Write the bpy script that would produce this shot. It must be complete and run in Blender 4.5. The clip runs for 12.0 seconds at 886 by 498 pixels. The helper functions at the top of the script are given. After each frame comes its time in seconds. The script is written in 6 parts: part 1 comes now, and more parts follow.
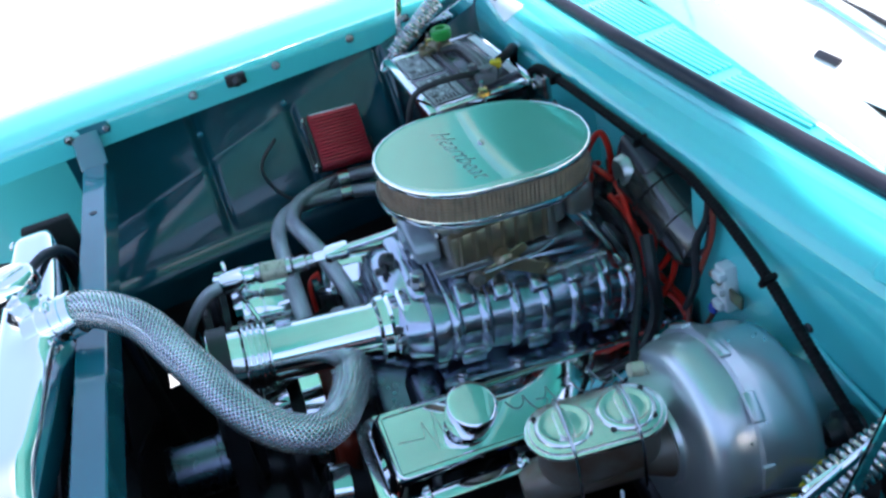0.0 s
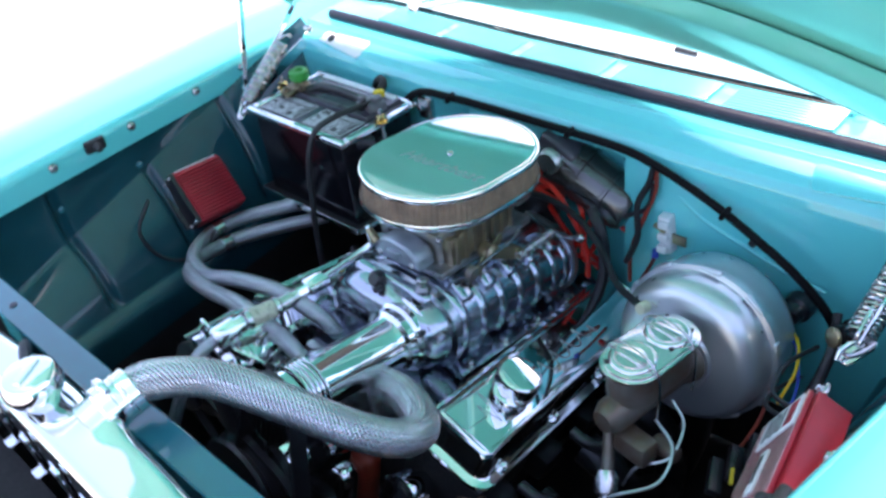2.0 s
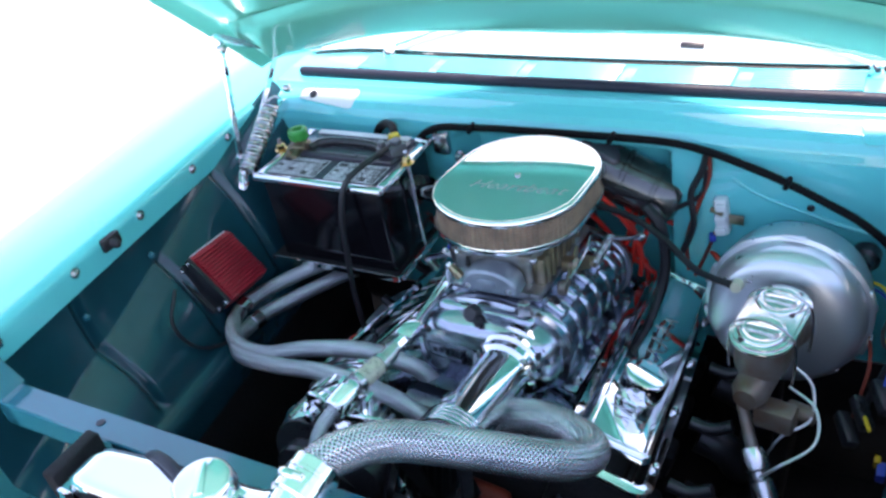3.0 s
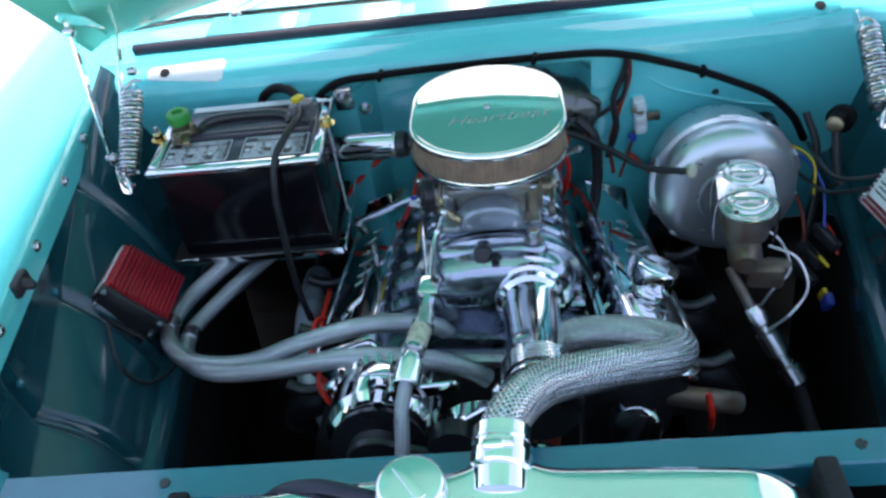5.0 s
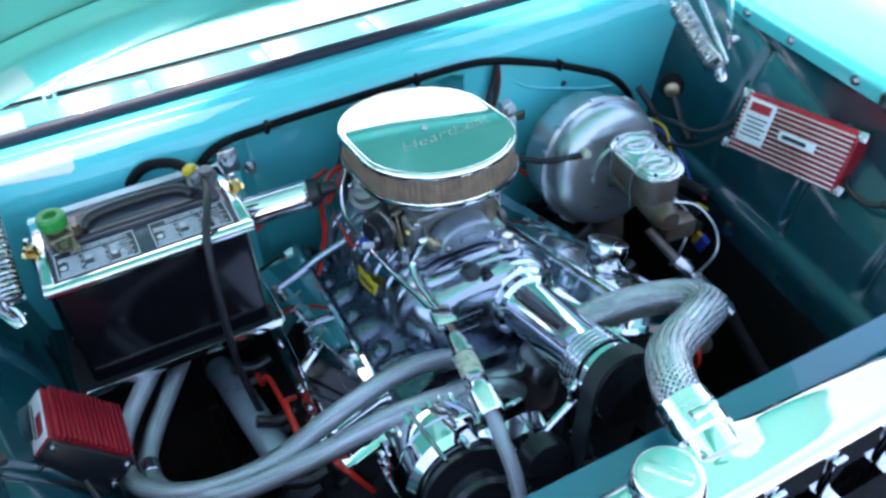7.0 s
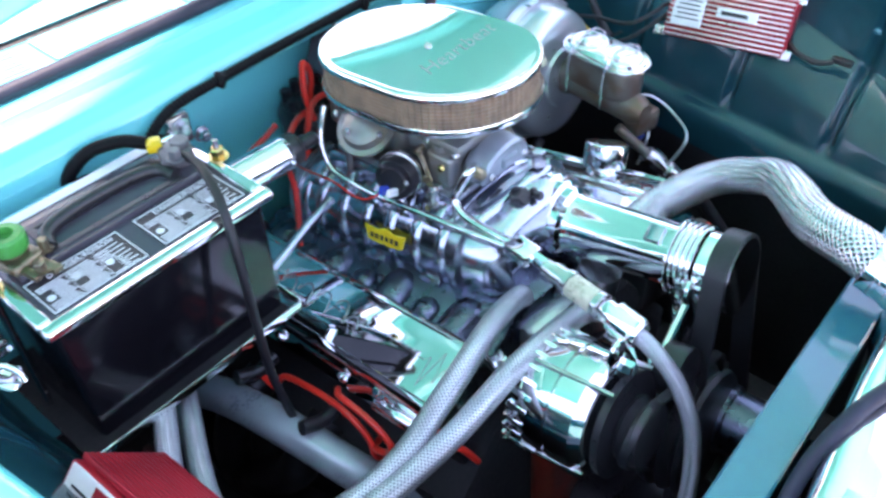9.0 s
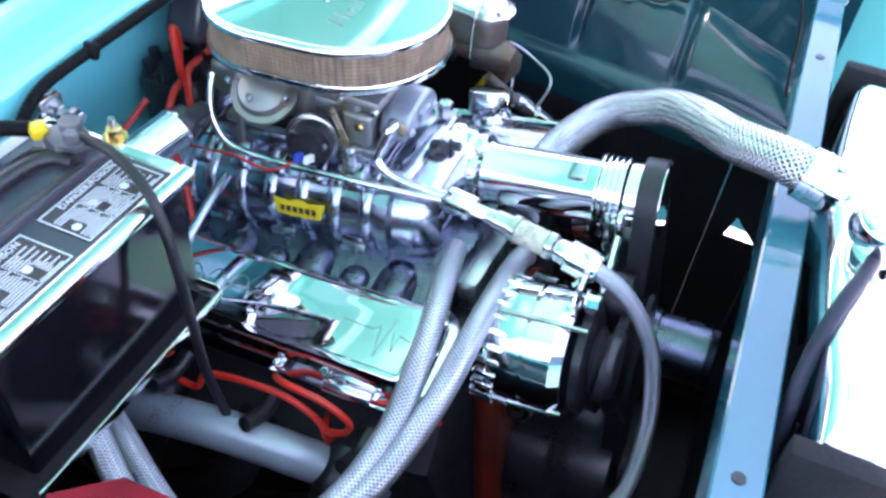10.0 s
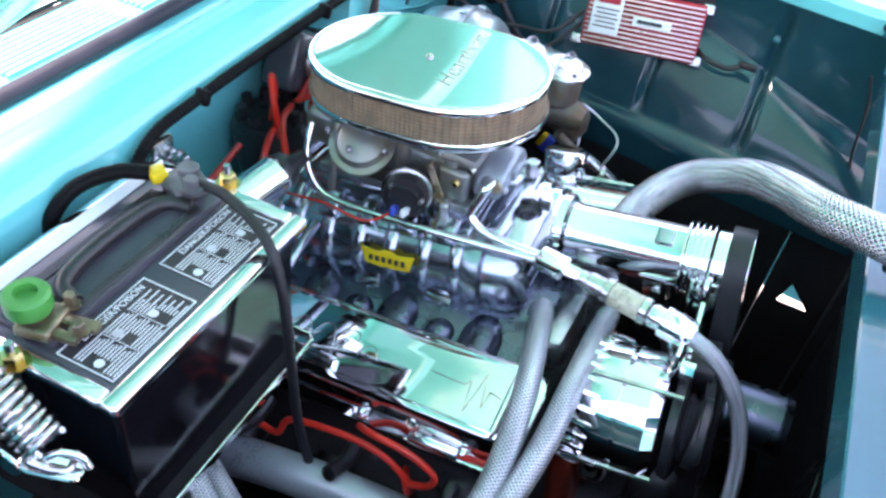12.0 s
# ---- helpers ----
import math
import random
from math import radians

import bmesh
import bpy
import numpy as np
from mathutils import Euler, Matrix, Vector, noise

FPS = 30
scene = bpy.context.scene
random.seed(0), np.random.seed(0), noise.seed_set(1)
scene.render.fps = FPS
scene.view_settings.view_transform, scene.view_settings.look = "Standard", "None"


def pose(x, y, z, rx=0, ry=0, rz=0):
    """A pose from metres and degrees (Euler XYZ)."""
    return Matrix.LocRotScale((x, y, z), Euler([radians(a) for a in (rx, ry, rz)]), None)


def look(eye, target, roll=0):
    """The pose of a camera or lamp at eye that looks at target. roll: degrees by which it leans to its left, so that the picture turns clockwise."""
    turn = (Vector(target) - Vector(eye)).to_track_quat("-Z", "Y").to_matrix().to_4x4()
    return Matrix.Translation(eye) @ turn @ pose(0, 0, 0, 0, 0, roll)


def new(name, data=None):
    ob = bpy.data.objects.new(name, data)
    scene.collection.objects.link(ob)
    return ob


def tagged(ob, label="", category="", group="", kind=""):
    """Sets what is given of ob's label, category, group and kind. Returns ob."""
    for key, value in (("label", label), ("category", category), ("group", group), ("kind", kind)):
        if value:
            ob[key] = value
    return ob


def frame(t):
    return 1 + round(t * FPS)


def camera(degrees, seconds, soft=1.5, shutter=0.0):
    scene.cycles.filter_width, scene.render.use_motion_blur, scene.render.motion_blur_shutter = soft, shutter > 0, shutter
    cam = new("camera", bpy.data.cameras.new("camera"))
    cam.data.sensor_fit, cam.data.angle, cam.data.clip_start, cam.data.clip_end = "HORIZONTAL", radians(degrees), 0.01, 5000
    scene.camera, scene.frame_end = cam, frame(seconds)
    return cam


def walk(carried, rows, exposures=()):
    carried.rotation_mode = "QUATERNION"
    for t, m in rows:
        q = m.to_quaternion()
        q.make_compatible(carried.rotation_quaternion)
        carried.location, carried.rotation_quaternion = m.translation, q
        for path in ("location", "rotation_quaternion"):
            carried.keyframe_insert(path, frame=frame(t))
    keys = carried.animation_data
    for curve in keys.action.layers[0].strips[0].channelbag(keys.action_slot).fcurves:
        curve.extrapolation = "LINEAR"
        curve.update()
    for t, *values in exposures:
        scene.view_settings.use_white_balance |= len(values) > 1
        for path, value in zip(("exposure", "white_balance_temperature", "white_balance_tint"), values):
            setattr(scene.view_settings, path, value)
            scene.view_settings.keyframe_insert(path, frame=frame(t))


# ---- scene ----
cam = camera(55.6, 12.0, 2.8, 0.3)
PATH = [
    (0, (0.896, -0.257, 1.614), (-0.721, 0.078, 0.486), -13.7),
    (0.5, (0.919, -0.31, 1.619), (-0.681, 0.132, 0.504), -12.9),
    (1, (0.926, -0.397, 1.635), (-0.616, 0.202, 0.51), -11.6),
    (1.5, (0.881, -0.531, 1.654), (-0.565, 0.18, 0.469), -10.3),
    (2, (0.737, -0.715, 1.7), (-0.45, 0.394, 0.534), -7.7),
    (2.5, (0.598, -0.835, 1.708), (-0.464, 0.44, 0.592), -10.3),
    (4.5, (0.135, -0.976, 1.719), (-0.204, 0.577, 0.505), -8.8),
    (5, (0.035, -0.988, 1.715), (-0.147, 0.536, 0.432), -9.0),
    (5.5, (-0.051, -0.964, 1.702), (-0.12, 0.56, 0.409), -8.1),
    (6, (-0.173, -0.897, 1.731), (-0.105, 0.645, 0.459), -7.9),
    (6.5, (-0.221, -0.897, 1.705), (0.024, 0.624, 0.43), -6.5),
    (7, (-0.39, -0.876, 1.693), (0.265, 0.538, 0.439), -4.7),
    (9, (-0.644, -0.569, 1.603), (0.474, 0.392, 0.252), -1.2),
    (9.5, (-0.682, -0.471, 1.586), (0.559, 0.042, 0.103), 6.3),
    (10, (-0.723, -0.407, 1.565), (0.641, 0.062, 0.178), 6.3),
    (10.5, (-0.746, -0.35, 1.577), (0.67, 0.098, 0.237), 8.2),
    (11, (-0.757, -0.321, 1.569), (0.683, 0.106, 0.25), 10.4),
    (11.5, (-0.763, -0.311, 1.568), (0.68, 0.147, 0.261), 9.7),
    (12, (-0.762, -0.313, 1.575), (0.66, 0.185, 0.26), 8.9),
]
walk(cam, [(t, look(eye, target, roll)) for t, eye, target, roll in PATH],
     [(0, 1.62, 6600, 14), (1, 1.66, 6750, 15), (1.5, 1.77, 7100, 18), (2.5, 2.05, 7250, 26), (4.5, 1.46, 6950, 16), (5.2, 1.85, 7500, 18), (6, 2.1, 7600, 18), (7, 2.1, 6850, 16), (9, 2.88, 7650, 30), (10, 3.14, 7500, 36), (10.7, 3.06, 7500, 36), (12, 2.85, 8200, 30)])

# ---- light ----
SUN_ELEV, SUN_ROT = radians(82), radians(2)
world = bpy.data.worlds.new("sky")
scene.world = world
world.use_nodes = True
wn = world.node_tree.nodes
sky = wn.new("ShaderNodeTexSky")
sky.sky_type, sky.sun_disc = "NISHITA", False
sky.sun_elevation, sky.sun_rotation = SUN_ELEV, SUN_ROT
world.node_tree.links.new(sky.outputs[0], wn["Background"].inputs[0])
wn["Background"].inputs[1].default_value = 0.15
sun_data = bpy.data.lights.new("sun", "SUN")
sun_data.energy, sun_data.angle, sun_data.color = 2.3, radians(12), (1.0, 0.96, 0.91)
sun = new("sun", sun_data)
sun.matrix_world = look((3 * math.sin(SUN_ROT), 3 * math.cos(SUN_ROT), 3 * math.tan(SUN_ELEV)), (0, 0, 0))


# ---- materials ----
def material(name, base, rough=0.5, metal=0.0, var=0.15, scale=9.0, grain=220.0, bump=0.0, coat=0.0, rvar=0.3, spec=0.5,
             second=None, patch=0.5, dist=0.0008):
    """A surface with colour clouds at one scale and grain in gloss and relief at a finer one."""
    m = bpy.data.materials.new(name)
    m.use_nodes = True
    n, l = m.node_tree.nodes, m.node_tree.links
    b = n["Principled BSDF"]
    b.inputs["Metallic"].default_value = metal
    b.inputs["Coat Weight"].default_value = coat
    b.inputs["Coat Roughness"].default_value = 0.04
    b.inputs["Specular IOR Level"].default_value = spec
    tc = n.new("ShaderNodeTexCoord")
    cloud = n.new("ShaderNodeTexNoise")
    cloud.inputs["Scale"].default_value, cloud.inputs["Detail"].default_value = scale, 5
    fine = n.new("ShaderNodeTexNoise")
    fine.inputs["Scale"].default_value, fine.inputs["Detail"].default_value = grain, 3
    for t in (cloud, fine):
        l.new(tc.outputs["Object"], t.inputs["Vector"])
    ramp = n.new("ShaderNodeValToRGB")
    e = ramp.color_ramp.elements
    second = second or tuple(c * (1 - var) for c in base)
    e[0].position, e[1].position = patch - 0.15, patch + 0.15
    e[0].color, e[1].color = (*second, 1), (*base, 1)
    l.new(cloud.outputs["Fac"], ramp.inputs[0])
    l.new(ramp.outputs[0], b.inputs["Base Color"])
    mr = n.new("ShaderNodeMapRange")
    mr.inputs["To Min"].default_value, mr.inputs["To Max"].default_value = rough * (1 - rvar), rough * (1 + rvar)
    mr.inputs["From Min"].default_value, mr.inputs["From Max"].default_value = 0.3, 0.7
    mix = n.new("ShaderNodeMath")
    mix.operation = "ADD"
    half = n.new("ShaderNodeMath")
    half.operation, half.inputs[1].default_value = "MULTIPLY", 0.5
    l.new(cloud.outputs["Fac"], mix.inputs[0])
    l.new(fine.outputs["Fac"], mix.inputs[1])
    l.new(mix.outputs[0], half.inputs[0])
    l.new(half.outputs[0], mr.inputs["Value"])
    l.new(mr.outputs[0], b.inputs["Roughness"])
    if bump:
        bp = n.new("ShaderNodeBump")
        bp.inputs["Strength"].default_value, bp.inputs["Distance"].default_value = bump, dist
        l.new(fine.outputs["Fac"], bp.inputs["Height"])
        l.new(bp.outputs[0], b.inputs["Normal"])
    return m


def woven(name, light, dark, pitch=0.006, around=18.0, rough=0.38, metal=0.85, relief=0.7):
    """Braided sleeve: two crossing sets of strands along the sleeve's own length and girth."""
    m = bpy.data.materials.new(name)
    m.use_nodes = True
    n, l = m.node_tree.nodes, m.node_tree.links
    b = n["Principled BSDF"]
    b.inputs["Metallic"].default_value, b.inputs["Roughness"].default_value = metal, rough
    uv = n.new("ShaderNodeUVMap")
    sep = n.new("ShaderNodeSeparateXYZ")
    l.new(uv.outputs[0], sep.inputs[0])

    def mth(op, a, b_):
        k = n.new("ShaderNodeMath")
        k.operation = op
        for i, v in enumerate((a, b_)):
            if v is None:
                continue
            if isinstance(v, (int, float)):
                k.inputs[i].default_value = v
            else:
                l.new(v, k.inputs[i])
        return k.outputs[0]
    u = mth("MULTIPLY", sep.outputs[0], 2 * math.pi / pitch)
    v = mth("MULTIPLY", sep.outputs[1], 2 * math.pi * around)
    p = mth("SINE", mth("ADD", u, v), None)
    q = mth("SINE", mth("SUBTRACT", u, v), None)
    h = mth("ADD", mth("MULTIPLY", mth("MAXIMUM", p, q), 0.62), 0.38)
    ramp = n.new("ShaderNodeValToRGB")
    ramp.color_ramp.elements[0].position, ramp.color_ramp.elements[1].position = 0.15, 0.75
    ramp.color_ramp.elements[0].color, ramp.color_ramp.elements[1].color = (*dark, 1), (*light, 1)
    l.new(h, ramp.inputs[0])
    stretch = n.new("ShaderNodeMapping")
    stretch.inputs["Scale"].default_value = (14, 16, 1)
    l.new(uv.outputs[0], stretch.inputs[0])
    noi = n.new("ShaderNodeTexNoise")
    noi.inputs["Scale"].default_value, noi.inputs["Detail"].default_value = 1.0, 3.0
    l.new(stretch.outputs[0], noi.inputs["Vector"])
    streak = n.new("ShaderNodeValToRGB")
    streak.color_ramp.elements[0].position, streak.color_ramp.elements[1].position = 0.30, 0.68
    streak.color_ramp.elements[0].color, streak.color_ramp.elements[1].color = (0.42, 0.43, 0.46, 1), (1, 1, 1, 1)
    l.new(noi.outputs["Fac"], streak.inputs[0])
    tint = n.new("ShaderNodeMix")
    tint.data_type, tint.blend_type = "RGBA", "MULTIPLY"
    tint.inputs[0].default_value = 0.8
    l.new(ramp.outputs[0], tint.inputs[6])
    l.new(streak.outputs[0], tint.inputs[7])
    l.new(tint.outputs[2], b.inputs["Base Color"])
    bp = n.new("ShaderNodeBump")
    bp.inputs["Strength"].default_value, bp.inputs["Distance"].default_value = relief, 0.0012
    l.new(h, bp.inputs["Height"])
    l.new(bp.outputs[0], b.inputs["Normal"])
    return m


PAINT = material("turquoise_paint", (0.066, 0.62, 0.65), 0.22, 0, 0.06, 3, 400, 0.02, coat=1.0)
# apron tone: about a tenth of PAINT's base colour, a little bluer
APRON = material("dark_teal_apron", (0.003, 0.060, 0.080), 0.16, 0, 0.3, 6, 300, 0.03, coat=0.55, spec=0.35)
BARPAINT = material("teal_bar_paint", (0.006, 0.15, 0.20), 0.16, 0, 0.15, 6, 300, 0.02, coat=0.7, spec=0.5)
HOODPAINT = material("green_turquoise_paint", (0.10, 0.50, 0.40), 0.2, 0, 0.08, 4, 300, 0.02, coat=1.0)
CHROME = material("chrome", (0.82, 0.84, 0.86), 0.045, 1, 0.03, 12, 90, 0.02, rvar=0.5)
# bright aluminium with the dark reflections under the supercharger put into its colour
MANIFOLD = material("shade_darkened_aluminium", (0.13, 0.155, 0.20), 0.28, 1, 0.25, 14, 60, 0.02, rvar=0.3)
POLISHED = material("polished_aluminium", (0.46, 0.50, 0.58), 0.20, 1, 0.12, 14, 60, 0.01, rvar=0.3)
CAST = material("cast_aluminium", (0.58, 0.60, 0.62), 0.32, 1, 0.35, 30, 420, 0.35)
STEEL = material("bright_steel", (0.6, 0.61, 0.62), 0.22, 1, 0.25, 40, 300, 0.1)
ZINC = material("grey_zinc_plate", (0.62, 0.65, 0.68), 0.29, 0.80, 0.05, 7, 60, 0.0, rvar=0.08)
IRON = material("dark_cast_iron", (0.20, 0.185, 0.17), 0.45, 0.6, 0.5, 26, 500, 0.4, second=(0.16, 0.10, 0.065))
GOLD = material("gold_dichromate", (0.40, 0.32, 0.19), 0.36, 0.9, 0.4, 40, 300, 0.2, second=(0.28, 0.23, 0.17))
CARB = material("dull_carburettor_metal", (0.30, 0.31, 0.32), 0.42, 0.85, 0.4, 40, 420, 0.3, second=(0.30, 0.27, 0.22))
CARBGREY = material("pale_cast_zinc", (0.36, 0.41, 0.46), 0.38, 0.6, 0.25, 30, 400, 0.2)
BRASS = material("brass", (0.75, 0.55, 0.22), 0.22, 1, 0.2, 40, 300)
BLACK = material("black_plastic", (0.018, 0.018, 0.022), 0.32, 0, 0.3, 20, 350, 0.08)
SATIN = material("dark_grey_plastic", (0.062, 0.058, 0.076), 0.20, 0, 0.25, 18, 420, 0.05, spec=0.65)
CASE = material("battery_case_plastic", (0.007, 0.0065, 0.009), 0.15, 0, 0.3, 9, 300, 0.03, spec=0.38)
RUBBER = material("black_rubber", (0.014, 0.014, 0.018), 0.5, 0, 0.4, 30, 300, 0.15)
GASKET = material("grey_weatherstrip_rubber", (0.018, 0.022, 0.040), 0.5, 0, 0.3, 30, 300, 0.2, spec=0.3)
REDBOX = material("red_anodised_aluminium", (0.50, 0.018, 0.034), 0.38, 0.25, 0.2, 30, 300, 0.08)
FINEDGE = material("pale_fin_edge", (0.74, 0.55, 0.55), 0.32, 0.8, 0.2, 30, 300, 0.05)
REDWIRE = material("red_silicone_wire", (0.82, 0.030, 0.018), 0.35, 0, 0.15, 30, 300)
ORANGE = material("orange_engine_enamel", (0.26, 0.026, 0.012), 0.4, 0, 0.4, 14, 260, 0.1, second=(0.10, 0.018, 0.012))
LEAD = material("tarnished_brown_clamp", (0.30, 0.235, 0.155), 0.34, 0.8, 0.4, 50, 300, 0.2, second=(0.18, 0.14, 0.10))
LEADGREY = material("dull_lead", (0.17, 0.17, 0.19), 0.45, 0.4, 0.4, 50, 300, 0.3)
PIPEGREY = material("grey_coated_pipe", (0.36, 0.42, 0.47), 0.32, 0.35, 0.25, 18, 300, 0.1)
FILTER = material("tan_filter_gauze", (0.30, 0.205, 0.14), 0.7, 0.1, 0.4, 60, 900, 0.6, second=(0.19, 0.13, 0.095))
MESHWIRE = material("filter_wire_mesh", (0.34, 0.29, 0.25), 0.4, 0.8, 0.3, 60, 500)
WHITE = material("white_label", (0.75, 0.75, 0.77), 0.5, 0, 0.1, 30, 300)
LABELINK = material("pale_label_print", (0.70, 0.71, 0.74), 0.5, 0, 0.1, 30, 300)
INK = material("dark_print", (0.03, 0.025, 0.03), 0.5, 0, 0.2, 30, 300)
ETCH = material("engraved_line", (0.36, 0.42, 0.42), 0.35, 0.9, 0.2, 60, 300)
YELLOW = material("yellow_enamel", (0.80, 0.52, 0.02), 0.35, 0, 0.1, 30, 300)
GREEN = material("green_plastic", (0.02, 0.30, 0.06), 0.35, 0, 0.2, 30, 300)
BLUE = material("blue_plastic", (0.03, 0.08, 0.5), 0.35, 0, 0.2, 30, 300)
PALE = material("ivory_plastic", (0.62, 0.58, 0.42), 0.4, 0, 0.2, 30, 300)
LINEN = material("clear_filter_element", (0.62, 0.57, 0.44), 0.3, 0.1, 0.35, 120, 300)
DARKPIPE = material("coated_exhaust_pipe", (0.035, 0.037, 0.042), 0.38, 0.7, 0.4, 22, 300, 0.1)
# underbody grime; on the toe board its black stands in for shade
GRIME = material("grime_and_deep_shade", (0.020, 0.020, 0.022), 0.7, 0, 0.5, 8, 200, 0.3, spec=0.2)
PLATE = material("pale_enamel_plate", (0.80, 0.82, 0.82), 0.2, 0, 0.06, 20, 200, 0.02, coat=0.6)
COVERPLATE = material("bright_plated_cover", (0.86, 0.86, 0.85), 0.20, 1, 0.15, 30, 200, 0.05)
BRONZE = material("brown_grey_motor_metal", (0.15, 0.15, 0.148), 0.2, 0.85, 0.3, 20, 120, 0.03)
CONCRETE = material("pale_concrete", (0.70, 0.68, 0.65), 0.85, 0, 0.18, 0.6, 60, 0.3, dist=0.004)
FIN = material("radiator_core_black", (0.025, 0.025, 0.03), 0.5, 0.3, 0.4, 20, 300, 0.2)
BRAID = woven("braided_steel_sleeve", (0.88, 0.89, 0.92), (0.07, 0.07, 0.085), 0.0052, 21.0, 0.25, 0.92, 0.9)
BRAIDGREY = woven("grey_braided_hose", (0.76, 0.78, 0.82), (0.16, 0.17, 0.20), 0.0040, 14.0, 0.30, 0.85, 0.7)
LOOM = material("black_loom_tube", (0.004, 0.004, 0.005), 0.55, 0, 0.3, 20, 300, 0.1, spec=0.12)
GLARE = material("white_glare_sheet", (0.80, 0.81, 0.80), 0.6, 0, 0.12, 5, 120, 0.2)
GLASSY = bpy.data.materials.new("windshield_glass")
GLASSY.use_nodes = True
gb = GLASSY.node_tree.nodes["Principled BSDF"]
gb.inputs["Transmission Weight"].default_value, gb.inputs["Roughness"].default_value = 1.0, 0.02
gb.inputs["Base Color"].default_value, gb.inputs["IOR"].default_value = (0.85, 0.93, 0.90, 1), 1.45


# ---- shape helpers ----
def fresh():
    return bmesh.new()


def absorb(bm, other, m=None):
    """Adds all of a small mesh to bm and frees it."""
    me = bpy.data.meshes.new("tmp")
    if m is not None:
        other.transform(m)
    other.to_mesh(me)
    other.free()
    bm.from_mesh(me)
    bpy.data.meshes.remove(me)
    return bm


def axes(p0, p1):
    """A pose whose z runs from p0 to p1."""
    d = Vector(p1) - Vector(p0)
    return Matrix.Translation(p0) @ d.to_track_quat("Z", "Y").to_matrix().to_4x4(), d.length


def box(bm, c, s, rot=(0, 0, 0), bevel=0.003, seg=2):
    o = bmesh.new()
    bmesh.ops.create_cube(o, size=1)
    bmesh.ops.scale(o, vec=s, verts=o.verts)
    if bevel:
        bmesh.ops.bevel(o, geom=o.edges[:], offset=min(bevel, min(s) * 0.45), segments=seg, profile=0.5, affect="EDGES")
    return absorb(bm, o, pose(*c, *rot))


def lathe(bm, p0, p1, profile, seg=28, squash=1.0):
    """A turned shape: profile of (share of the way from p0 to p1, radius)."""
    m, ln = axes(p0, p1)
    o = bmesh.new()
    rings = []
    for f, r in profile:
        rings.append([o.verts.new((r * math.cos(2 * math.pi * k / seg), squash * r * math.sin(2 * math.pi * k / seg), f * ln)) for k in range(seg)])
    for a, b in zip(rings[:-1], rings[1:]):
        for k in range(seg):
            o.faces.new((a[k], a[(k + 1) % seg], b[(k + 1) % seg], b[k]))
    if profile[0][1] > 1e-6:
        o.faces.new(rings[0][::-1])
    if profile[-1][1] > 1e-6:
        o.faces.new(rings[-1])
    bmesh.ops.remove_doubles(o, verts=o.verts, dist=1e-7)
    bmesh.ops.recalc_face_normals(o, faces=o.faces)
    return absorb(bm, o, m)


def cyl(bm, p0, p1, r, r2=None, seg=24, edge=0.0):
    r2 = r if r2 is None else r2
    ln = (Vector(p1) - Vector(p0)).length
    e = min(edge, ln * 0.4) / ln
    if edge:
        return lathe(bm, p0, p1, [(0, r - edge), (e, r), (1 - e, r2), (1, r2 - edge)], seg)
    return lathe(bm, p0, p1, [(0, r), (1, r2)], seg)


def smooth_path(pts, n=7):
    p = [Vector(q) for q in pts]
    p = [2 * p[0] - p[1], *p, 2 * p[-1] - p[-2]]
    out = []
    for i in range(1, len(p) - 2):
        a, b, c, d = p[i - 1:i + 3]
        for k in range(n):
            t = k / n
            out.append(0.5 * (2 * b + (c - a) * t + (2 * a - 5 * b + 4 * c - d) * t * t + (3 * b - a - 3 * c + d) * t ** 3))
    return [*out, p[-2]]


def tube(bm, pts, r, seg=12, n=7, ribs=0.0, pitch=0.0):
    """A round hose or wire along a smooth path, with its length and girth as texture coordinates. ribs: a wavy wall."""
    path = smooth_path(pts, n) if n else [Vector(q) for q in pts]
    if ribs:
        fine, total = [], 0.0
        for a, b in zip(path[:-1], path[1:]):
            k = max(1, int((b - a).length / (pitch / 4)))
            fine += [a.lerp(b, i / k) for i in range(k)]
        path = [*fine, path[-1]]
    uv = bm.loops.layers.uv.verify()
    t = (path[1] - path[0]).normalized()
    nrm = t.orthogonal().normalized()
    rings, lengths, total = [], [], 0.0
    for i, p in enumerate(path):
        t2 = (path[min(i + 1, len(path) - 1)] - path[max(i - 1, 0)]).normalized()
        nrm = (t.rotation_difference(t2) @ nrm)
        nrm = (nrm - t2 * nrm.dot(t2)).normalized()
        t = t2
        bi = t.cross(nrm)
        if i:
            total += (p - path[i - 1]).length
        lengths.append(total)
        rr = r + (ribs * math.sin(2 * math.pi * total / pitch) if ribs else 0)
        rings.append([bm.verts.new(p + rr * (nrm * math.cos(2 * math.pi * k / seg) + bi * math.sin(2 * math.pi * k / seg))) for k in range(seg)])
    for i in range(len(rings) - 1):
        for k in range(seg):
            j = (k + 1) % seg
            f = bm.faces.new((rings[i][k], rings[i][j], rings[i + 1][j], rings[i + 1][k]))
            for lp, (a, b) in zip(f.loops, ((i, k), (i, k + 1), (i + 1, k + 1), (i + 1, k))):
                lp[uv].uv = (lengths[a], b / seg)
    bm.faces.new(rings[0][::-1])
    bm.faces.new(rings[-1])
    return bm


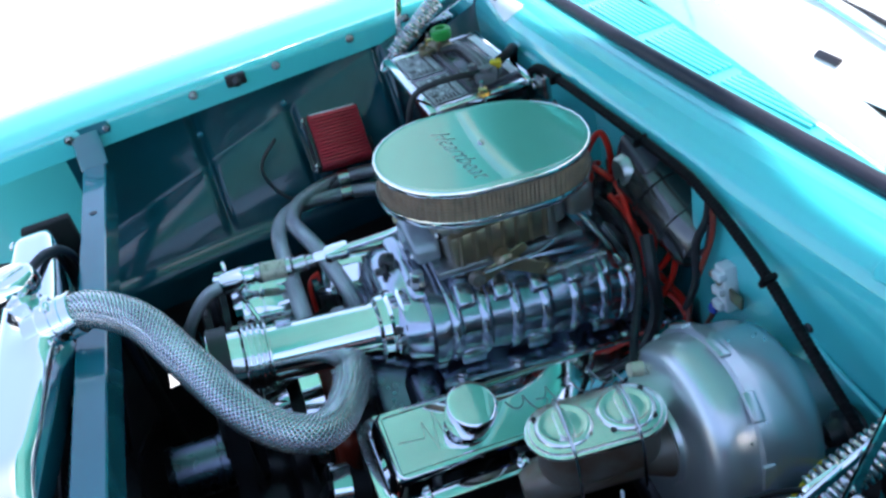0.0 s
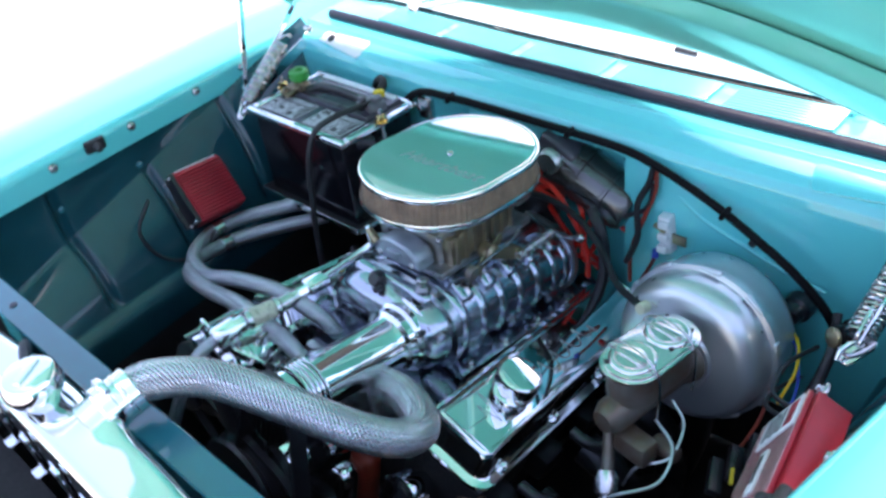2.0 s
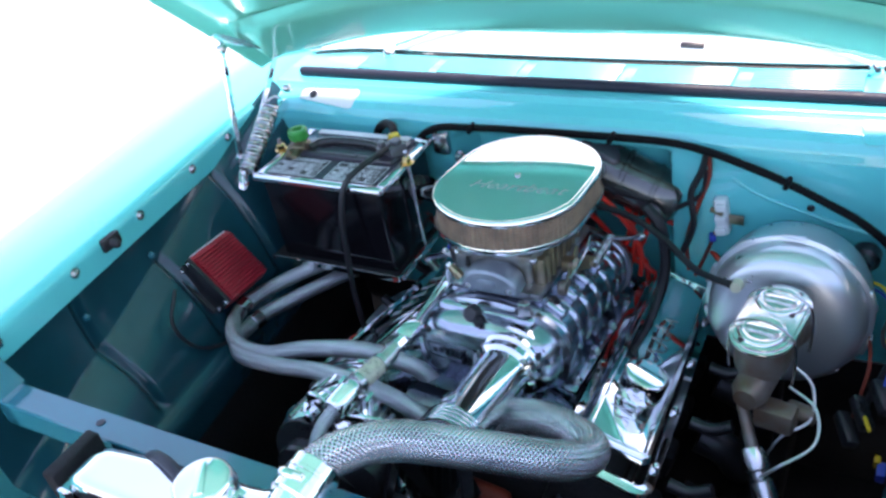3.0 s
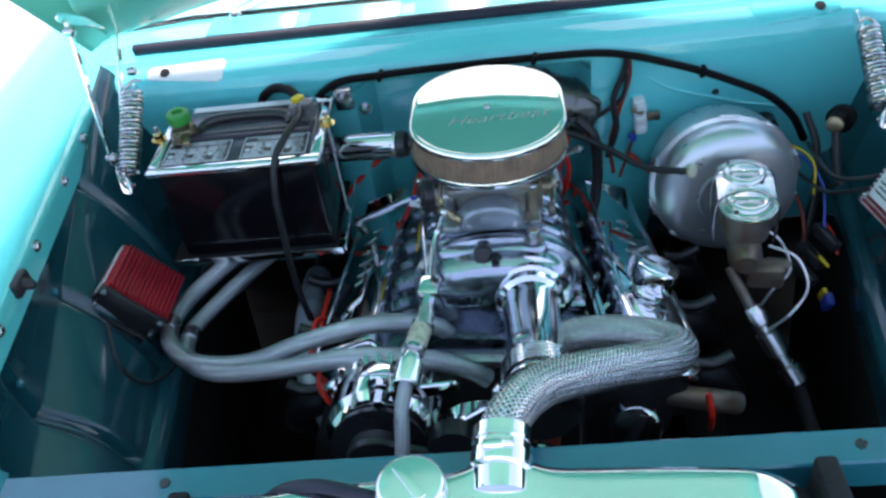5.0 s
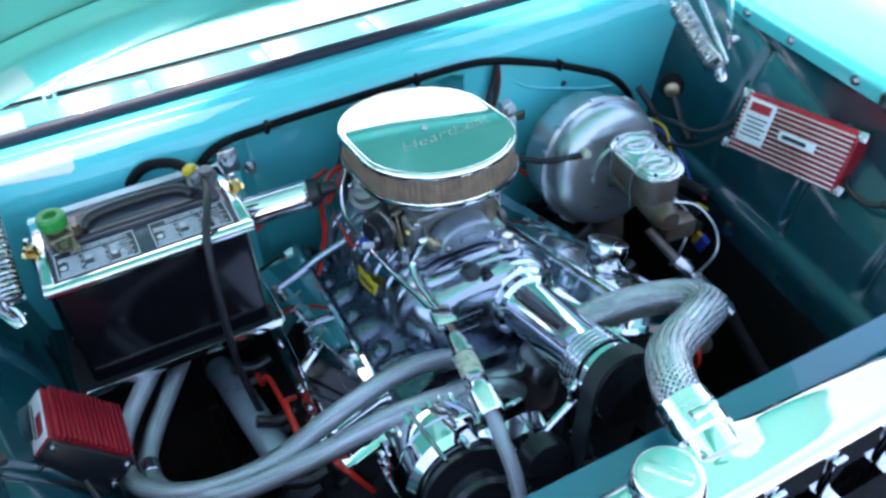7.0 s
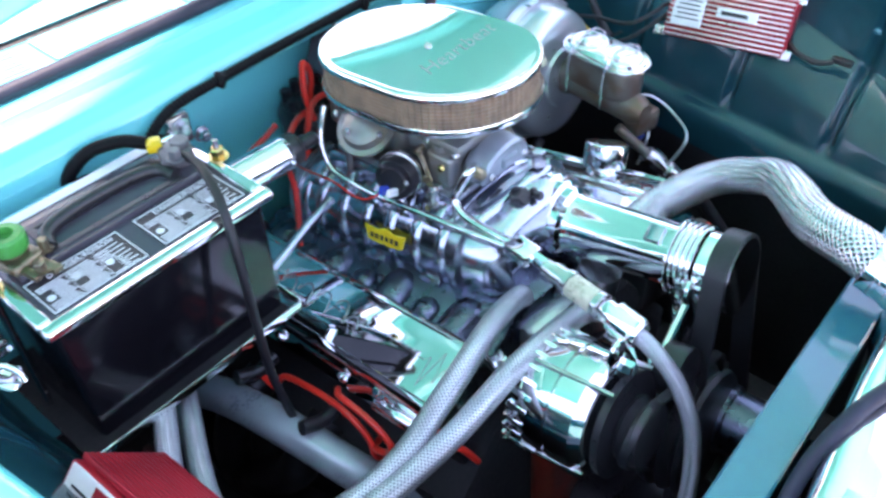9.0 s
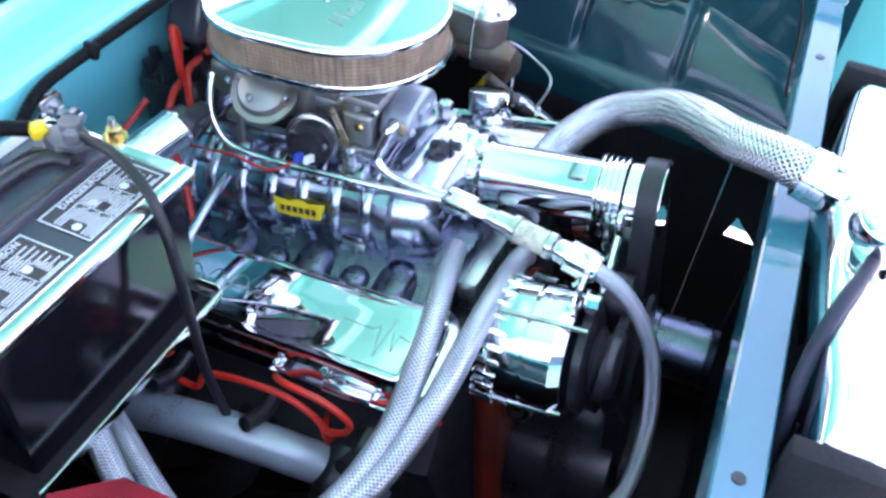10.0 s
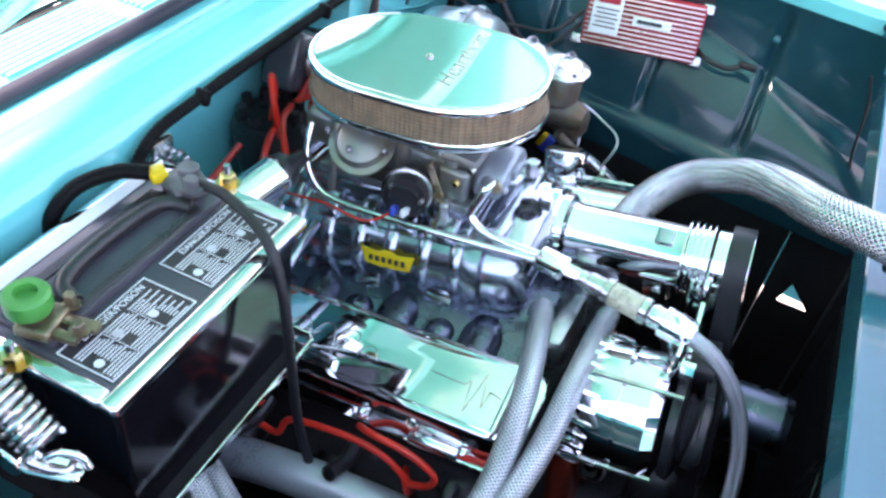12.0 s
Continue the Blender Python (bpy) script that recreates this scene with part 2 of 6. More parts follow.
def prism(bm, outline, h, m=None, bevel=0.0, seg=2):
    """An outline in x and y, h thick in z."""
    o = bmesh.new()
    f = o.faces.new([o.verts.new((x, y, 0)) for x, y in outline])
    ext = bmesh.ops.extrude_face_region(o, geom=[f])
    bmesh.ops.translate(o, vec=(0, 0, h), verts=[v for v in ext["geom"] if isinstance(v, bmesh.types.BMVert)])
    bmesh.ops.recalc_face_normals(o, faces=o.faces)
    if bevel:
        rim = [e for e in o.edges if len(e.link_faces) == 2 and any(len(q.verts) > 4 or abs(q.normal.z) > 0.9 for q in e.link_faces)
               and abs(e.verts[0].co.z - e.verts[1].co.z) < 1e-6]
        bmesh.ops.bevel(o, geom=rim, offset=bevel, segments=seg, profile=0.5, affect="EDGES")
    return absorb(bm, o, m)


def sheet(bm, f, nu, nv, thick):
    """A curved panel f(u, v) with thickness, u and v from 0 to 1; the second skin lies thick below the first along its normal."""
    o = bmesh.new()
    top = [[o.verts.new(f(i / nu, j / nv)) for j in range(nv + 1)] for i in range(nu + 1)]
    for i in range(nu):
        for j in range(nv):
            o.faces.new((top[i][j], top[i + 1][j], top[i + 1][j + 1], top[i][j + 1]))
    o.normal_update()
    low = [[o.verts.new(v.co - v.normal * thick) for v in row] for row in top]
    for i in range(nu):
        for j in range(nv):
            o.faces.new((low[i][j], low[i][j + 1], low[i + 1][j + 1], low[i + 1][j]))
    rim = [(i, 0) for i in range(nu)] + [(nu, j) for j in range(nv)] + [(i, nv) for i in range(nu, 0, -1)] + [(0, j) for j in range(nv, 0, -1)]
    for a, b in zip(rim, rim[1:] + rim[:1]):
        o.faces.new((top[b[0]][b[1]], top[a[0]][a[1]], low[a[0]][a[1]], low[b[0]][b[1]]))
    bmesh.ops.recalc_face_normals(o, faces=o.faces)
    return absorb(bm, o)


def stadium(lx, ly, n=14):
    """An oval of two half rounds; ly is the longer way."""
    r, s = lx / 2, (ly - lx) / 2
    a = [(r * math.cos(math.pi * k / n), s + r * math.sin(math.pi * k / n)) for k in range(n + 1)]
    return a + [(-x, -y) for x, y in a]


def thing(name, base, label, category, group="", kind=""):
    e = new(name)
    e.empty_display_size = 0.05
    e.location = base
    return tagged(e, label, category, group, kind)


def world_place(ob):
    p = Vector((0, 0, 0))
    while ob is not None:
        p += ob.location
        ob = ob.parent
    return p


def part(name, bm, mat, parent=None, label="", angle=38, smooth=True):
    """One mesh object out of bm (in world metres) under a thing or a part."""
    if parent is not None:
        bm.transform(Matrix.Translation(-world_place(parent)))
    me = bpy.data.meshes.new(name)
    bm.to_mesh(me)
    bm.free()
    me.materials.append(mat)
    if smooth:
        me.polygons.foreach_set("use_smooth", [True] * len(me.polygons))
        me.set_sharp_from_angle(angle=radians(angle))
    ob = new(name, me)
    ob.parent = parent
    if label:
        ob["label"] = label
    return ob


def lettering(name, text, size, m, mat, parent, depth=0.0006, align="CENTER", slant=0.0, thin=0.0):
    cu = bpy.data.curves.new("letters", "FONT")
    cu.shear, cu.offset = slant, -thin
    cu.body, cu.size, cu.extrude, cu.align_x, cu.align_y = text, size, depth, align, "CENTER"
    tmp = new("letters", cu)
    me = bpy.data.meshes.new_from_object(tmp.evaluated_get(bpy.context.evaluated_depsgraph_get()))
    bpy.data.objects.remove(tmp)
    me.name = name
    me.materials.clear()
    me.materials.append(mat)
    me.transform(Matrix.Translation(-world_place(parent)) @ m)
    ob = new(name, me)
    ob.parent = parent
    return ob


def hexbolt(bm, p0, p1, r, washer=True):
    if washer:
        a = Vector(p0)
        b = a + (Vector(p1) - a).normalized() * 0.0015
        lathe(bm, a, b, [(0, r * 1.5), (1, r * 1.5)], 16)
    m, ln = axes(p0, p1)
    prism(bm, [(r * math.cos(math.pi * k / 3), r * math.sin(math.pi * k / 3)) for k in range(6)], ln, m, r * 0.15, 1)


# ---- ground ----
g = fresh()
sheet(g, lambda u, v: ((u - 0.5) * 400, (v - 0.5) * 400, 0.0), 8, 8, -0.2)
tagged(part("ground", g, CONCRETE), "pale sunlit concrete ground under the parked car", "ground", kind="structure")


# ---- car body ----
def lip_x(y, side=-1):
    """Distance of the fender's inner lip from the car's middle."""
    a, k = (0.606, 0.118) if side < 0 else (0.639, 0.160)
    return a + k * min(y, 0.15) + 0.02 * max(0.0, y - 0.15)


car = thing("car", (0, 0.4, 0), "turquoise classic car parked with its hood open", "car")


def fender_panel(side):
    """Outer fender: the lip, the rounded crown and the flank down to the sill."""
    prof = [(0.0, 1.055 if side < 0 else 1.072), (-0.001, 1.096), (0.006, 1.106), (0.03, 1.116), (0.10, 1.124), (0.17, 1.118), (0.22, 1.095), (0.25, 1.05), (0.265, 0.95), (0.27, 0.8), (0.25, 0.62), (0.22, 0.48), (0.20, 0.42)]

    def f(u, v):
        y = -1.05 + u * 1.75
        k = v * (len(prof) - 1)
        i = min(int(k), len(prof) - 2)
        a, b = prof[i], prof[i + 1]
        t = k - i
        dx, z = a[0] + (b[0] - a[0]) * t, a[1] + (b[1] - a[1]) * t
        front = max(0.0, -0.55 - y)
        return (side * (lip_x(max(y, -0.6), side) + dx - 0.25 * front * front), y, z - 0.25 * front * front)
    bm = fresh()
    sheet(bm, f, 30, 44, 0.0025 * -side)
    return part("front_fender", bm, PAINT, car, "glossy turquoise fender with rolled inner lip")


def crease_z(y):
    return 0.955 + (y + 0.354) * 0.27


def apron_panel(side):
    """Inner fender: upright below the lip, then a crease and a slope inwards over the wheel, with pressed ribs."""
    def f(u, v):
        y = -0.56 + u * 0.82
        zc, x0 = crease_z(y), lip_x(y, side)
        ribs = 0.0
        for yc, top in ((-0.342, 0.06), (-0.170, 0.40), (0.02, 0.40)):
            d = abs(y - yc) / 0.012
            if d < 1 and top < v < 0.83:
                ribs = max(ribs, (1 - d * d) ** 1.5 * min(1.0, (v - top) / 0.06, (0.83 - v) / 0.05))
        if v < 0.40:
            k = v / 0.40
            x, z = x0 + 0.004 + 0.012 * math.sin(math.pi * k) * 0.6, 1.084 + (zc - 1.084) * k
        elif v < 0.46:
            k = (v - 0.40) / 0.06
            x, z = x0 + 0.004 - 0.010 * k * k, zc - 0.010 * k
        elif v < 0.84:
            k = (v - 0.46) / 0.38
            zb = 0.842
            bow = math.sin(math.pi * k)
            x, z = x0 - 0.006 - 0.082 * k - 0.010 * bow, (zc - 0.010) + (zb - zc + 0.010) * k + 0.012 * bow
        elif v < 0.92:
            k = (v - 0.84) / 0.08
            a = k * math.pi / 2
            x, z = x0 - 0.088 - 0.022 * math.sin(a), 0.842 - 0.022 * (1 - math.cos(a))
        else:
            k = (v - 0.92) / 0.08
            x, z = x0 - 0.110 + 0.004 * k, 0.820 - 0.05 * k
        return (side * (x + 0.010 * ribs), y, z - 0.007 * ribs)
    bm = fresh()
    sheet(bm, f, 200, 60, 0.002 * -side)
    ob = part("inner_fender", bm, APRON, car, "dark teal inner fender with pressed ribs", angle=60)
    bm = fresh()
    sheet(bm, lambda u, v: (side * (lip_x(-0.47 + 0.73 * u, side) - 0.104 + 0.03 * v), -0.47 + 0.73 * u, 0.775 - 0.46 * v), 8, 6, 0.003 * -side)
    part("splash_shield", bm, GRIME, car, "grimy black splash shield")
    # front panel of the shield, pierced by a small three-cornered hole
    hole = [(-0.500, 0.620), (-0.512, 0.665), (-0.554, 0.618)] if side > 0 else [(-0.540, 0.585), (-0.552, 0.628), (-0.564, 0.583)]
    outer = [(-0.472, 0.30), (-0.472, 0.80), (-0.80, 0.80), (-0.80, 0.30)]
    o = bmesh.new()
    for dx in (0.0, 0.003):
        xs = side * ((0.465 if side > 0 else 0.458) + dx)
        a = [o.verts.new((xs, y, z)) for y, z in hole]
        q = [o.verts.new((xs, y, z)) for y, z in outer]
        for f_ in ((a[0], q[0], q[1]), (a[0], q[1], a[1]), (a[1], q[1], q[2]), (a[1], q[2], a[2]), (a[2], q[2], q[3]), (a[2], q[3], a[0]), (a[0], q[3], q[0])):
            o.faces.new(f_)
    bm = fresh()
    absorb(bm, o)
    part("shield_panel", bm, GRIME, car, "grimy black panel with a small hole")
    for yc in (-0.345, -0.185):
        bm = fresh()
        x = lip_x(yc, side) + 0.006
        lathe(bm, (side * x, yc + 0.008, 1.012), (side * (x - 0.006), yc + 0.008, 1.011), [(0, 0.006), (0.6, 0.006), (1, 0.003)], 12)
        part("rivet", bm, BARPAINT, ob)
    return ob


for side in (-1, 1):
    fen = fender_panel(side)
    apr = apron_panel(side)
    for y in (-0.539, -0.477, -0.323, -0.169, -0.024, 0.09):
        x = side * (lip_x(y, side) - 0.001)
        bb = fresh()
        hexbolt(bb, (x, y, 1.086), (x - side * 0.006, y, 1.086), 0.0055)
        part("bolt", bb, STEEL, fen)
    # rubber bumper in its slot on the lip
    bb = fresh()
    x = side * lip_x(-0.244, side)
    box(bb, (x - side * 0.004, -0.244, 1.088), (0.012, 0.036, 0.022), (0, 0, 0), 0.004)
    cyl(bb, (x - side * 0.006, -0.244, 1.088), (x - side * 0.022, -0.244, 1.084), 0.008, 0.006, 14, 0.002)
    part("hood_bumper", bb, RUBBER, fen, "black rubber hood bumper")


# firewall, with the ledge that rises to the weatherstrip
def strip_y(x):
    return 0.306 - 0.03 * (1 - (x / 0.6) ** 2)


def strip_z(x):
    return 1.114 + 0.014 * (1 - (x / 0.6) ** 2)


def firewall_sheet(u, v):
    x = (u - 0.5) * 1.27
    prof = [(0.0, 0.0), (-0.022, -0.003), (-0.044, -0.006), (-0.0475, -0.0055), (-0.050, -0.008), (-0.058, -0.0135), (-0.068, -0.017), (-0.080, -0.0215), (-0.090, -0.029), (-0.0965, -0.040), (-0.100, -0.055), (-0.101, -0.08), (-0.100, -0.12), (-0.096, -0.22), (-0.085, -0.36), (-0.06, -0.5), (-0.02, -0.62)]
    k = v * (len(prof) - 1)
    i = min(int(k), len(prof) - 2)
    a, b = prof[i], prof[i + 1]
    t = k - i
    dy, dz = a[0] + (b[0] - a[0]) * t, a[1] + (b[1] - a[1]) * t
    y = strip_y(x) + 0.02 + dy
    # a shallow recess behind the engine
    dip = 0.0
    if dz < -0.05:
        dip = 0.055 * max(0.0, min(1.0, (0.19 - abs(x + 0.02)) / 0.02)) * min(1.0, (-0.05 - dz) / 0.02)
    return (x, y + dip, strip_z(x) + dz)


b = fresh()
sheet(b, lambda u, v: firewall_sheet(u, v * 0.905), 90, 88, 0.003)
part("firewall", b, PAINT, car, "glossy turquoise firewall panel", angle=50)
# bottom of the firewall sheet, coloured near-black in place of missing shade
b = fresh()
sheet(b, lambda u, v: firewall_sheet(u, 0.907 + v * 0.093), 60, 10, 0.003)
part("toe_board", b, GRIME, car, "toe board below the firewall, blackened to stand in for deep shade", angle=50)

# cowl behind the strip, as far as the seam below the windshield
def cowl_depth(x):
    return 0.365 + 0.02 * min(1.6, (x / 0.4) ** 2) - strip_y(x) - 0.02


def cowl_point(x, v):
    d = cowl_depth(x) * v
    return (x, strip_y(x) + 0.02 + d, strip_z(x) + 0.002 + 0.02 * d - 0.03 * max(0.0, abs(x) - 0.52))


b = fresh()
sheet(b, lambda u, v: cowl_point((u - 0.5) * 1.30, v), 50, 12, 0.003)
cowl = part("cowl", b, PAINT, car, "turquoise cowl with rows of vent slots", angle=50)
b = fresh()
tube(b, [(x, strip_y(x), strip_z(x) + 0.006) for x in [-0.585 + 0.117 * k for k in range(11)]], 0.0095, 14, 4)
part("weatherstrip", b, GASKET, car, "dark grey rubber weatherstrip")
b = fresh()
tube(b, [Vector(cowl_point(x, 1.0)) + Vector((0, 0.004, -0.002)) for x in [-0.62 + 0.124 * k for k in range(11)]], 0.0045, 8, 4)
part("cowl_seal", b, RUBBER, car, "thin black seal along the cowl seam")
# vent slats
slat = None
for row in range(8):
    for blk in range(5):
        xc = -0.385 + 0.179 * blk
        x, y, z = cowl_point(xc, 0.10 + 0.108 * row)
        y2 = cowl_point(xc + 0.05, 0.10 + 0.108 * row)[1]
        if slat is None:
            bm = fresh()
            box(bm, (0, 0, 0), (0.156, 0.0050, 0.007), (12, 0, 0), 0.0014, 2)
            slat = part("vent_slat", bm, PAINT, None)
            slat.parent = cowl
            piece = slat
        else:
            piece = slat.copy()
            scene.collection.objects.link(piece)
        piece.location = Vector((x, y, z + 0.0006)) - world_place(cowl)
        piece.rotation_euler = (0, 0, math.atan2(y2 - y, 0.05))
# dark teal strips between the slats, painting in the shade of the slots
slot = None
for row in range(7):
    for blk in range(5):
        xc = -0.385 + 0.179 * blk
        x, y, z = cowl_point(xc, 0.154 + 0.108 * row)
        y2 = cowl_point(xc + 0.05, 0.154 + 0.108 * row)[1]
        if slot is None:
            bm = fresh()
            box(bm, (0, 0, 0), (0.150, 0.0030, 0.003), (0, 0, 0), 0.0008, 1)
            slot = part("slot_shade_strip", bm, BARPAINT, None)
            slot.parent = cowl
            piece = slot
        else:
            piece = slot.copy()
            scene.collection.objects.link(piece)
        piece.location = Vector((x, y, z - 0.0004)) - world_place(cowl)
        piece.rotation_euler = (0, 0, math.atan2(y2 - y, 0.05))

# wiper arms on the windshield
for s in (-1, 1):
    bm = fresh()
    tube(bm, [(s * 0.42, 0.385, 1.142), (s * 0.30, 0.410, 1.170), (s * 0.10, 0.432, 1.194), (s * 0.02, 0.440, 1.198)], 0.0038, 8, 5)
    lathe(bm, (s * 0.42, 0.372, 1.125), (s * 0.42, 0.368, 1.15), [(0, 0.013), (0.5, 0.011), (1, 0.006)], 16)
    arm = part("wiper_arm", bm, CHROME, car, "chrome wiper arm")
    bm = fresh()
    tube(bm, [(s * 0.34, 0.415, 1.170), (s * 0.18, 0.438, 1.194), (s * 0.02, 0.450, 1.202)], 0.003, 6, 5)
    part("wiper_blade", bm, RUBBER, arm)

# windshield, its chrome trim and the roof above
def glass_point(u, v, back=0.0):
    x = (u - 0.5) * 1.28
    p = cowl_point(x, 1.0)
    return (x * (1 - 0.08 * v), p[1] + 0.016 + 0.50 * v + back, p[2] + 0.004 + 0.42 * v - 0.3 * back)


b = fresh()
sheet(b, lambda u, v: glass_point(u, v), 30, 8, 0.005)
ws = part("windshield", b, GLASSY, car, "curved clear windshield")
ws.visible_shadow = False
b = fresh()
tube(b, [glass_point(k / 20, 0.0) for k in range(21)], 0.0065, 10, 3)
part("windshield_trim", b, CHROME, car, "chrome windshield trim")
b = fresh()


# wavy white sheet that stands in for the sky's glare on the glass
def glare_point(u, v):
    x, y, z = glass_point(0.03 + 0.94 * u, -0.012 + 0.97 * v)
    fold = (0.004 * math.sin(19 * u + 4 * v) + 0.003 * math.sin(47 * u - 9 * v)) * min(1.0, 6 * v)
    return (x, y - 0.006, z + 0.010 + fold)


sheet(b, glare_point, 60, 16, 0.003)
part("windshield_glare", b, GLARE, car, "white sheet standing in for bright sky glare on the windshield")
b = fresh()
box(b, (0.150, 0.392, 1.1565), (0.038, 0.010, 0.006), (38, 0, 0), 0.001)
part("wiper_rest", b, BLACK, car, "small black wiper rest")
b = fresh()
sheet(b, lambda u, v: ((u - 0.5) * 1.3, 1.0 + v * 1.5, 1.56 + 0.05 * math.sin(math.pi * v)), 8, 8, 0.01)
part("roof", b, PAINT, car)
for side in (-1, 1):
    b = fresh()
    sheet(b, lambda u, v: (side * (0.87 + 0.02 * math.sin(math.pi * v)), 0.71 + u * 1.9, 0.40 + v * 0.72), 8, 8, 0.01 * -side)
    part("door", b, PAINT, car)
for side in (-1, 1):
    b = fresh()
    lathe(b, (side * 0.66, -0.18, 0.335), (side * 0.85, -0.18, 0.335), [(0, 0.2), (0.02, 0.3), (0.15, 0.335), (0.85, 0.335), (0.98, 0.3), (1, 0.2)], 40)
    part("tyre", b, RUBBER, car, "black rubber tyre")
for x in (-0.33, 0.33):
    b = fresh()
    box(b, (x, -0.3, 0.44), (0.07, 1.6, 0.11), (0, 0, 0), 0.01)
    part("frame_rail", b, GRIME, car, "grimy black frame rail")
b = fresh()
box(b, (0, -0.28, 0.42), (0.66, 0.12, 0.08), (0, 0, 0), 0.01)
part("crossmember", b, GRIME, car, "grimy black crossmember")
# unseen floor and side panels, added to stop stray sun reaching the bay
b = fresh()
box(b, (0, 1.45, 0.44), (1.56, 2.25, 0.02), (0, 0, 0), 0.004)
box(b, (0, 0.33, 0.42), (1.30, 0.02, 0.24), (0, 0, 0), 0.004)
part("floor_sun_block", b, GRIME, car, "unseen black floor panel added to keep sun out of the bay")
for side in (-1, 1):
    b = fresh()
    box(b, (side * 0.715, 0.30, 0.74), (0.165, 0.02, 0.62), (0, 0, 0), 0.004)
    part("side_sun_block", b, GRIME, car)
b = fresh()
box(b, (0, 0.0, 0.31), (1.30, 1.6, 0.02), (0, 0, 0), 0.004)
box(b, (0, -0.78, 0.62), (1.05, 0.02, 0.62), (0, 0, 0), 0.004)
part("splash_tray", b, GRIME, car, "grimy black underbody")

# bar across the front of the bay
b = fresh()
prism(b, [(-0.019, 0), (-0.019, -0.035), (-0.016, -0.035), (-0.015, -0.003), (0.015, -0.003), (0.016, -0.045), (0.019, -0.045), (0.019, 0), (0.017, 0.002), (-0.017, 0.002)], 1.01,
      Matrix.Translation((-0.505, -0.5145, 1.043)) @ Matrix(((0, 0, 1, 0), (1, 0, 0, 0), (0, 1, 0, 0), (0, 0, 0, 1))))
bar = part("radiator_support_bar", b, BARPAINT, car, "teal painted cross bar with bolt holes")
for s in (-1, 1):
    bb = fresh()
    box(bb, (s * 0.524, -0.513, 1.066), (0.066, 0.046, 0.004), (0, -45 * s, 0), 0.0015, 1)
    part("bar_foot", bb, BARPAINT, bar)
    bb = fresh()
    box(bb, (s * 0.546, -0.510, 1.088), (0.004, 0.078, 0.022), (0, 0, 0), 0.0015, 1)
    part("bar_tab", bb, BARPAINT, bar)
    bb = fresh()
    cyl(bb, (s * 0.329, -0.514, 1.0445), (s * 0.329, -0.514, 1.0462), 0.0055, None, 14)
    part("hole_plug", bb, BLACK, bar)


# hood, swung up on its hinges
HA = radians(45)
HOOD_Y, HOOD_Z, HOOD_W = 0.250, 1.166, 1.25


def hood_sheet(u, v):
    """The skin: a crowned panel whose rear edge bows back in the middle."""
    x = (u - 0.5) * HOOD_W
    w = abs(2 * u - 1)
    s = v * 1.32 + 0.038 * math.sin(math.pi * w) ** 2 * (1 - v)
    out = 0.067 * (1.0 - (math.sqrt(w * w + 0.30) - 0.5477) / 0.5925) * (1 - 0.35 * v) + 0.02 * (1 - w * w) * math.sin(math.pi * v)
    out -= 0.016 * max(0.0, w - 0.95) / 0.05
    width = 1 - 0.03 * v
    return (x * width, HOOD_Y - s * math.cos(HA) + out * math.sin(HA), HOOD_Z + s * math.sin(HA) + out * math.cos(HA))


b = fresh()
sheet(b, hood_sheet, 60, 36, 0.002)
hood = part("hood", b, HOODPAINT, car, "raised hood, green-turquoise paint underneath", angle=50)


def hood_brace(u0, v0, u1, v1, w, flat=0.0):
    """A stamped channel under the hood's skin with a straight flat face."""
    def f(a, c):
        u, v = u0 + (u1 - u0) * a, v0 + (v1 - v0) * a
        du, dv = v1 - v0, -(u1 - u0)
        ln = math.hypot(du, dv)
        u, v = u + du / ln * (c - 0.5) * w, v + dv / ln * (c - 0.5) * w
        x, y, z = hood_sheet(u, v)
        s = v * 1.32
        yb, zb = HOOD_Y - s * math.cos(HA), HOOD_Z + s * math.sin(HA)
        h = min(1.0, 7 * min(c, 1 - c))
        if flat:
            k = h
            y, z = y + (yb - y) * k, z + (zb - z) * k
            return (x, y - (0.012 * h + 0.002) * math.sin(HA), z - (0.012 * h + 0.002) * math.cos(HA))
        return (x, y - (0.018 * h + 0.002) * math.sin(HA), z - (0.018 * h + 0.002) * math.cos(HA))
    bm = fresh()
    sheet(bm, f, 30, 16, 0.0015)
    part("hood_brace", bm, HOODPAINT, hood, angle=30)


def rear_brace(a, c):
    """The stamped channel behind the rear edge, its face a finger below the skin."""
    x, y, z = hood_sheet(0.04 + 0.92 * a, 0.008 + 0.115 * c)
    drop = 0.004 + 0.014 * min(1.0, 7 * min(c, 1 - c))
    return (x, y - drop * math.sin(HA), z - drop * math.cos(HA))


b = fresh()
sheet(b, rear_brace, 40, 16, 0.0015)
part("hood_brace", b, HOODPAINT, hood, angle=30)
hood_brace(0.10, 0.94, 0.90, 0.94, 0.09, 1.0)


# ---- hood hinges ----
def coil(bm, p0, p1, r, wire, turns, per=14):
    m, ln = axes(p0, p1)
    pts = []
    for k in range(int(turns * per) + 1):
        a = 2 * math.pi * k / per
        pts.append(m @ Vector((r * math.cos(a), r * math.sin(a), ln * k / (turns * per))))
    return tube(bm, pts, wire, 8, 0)


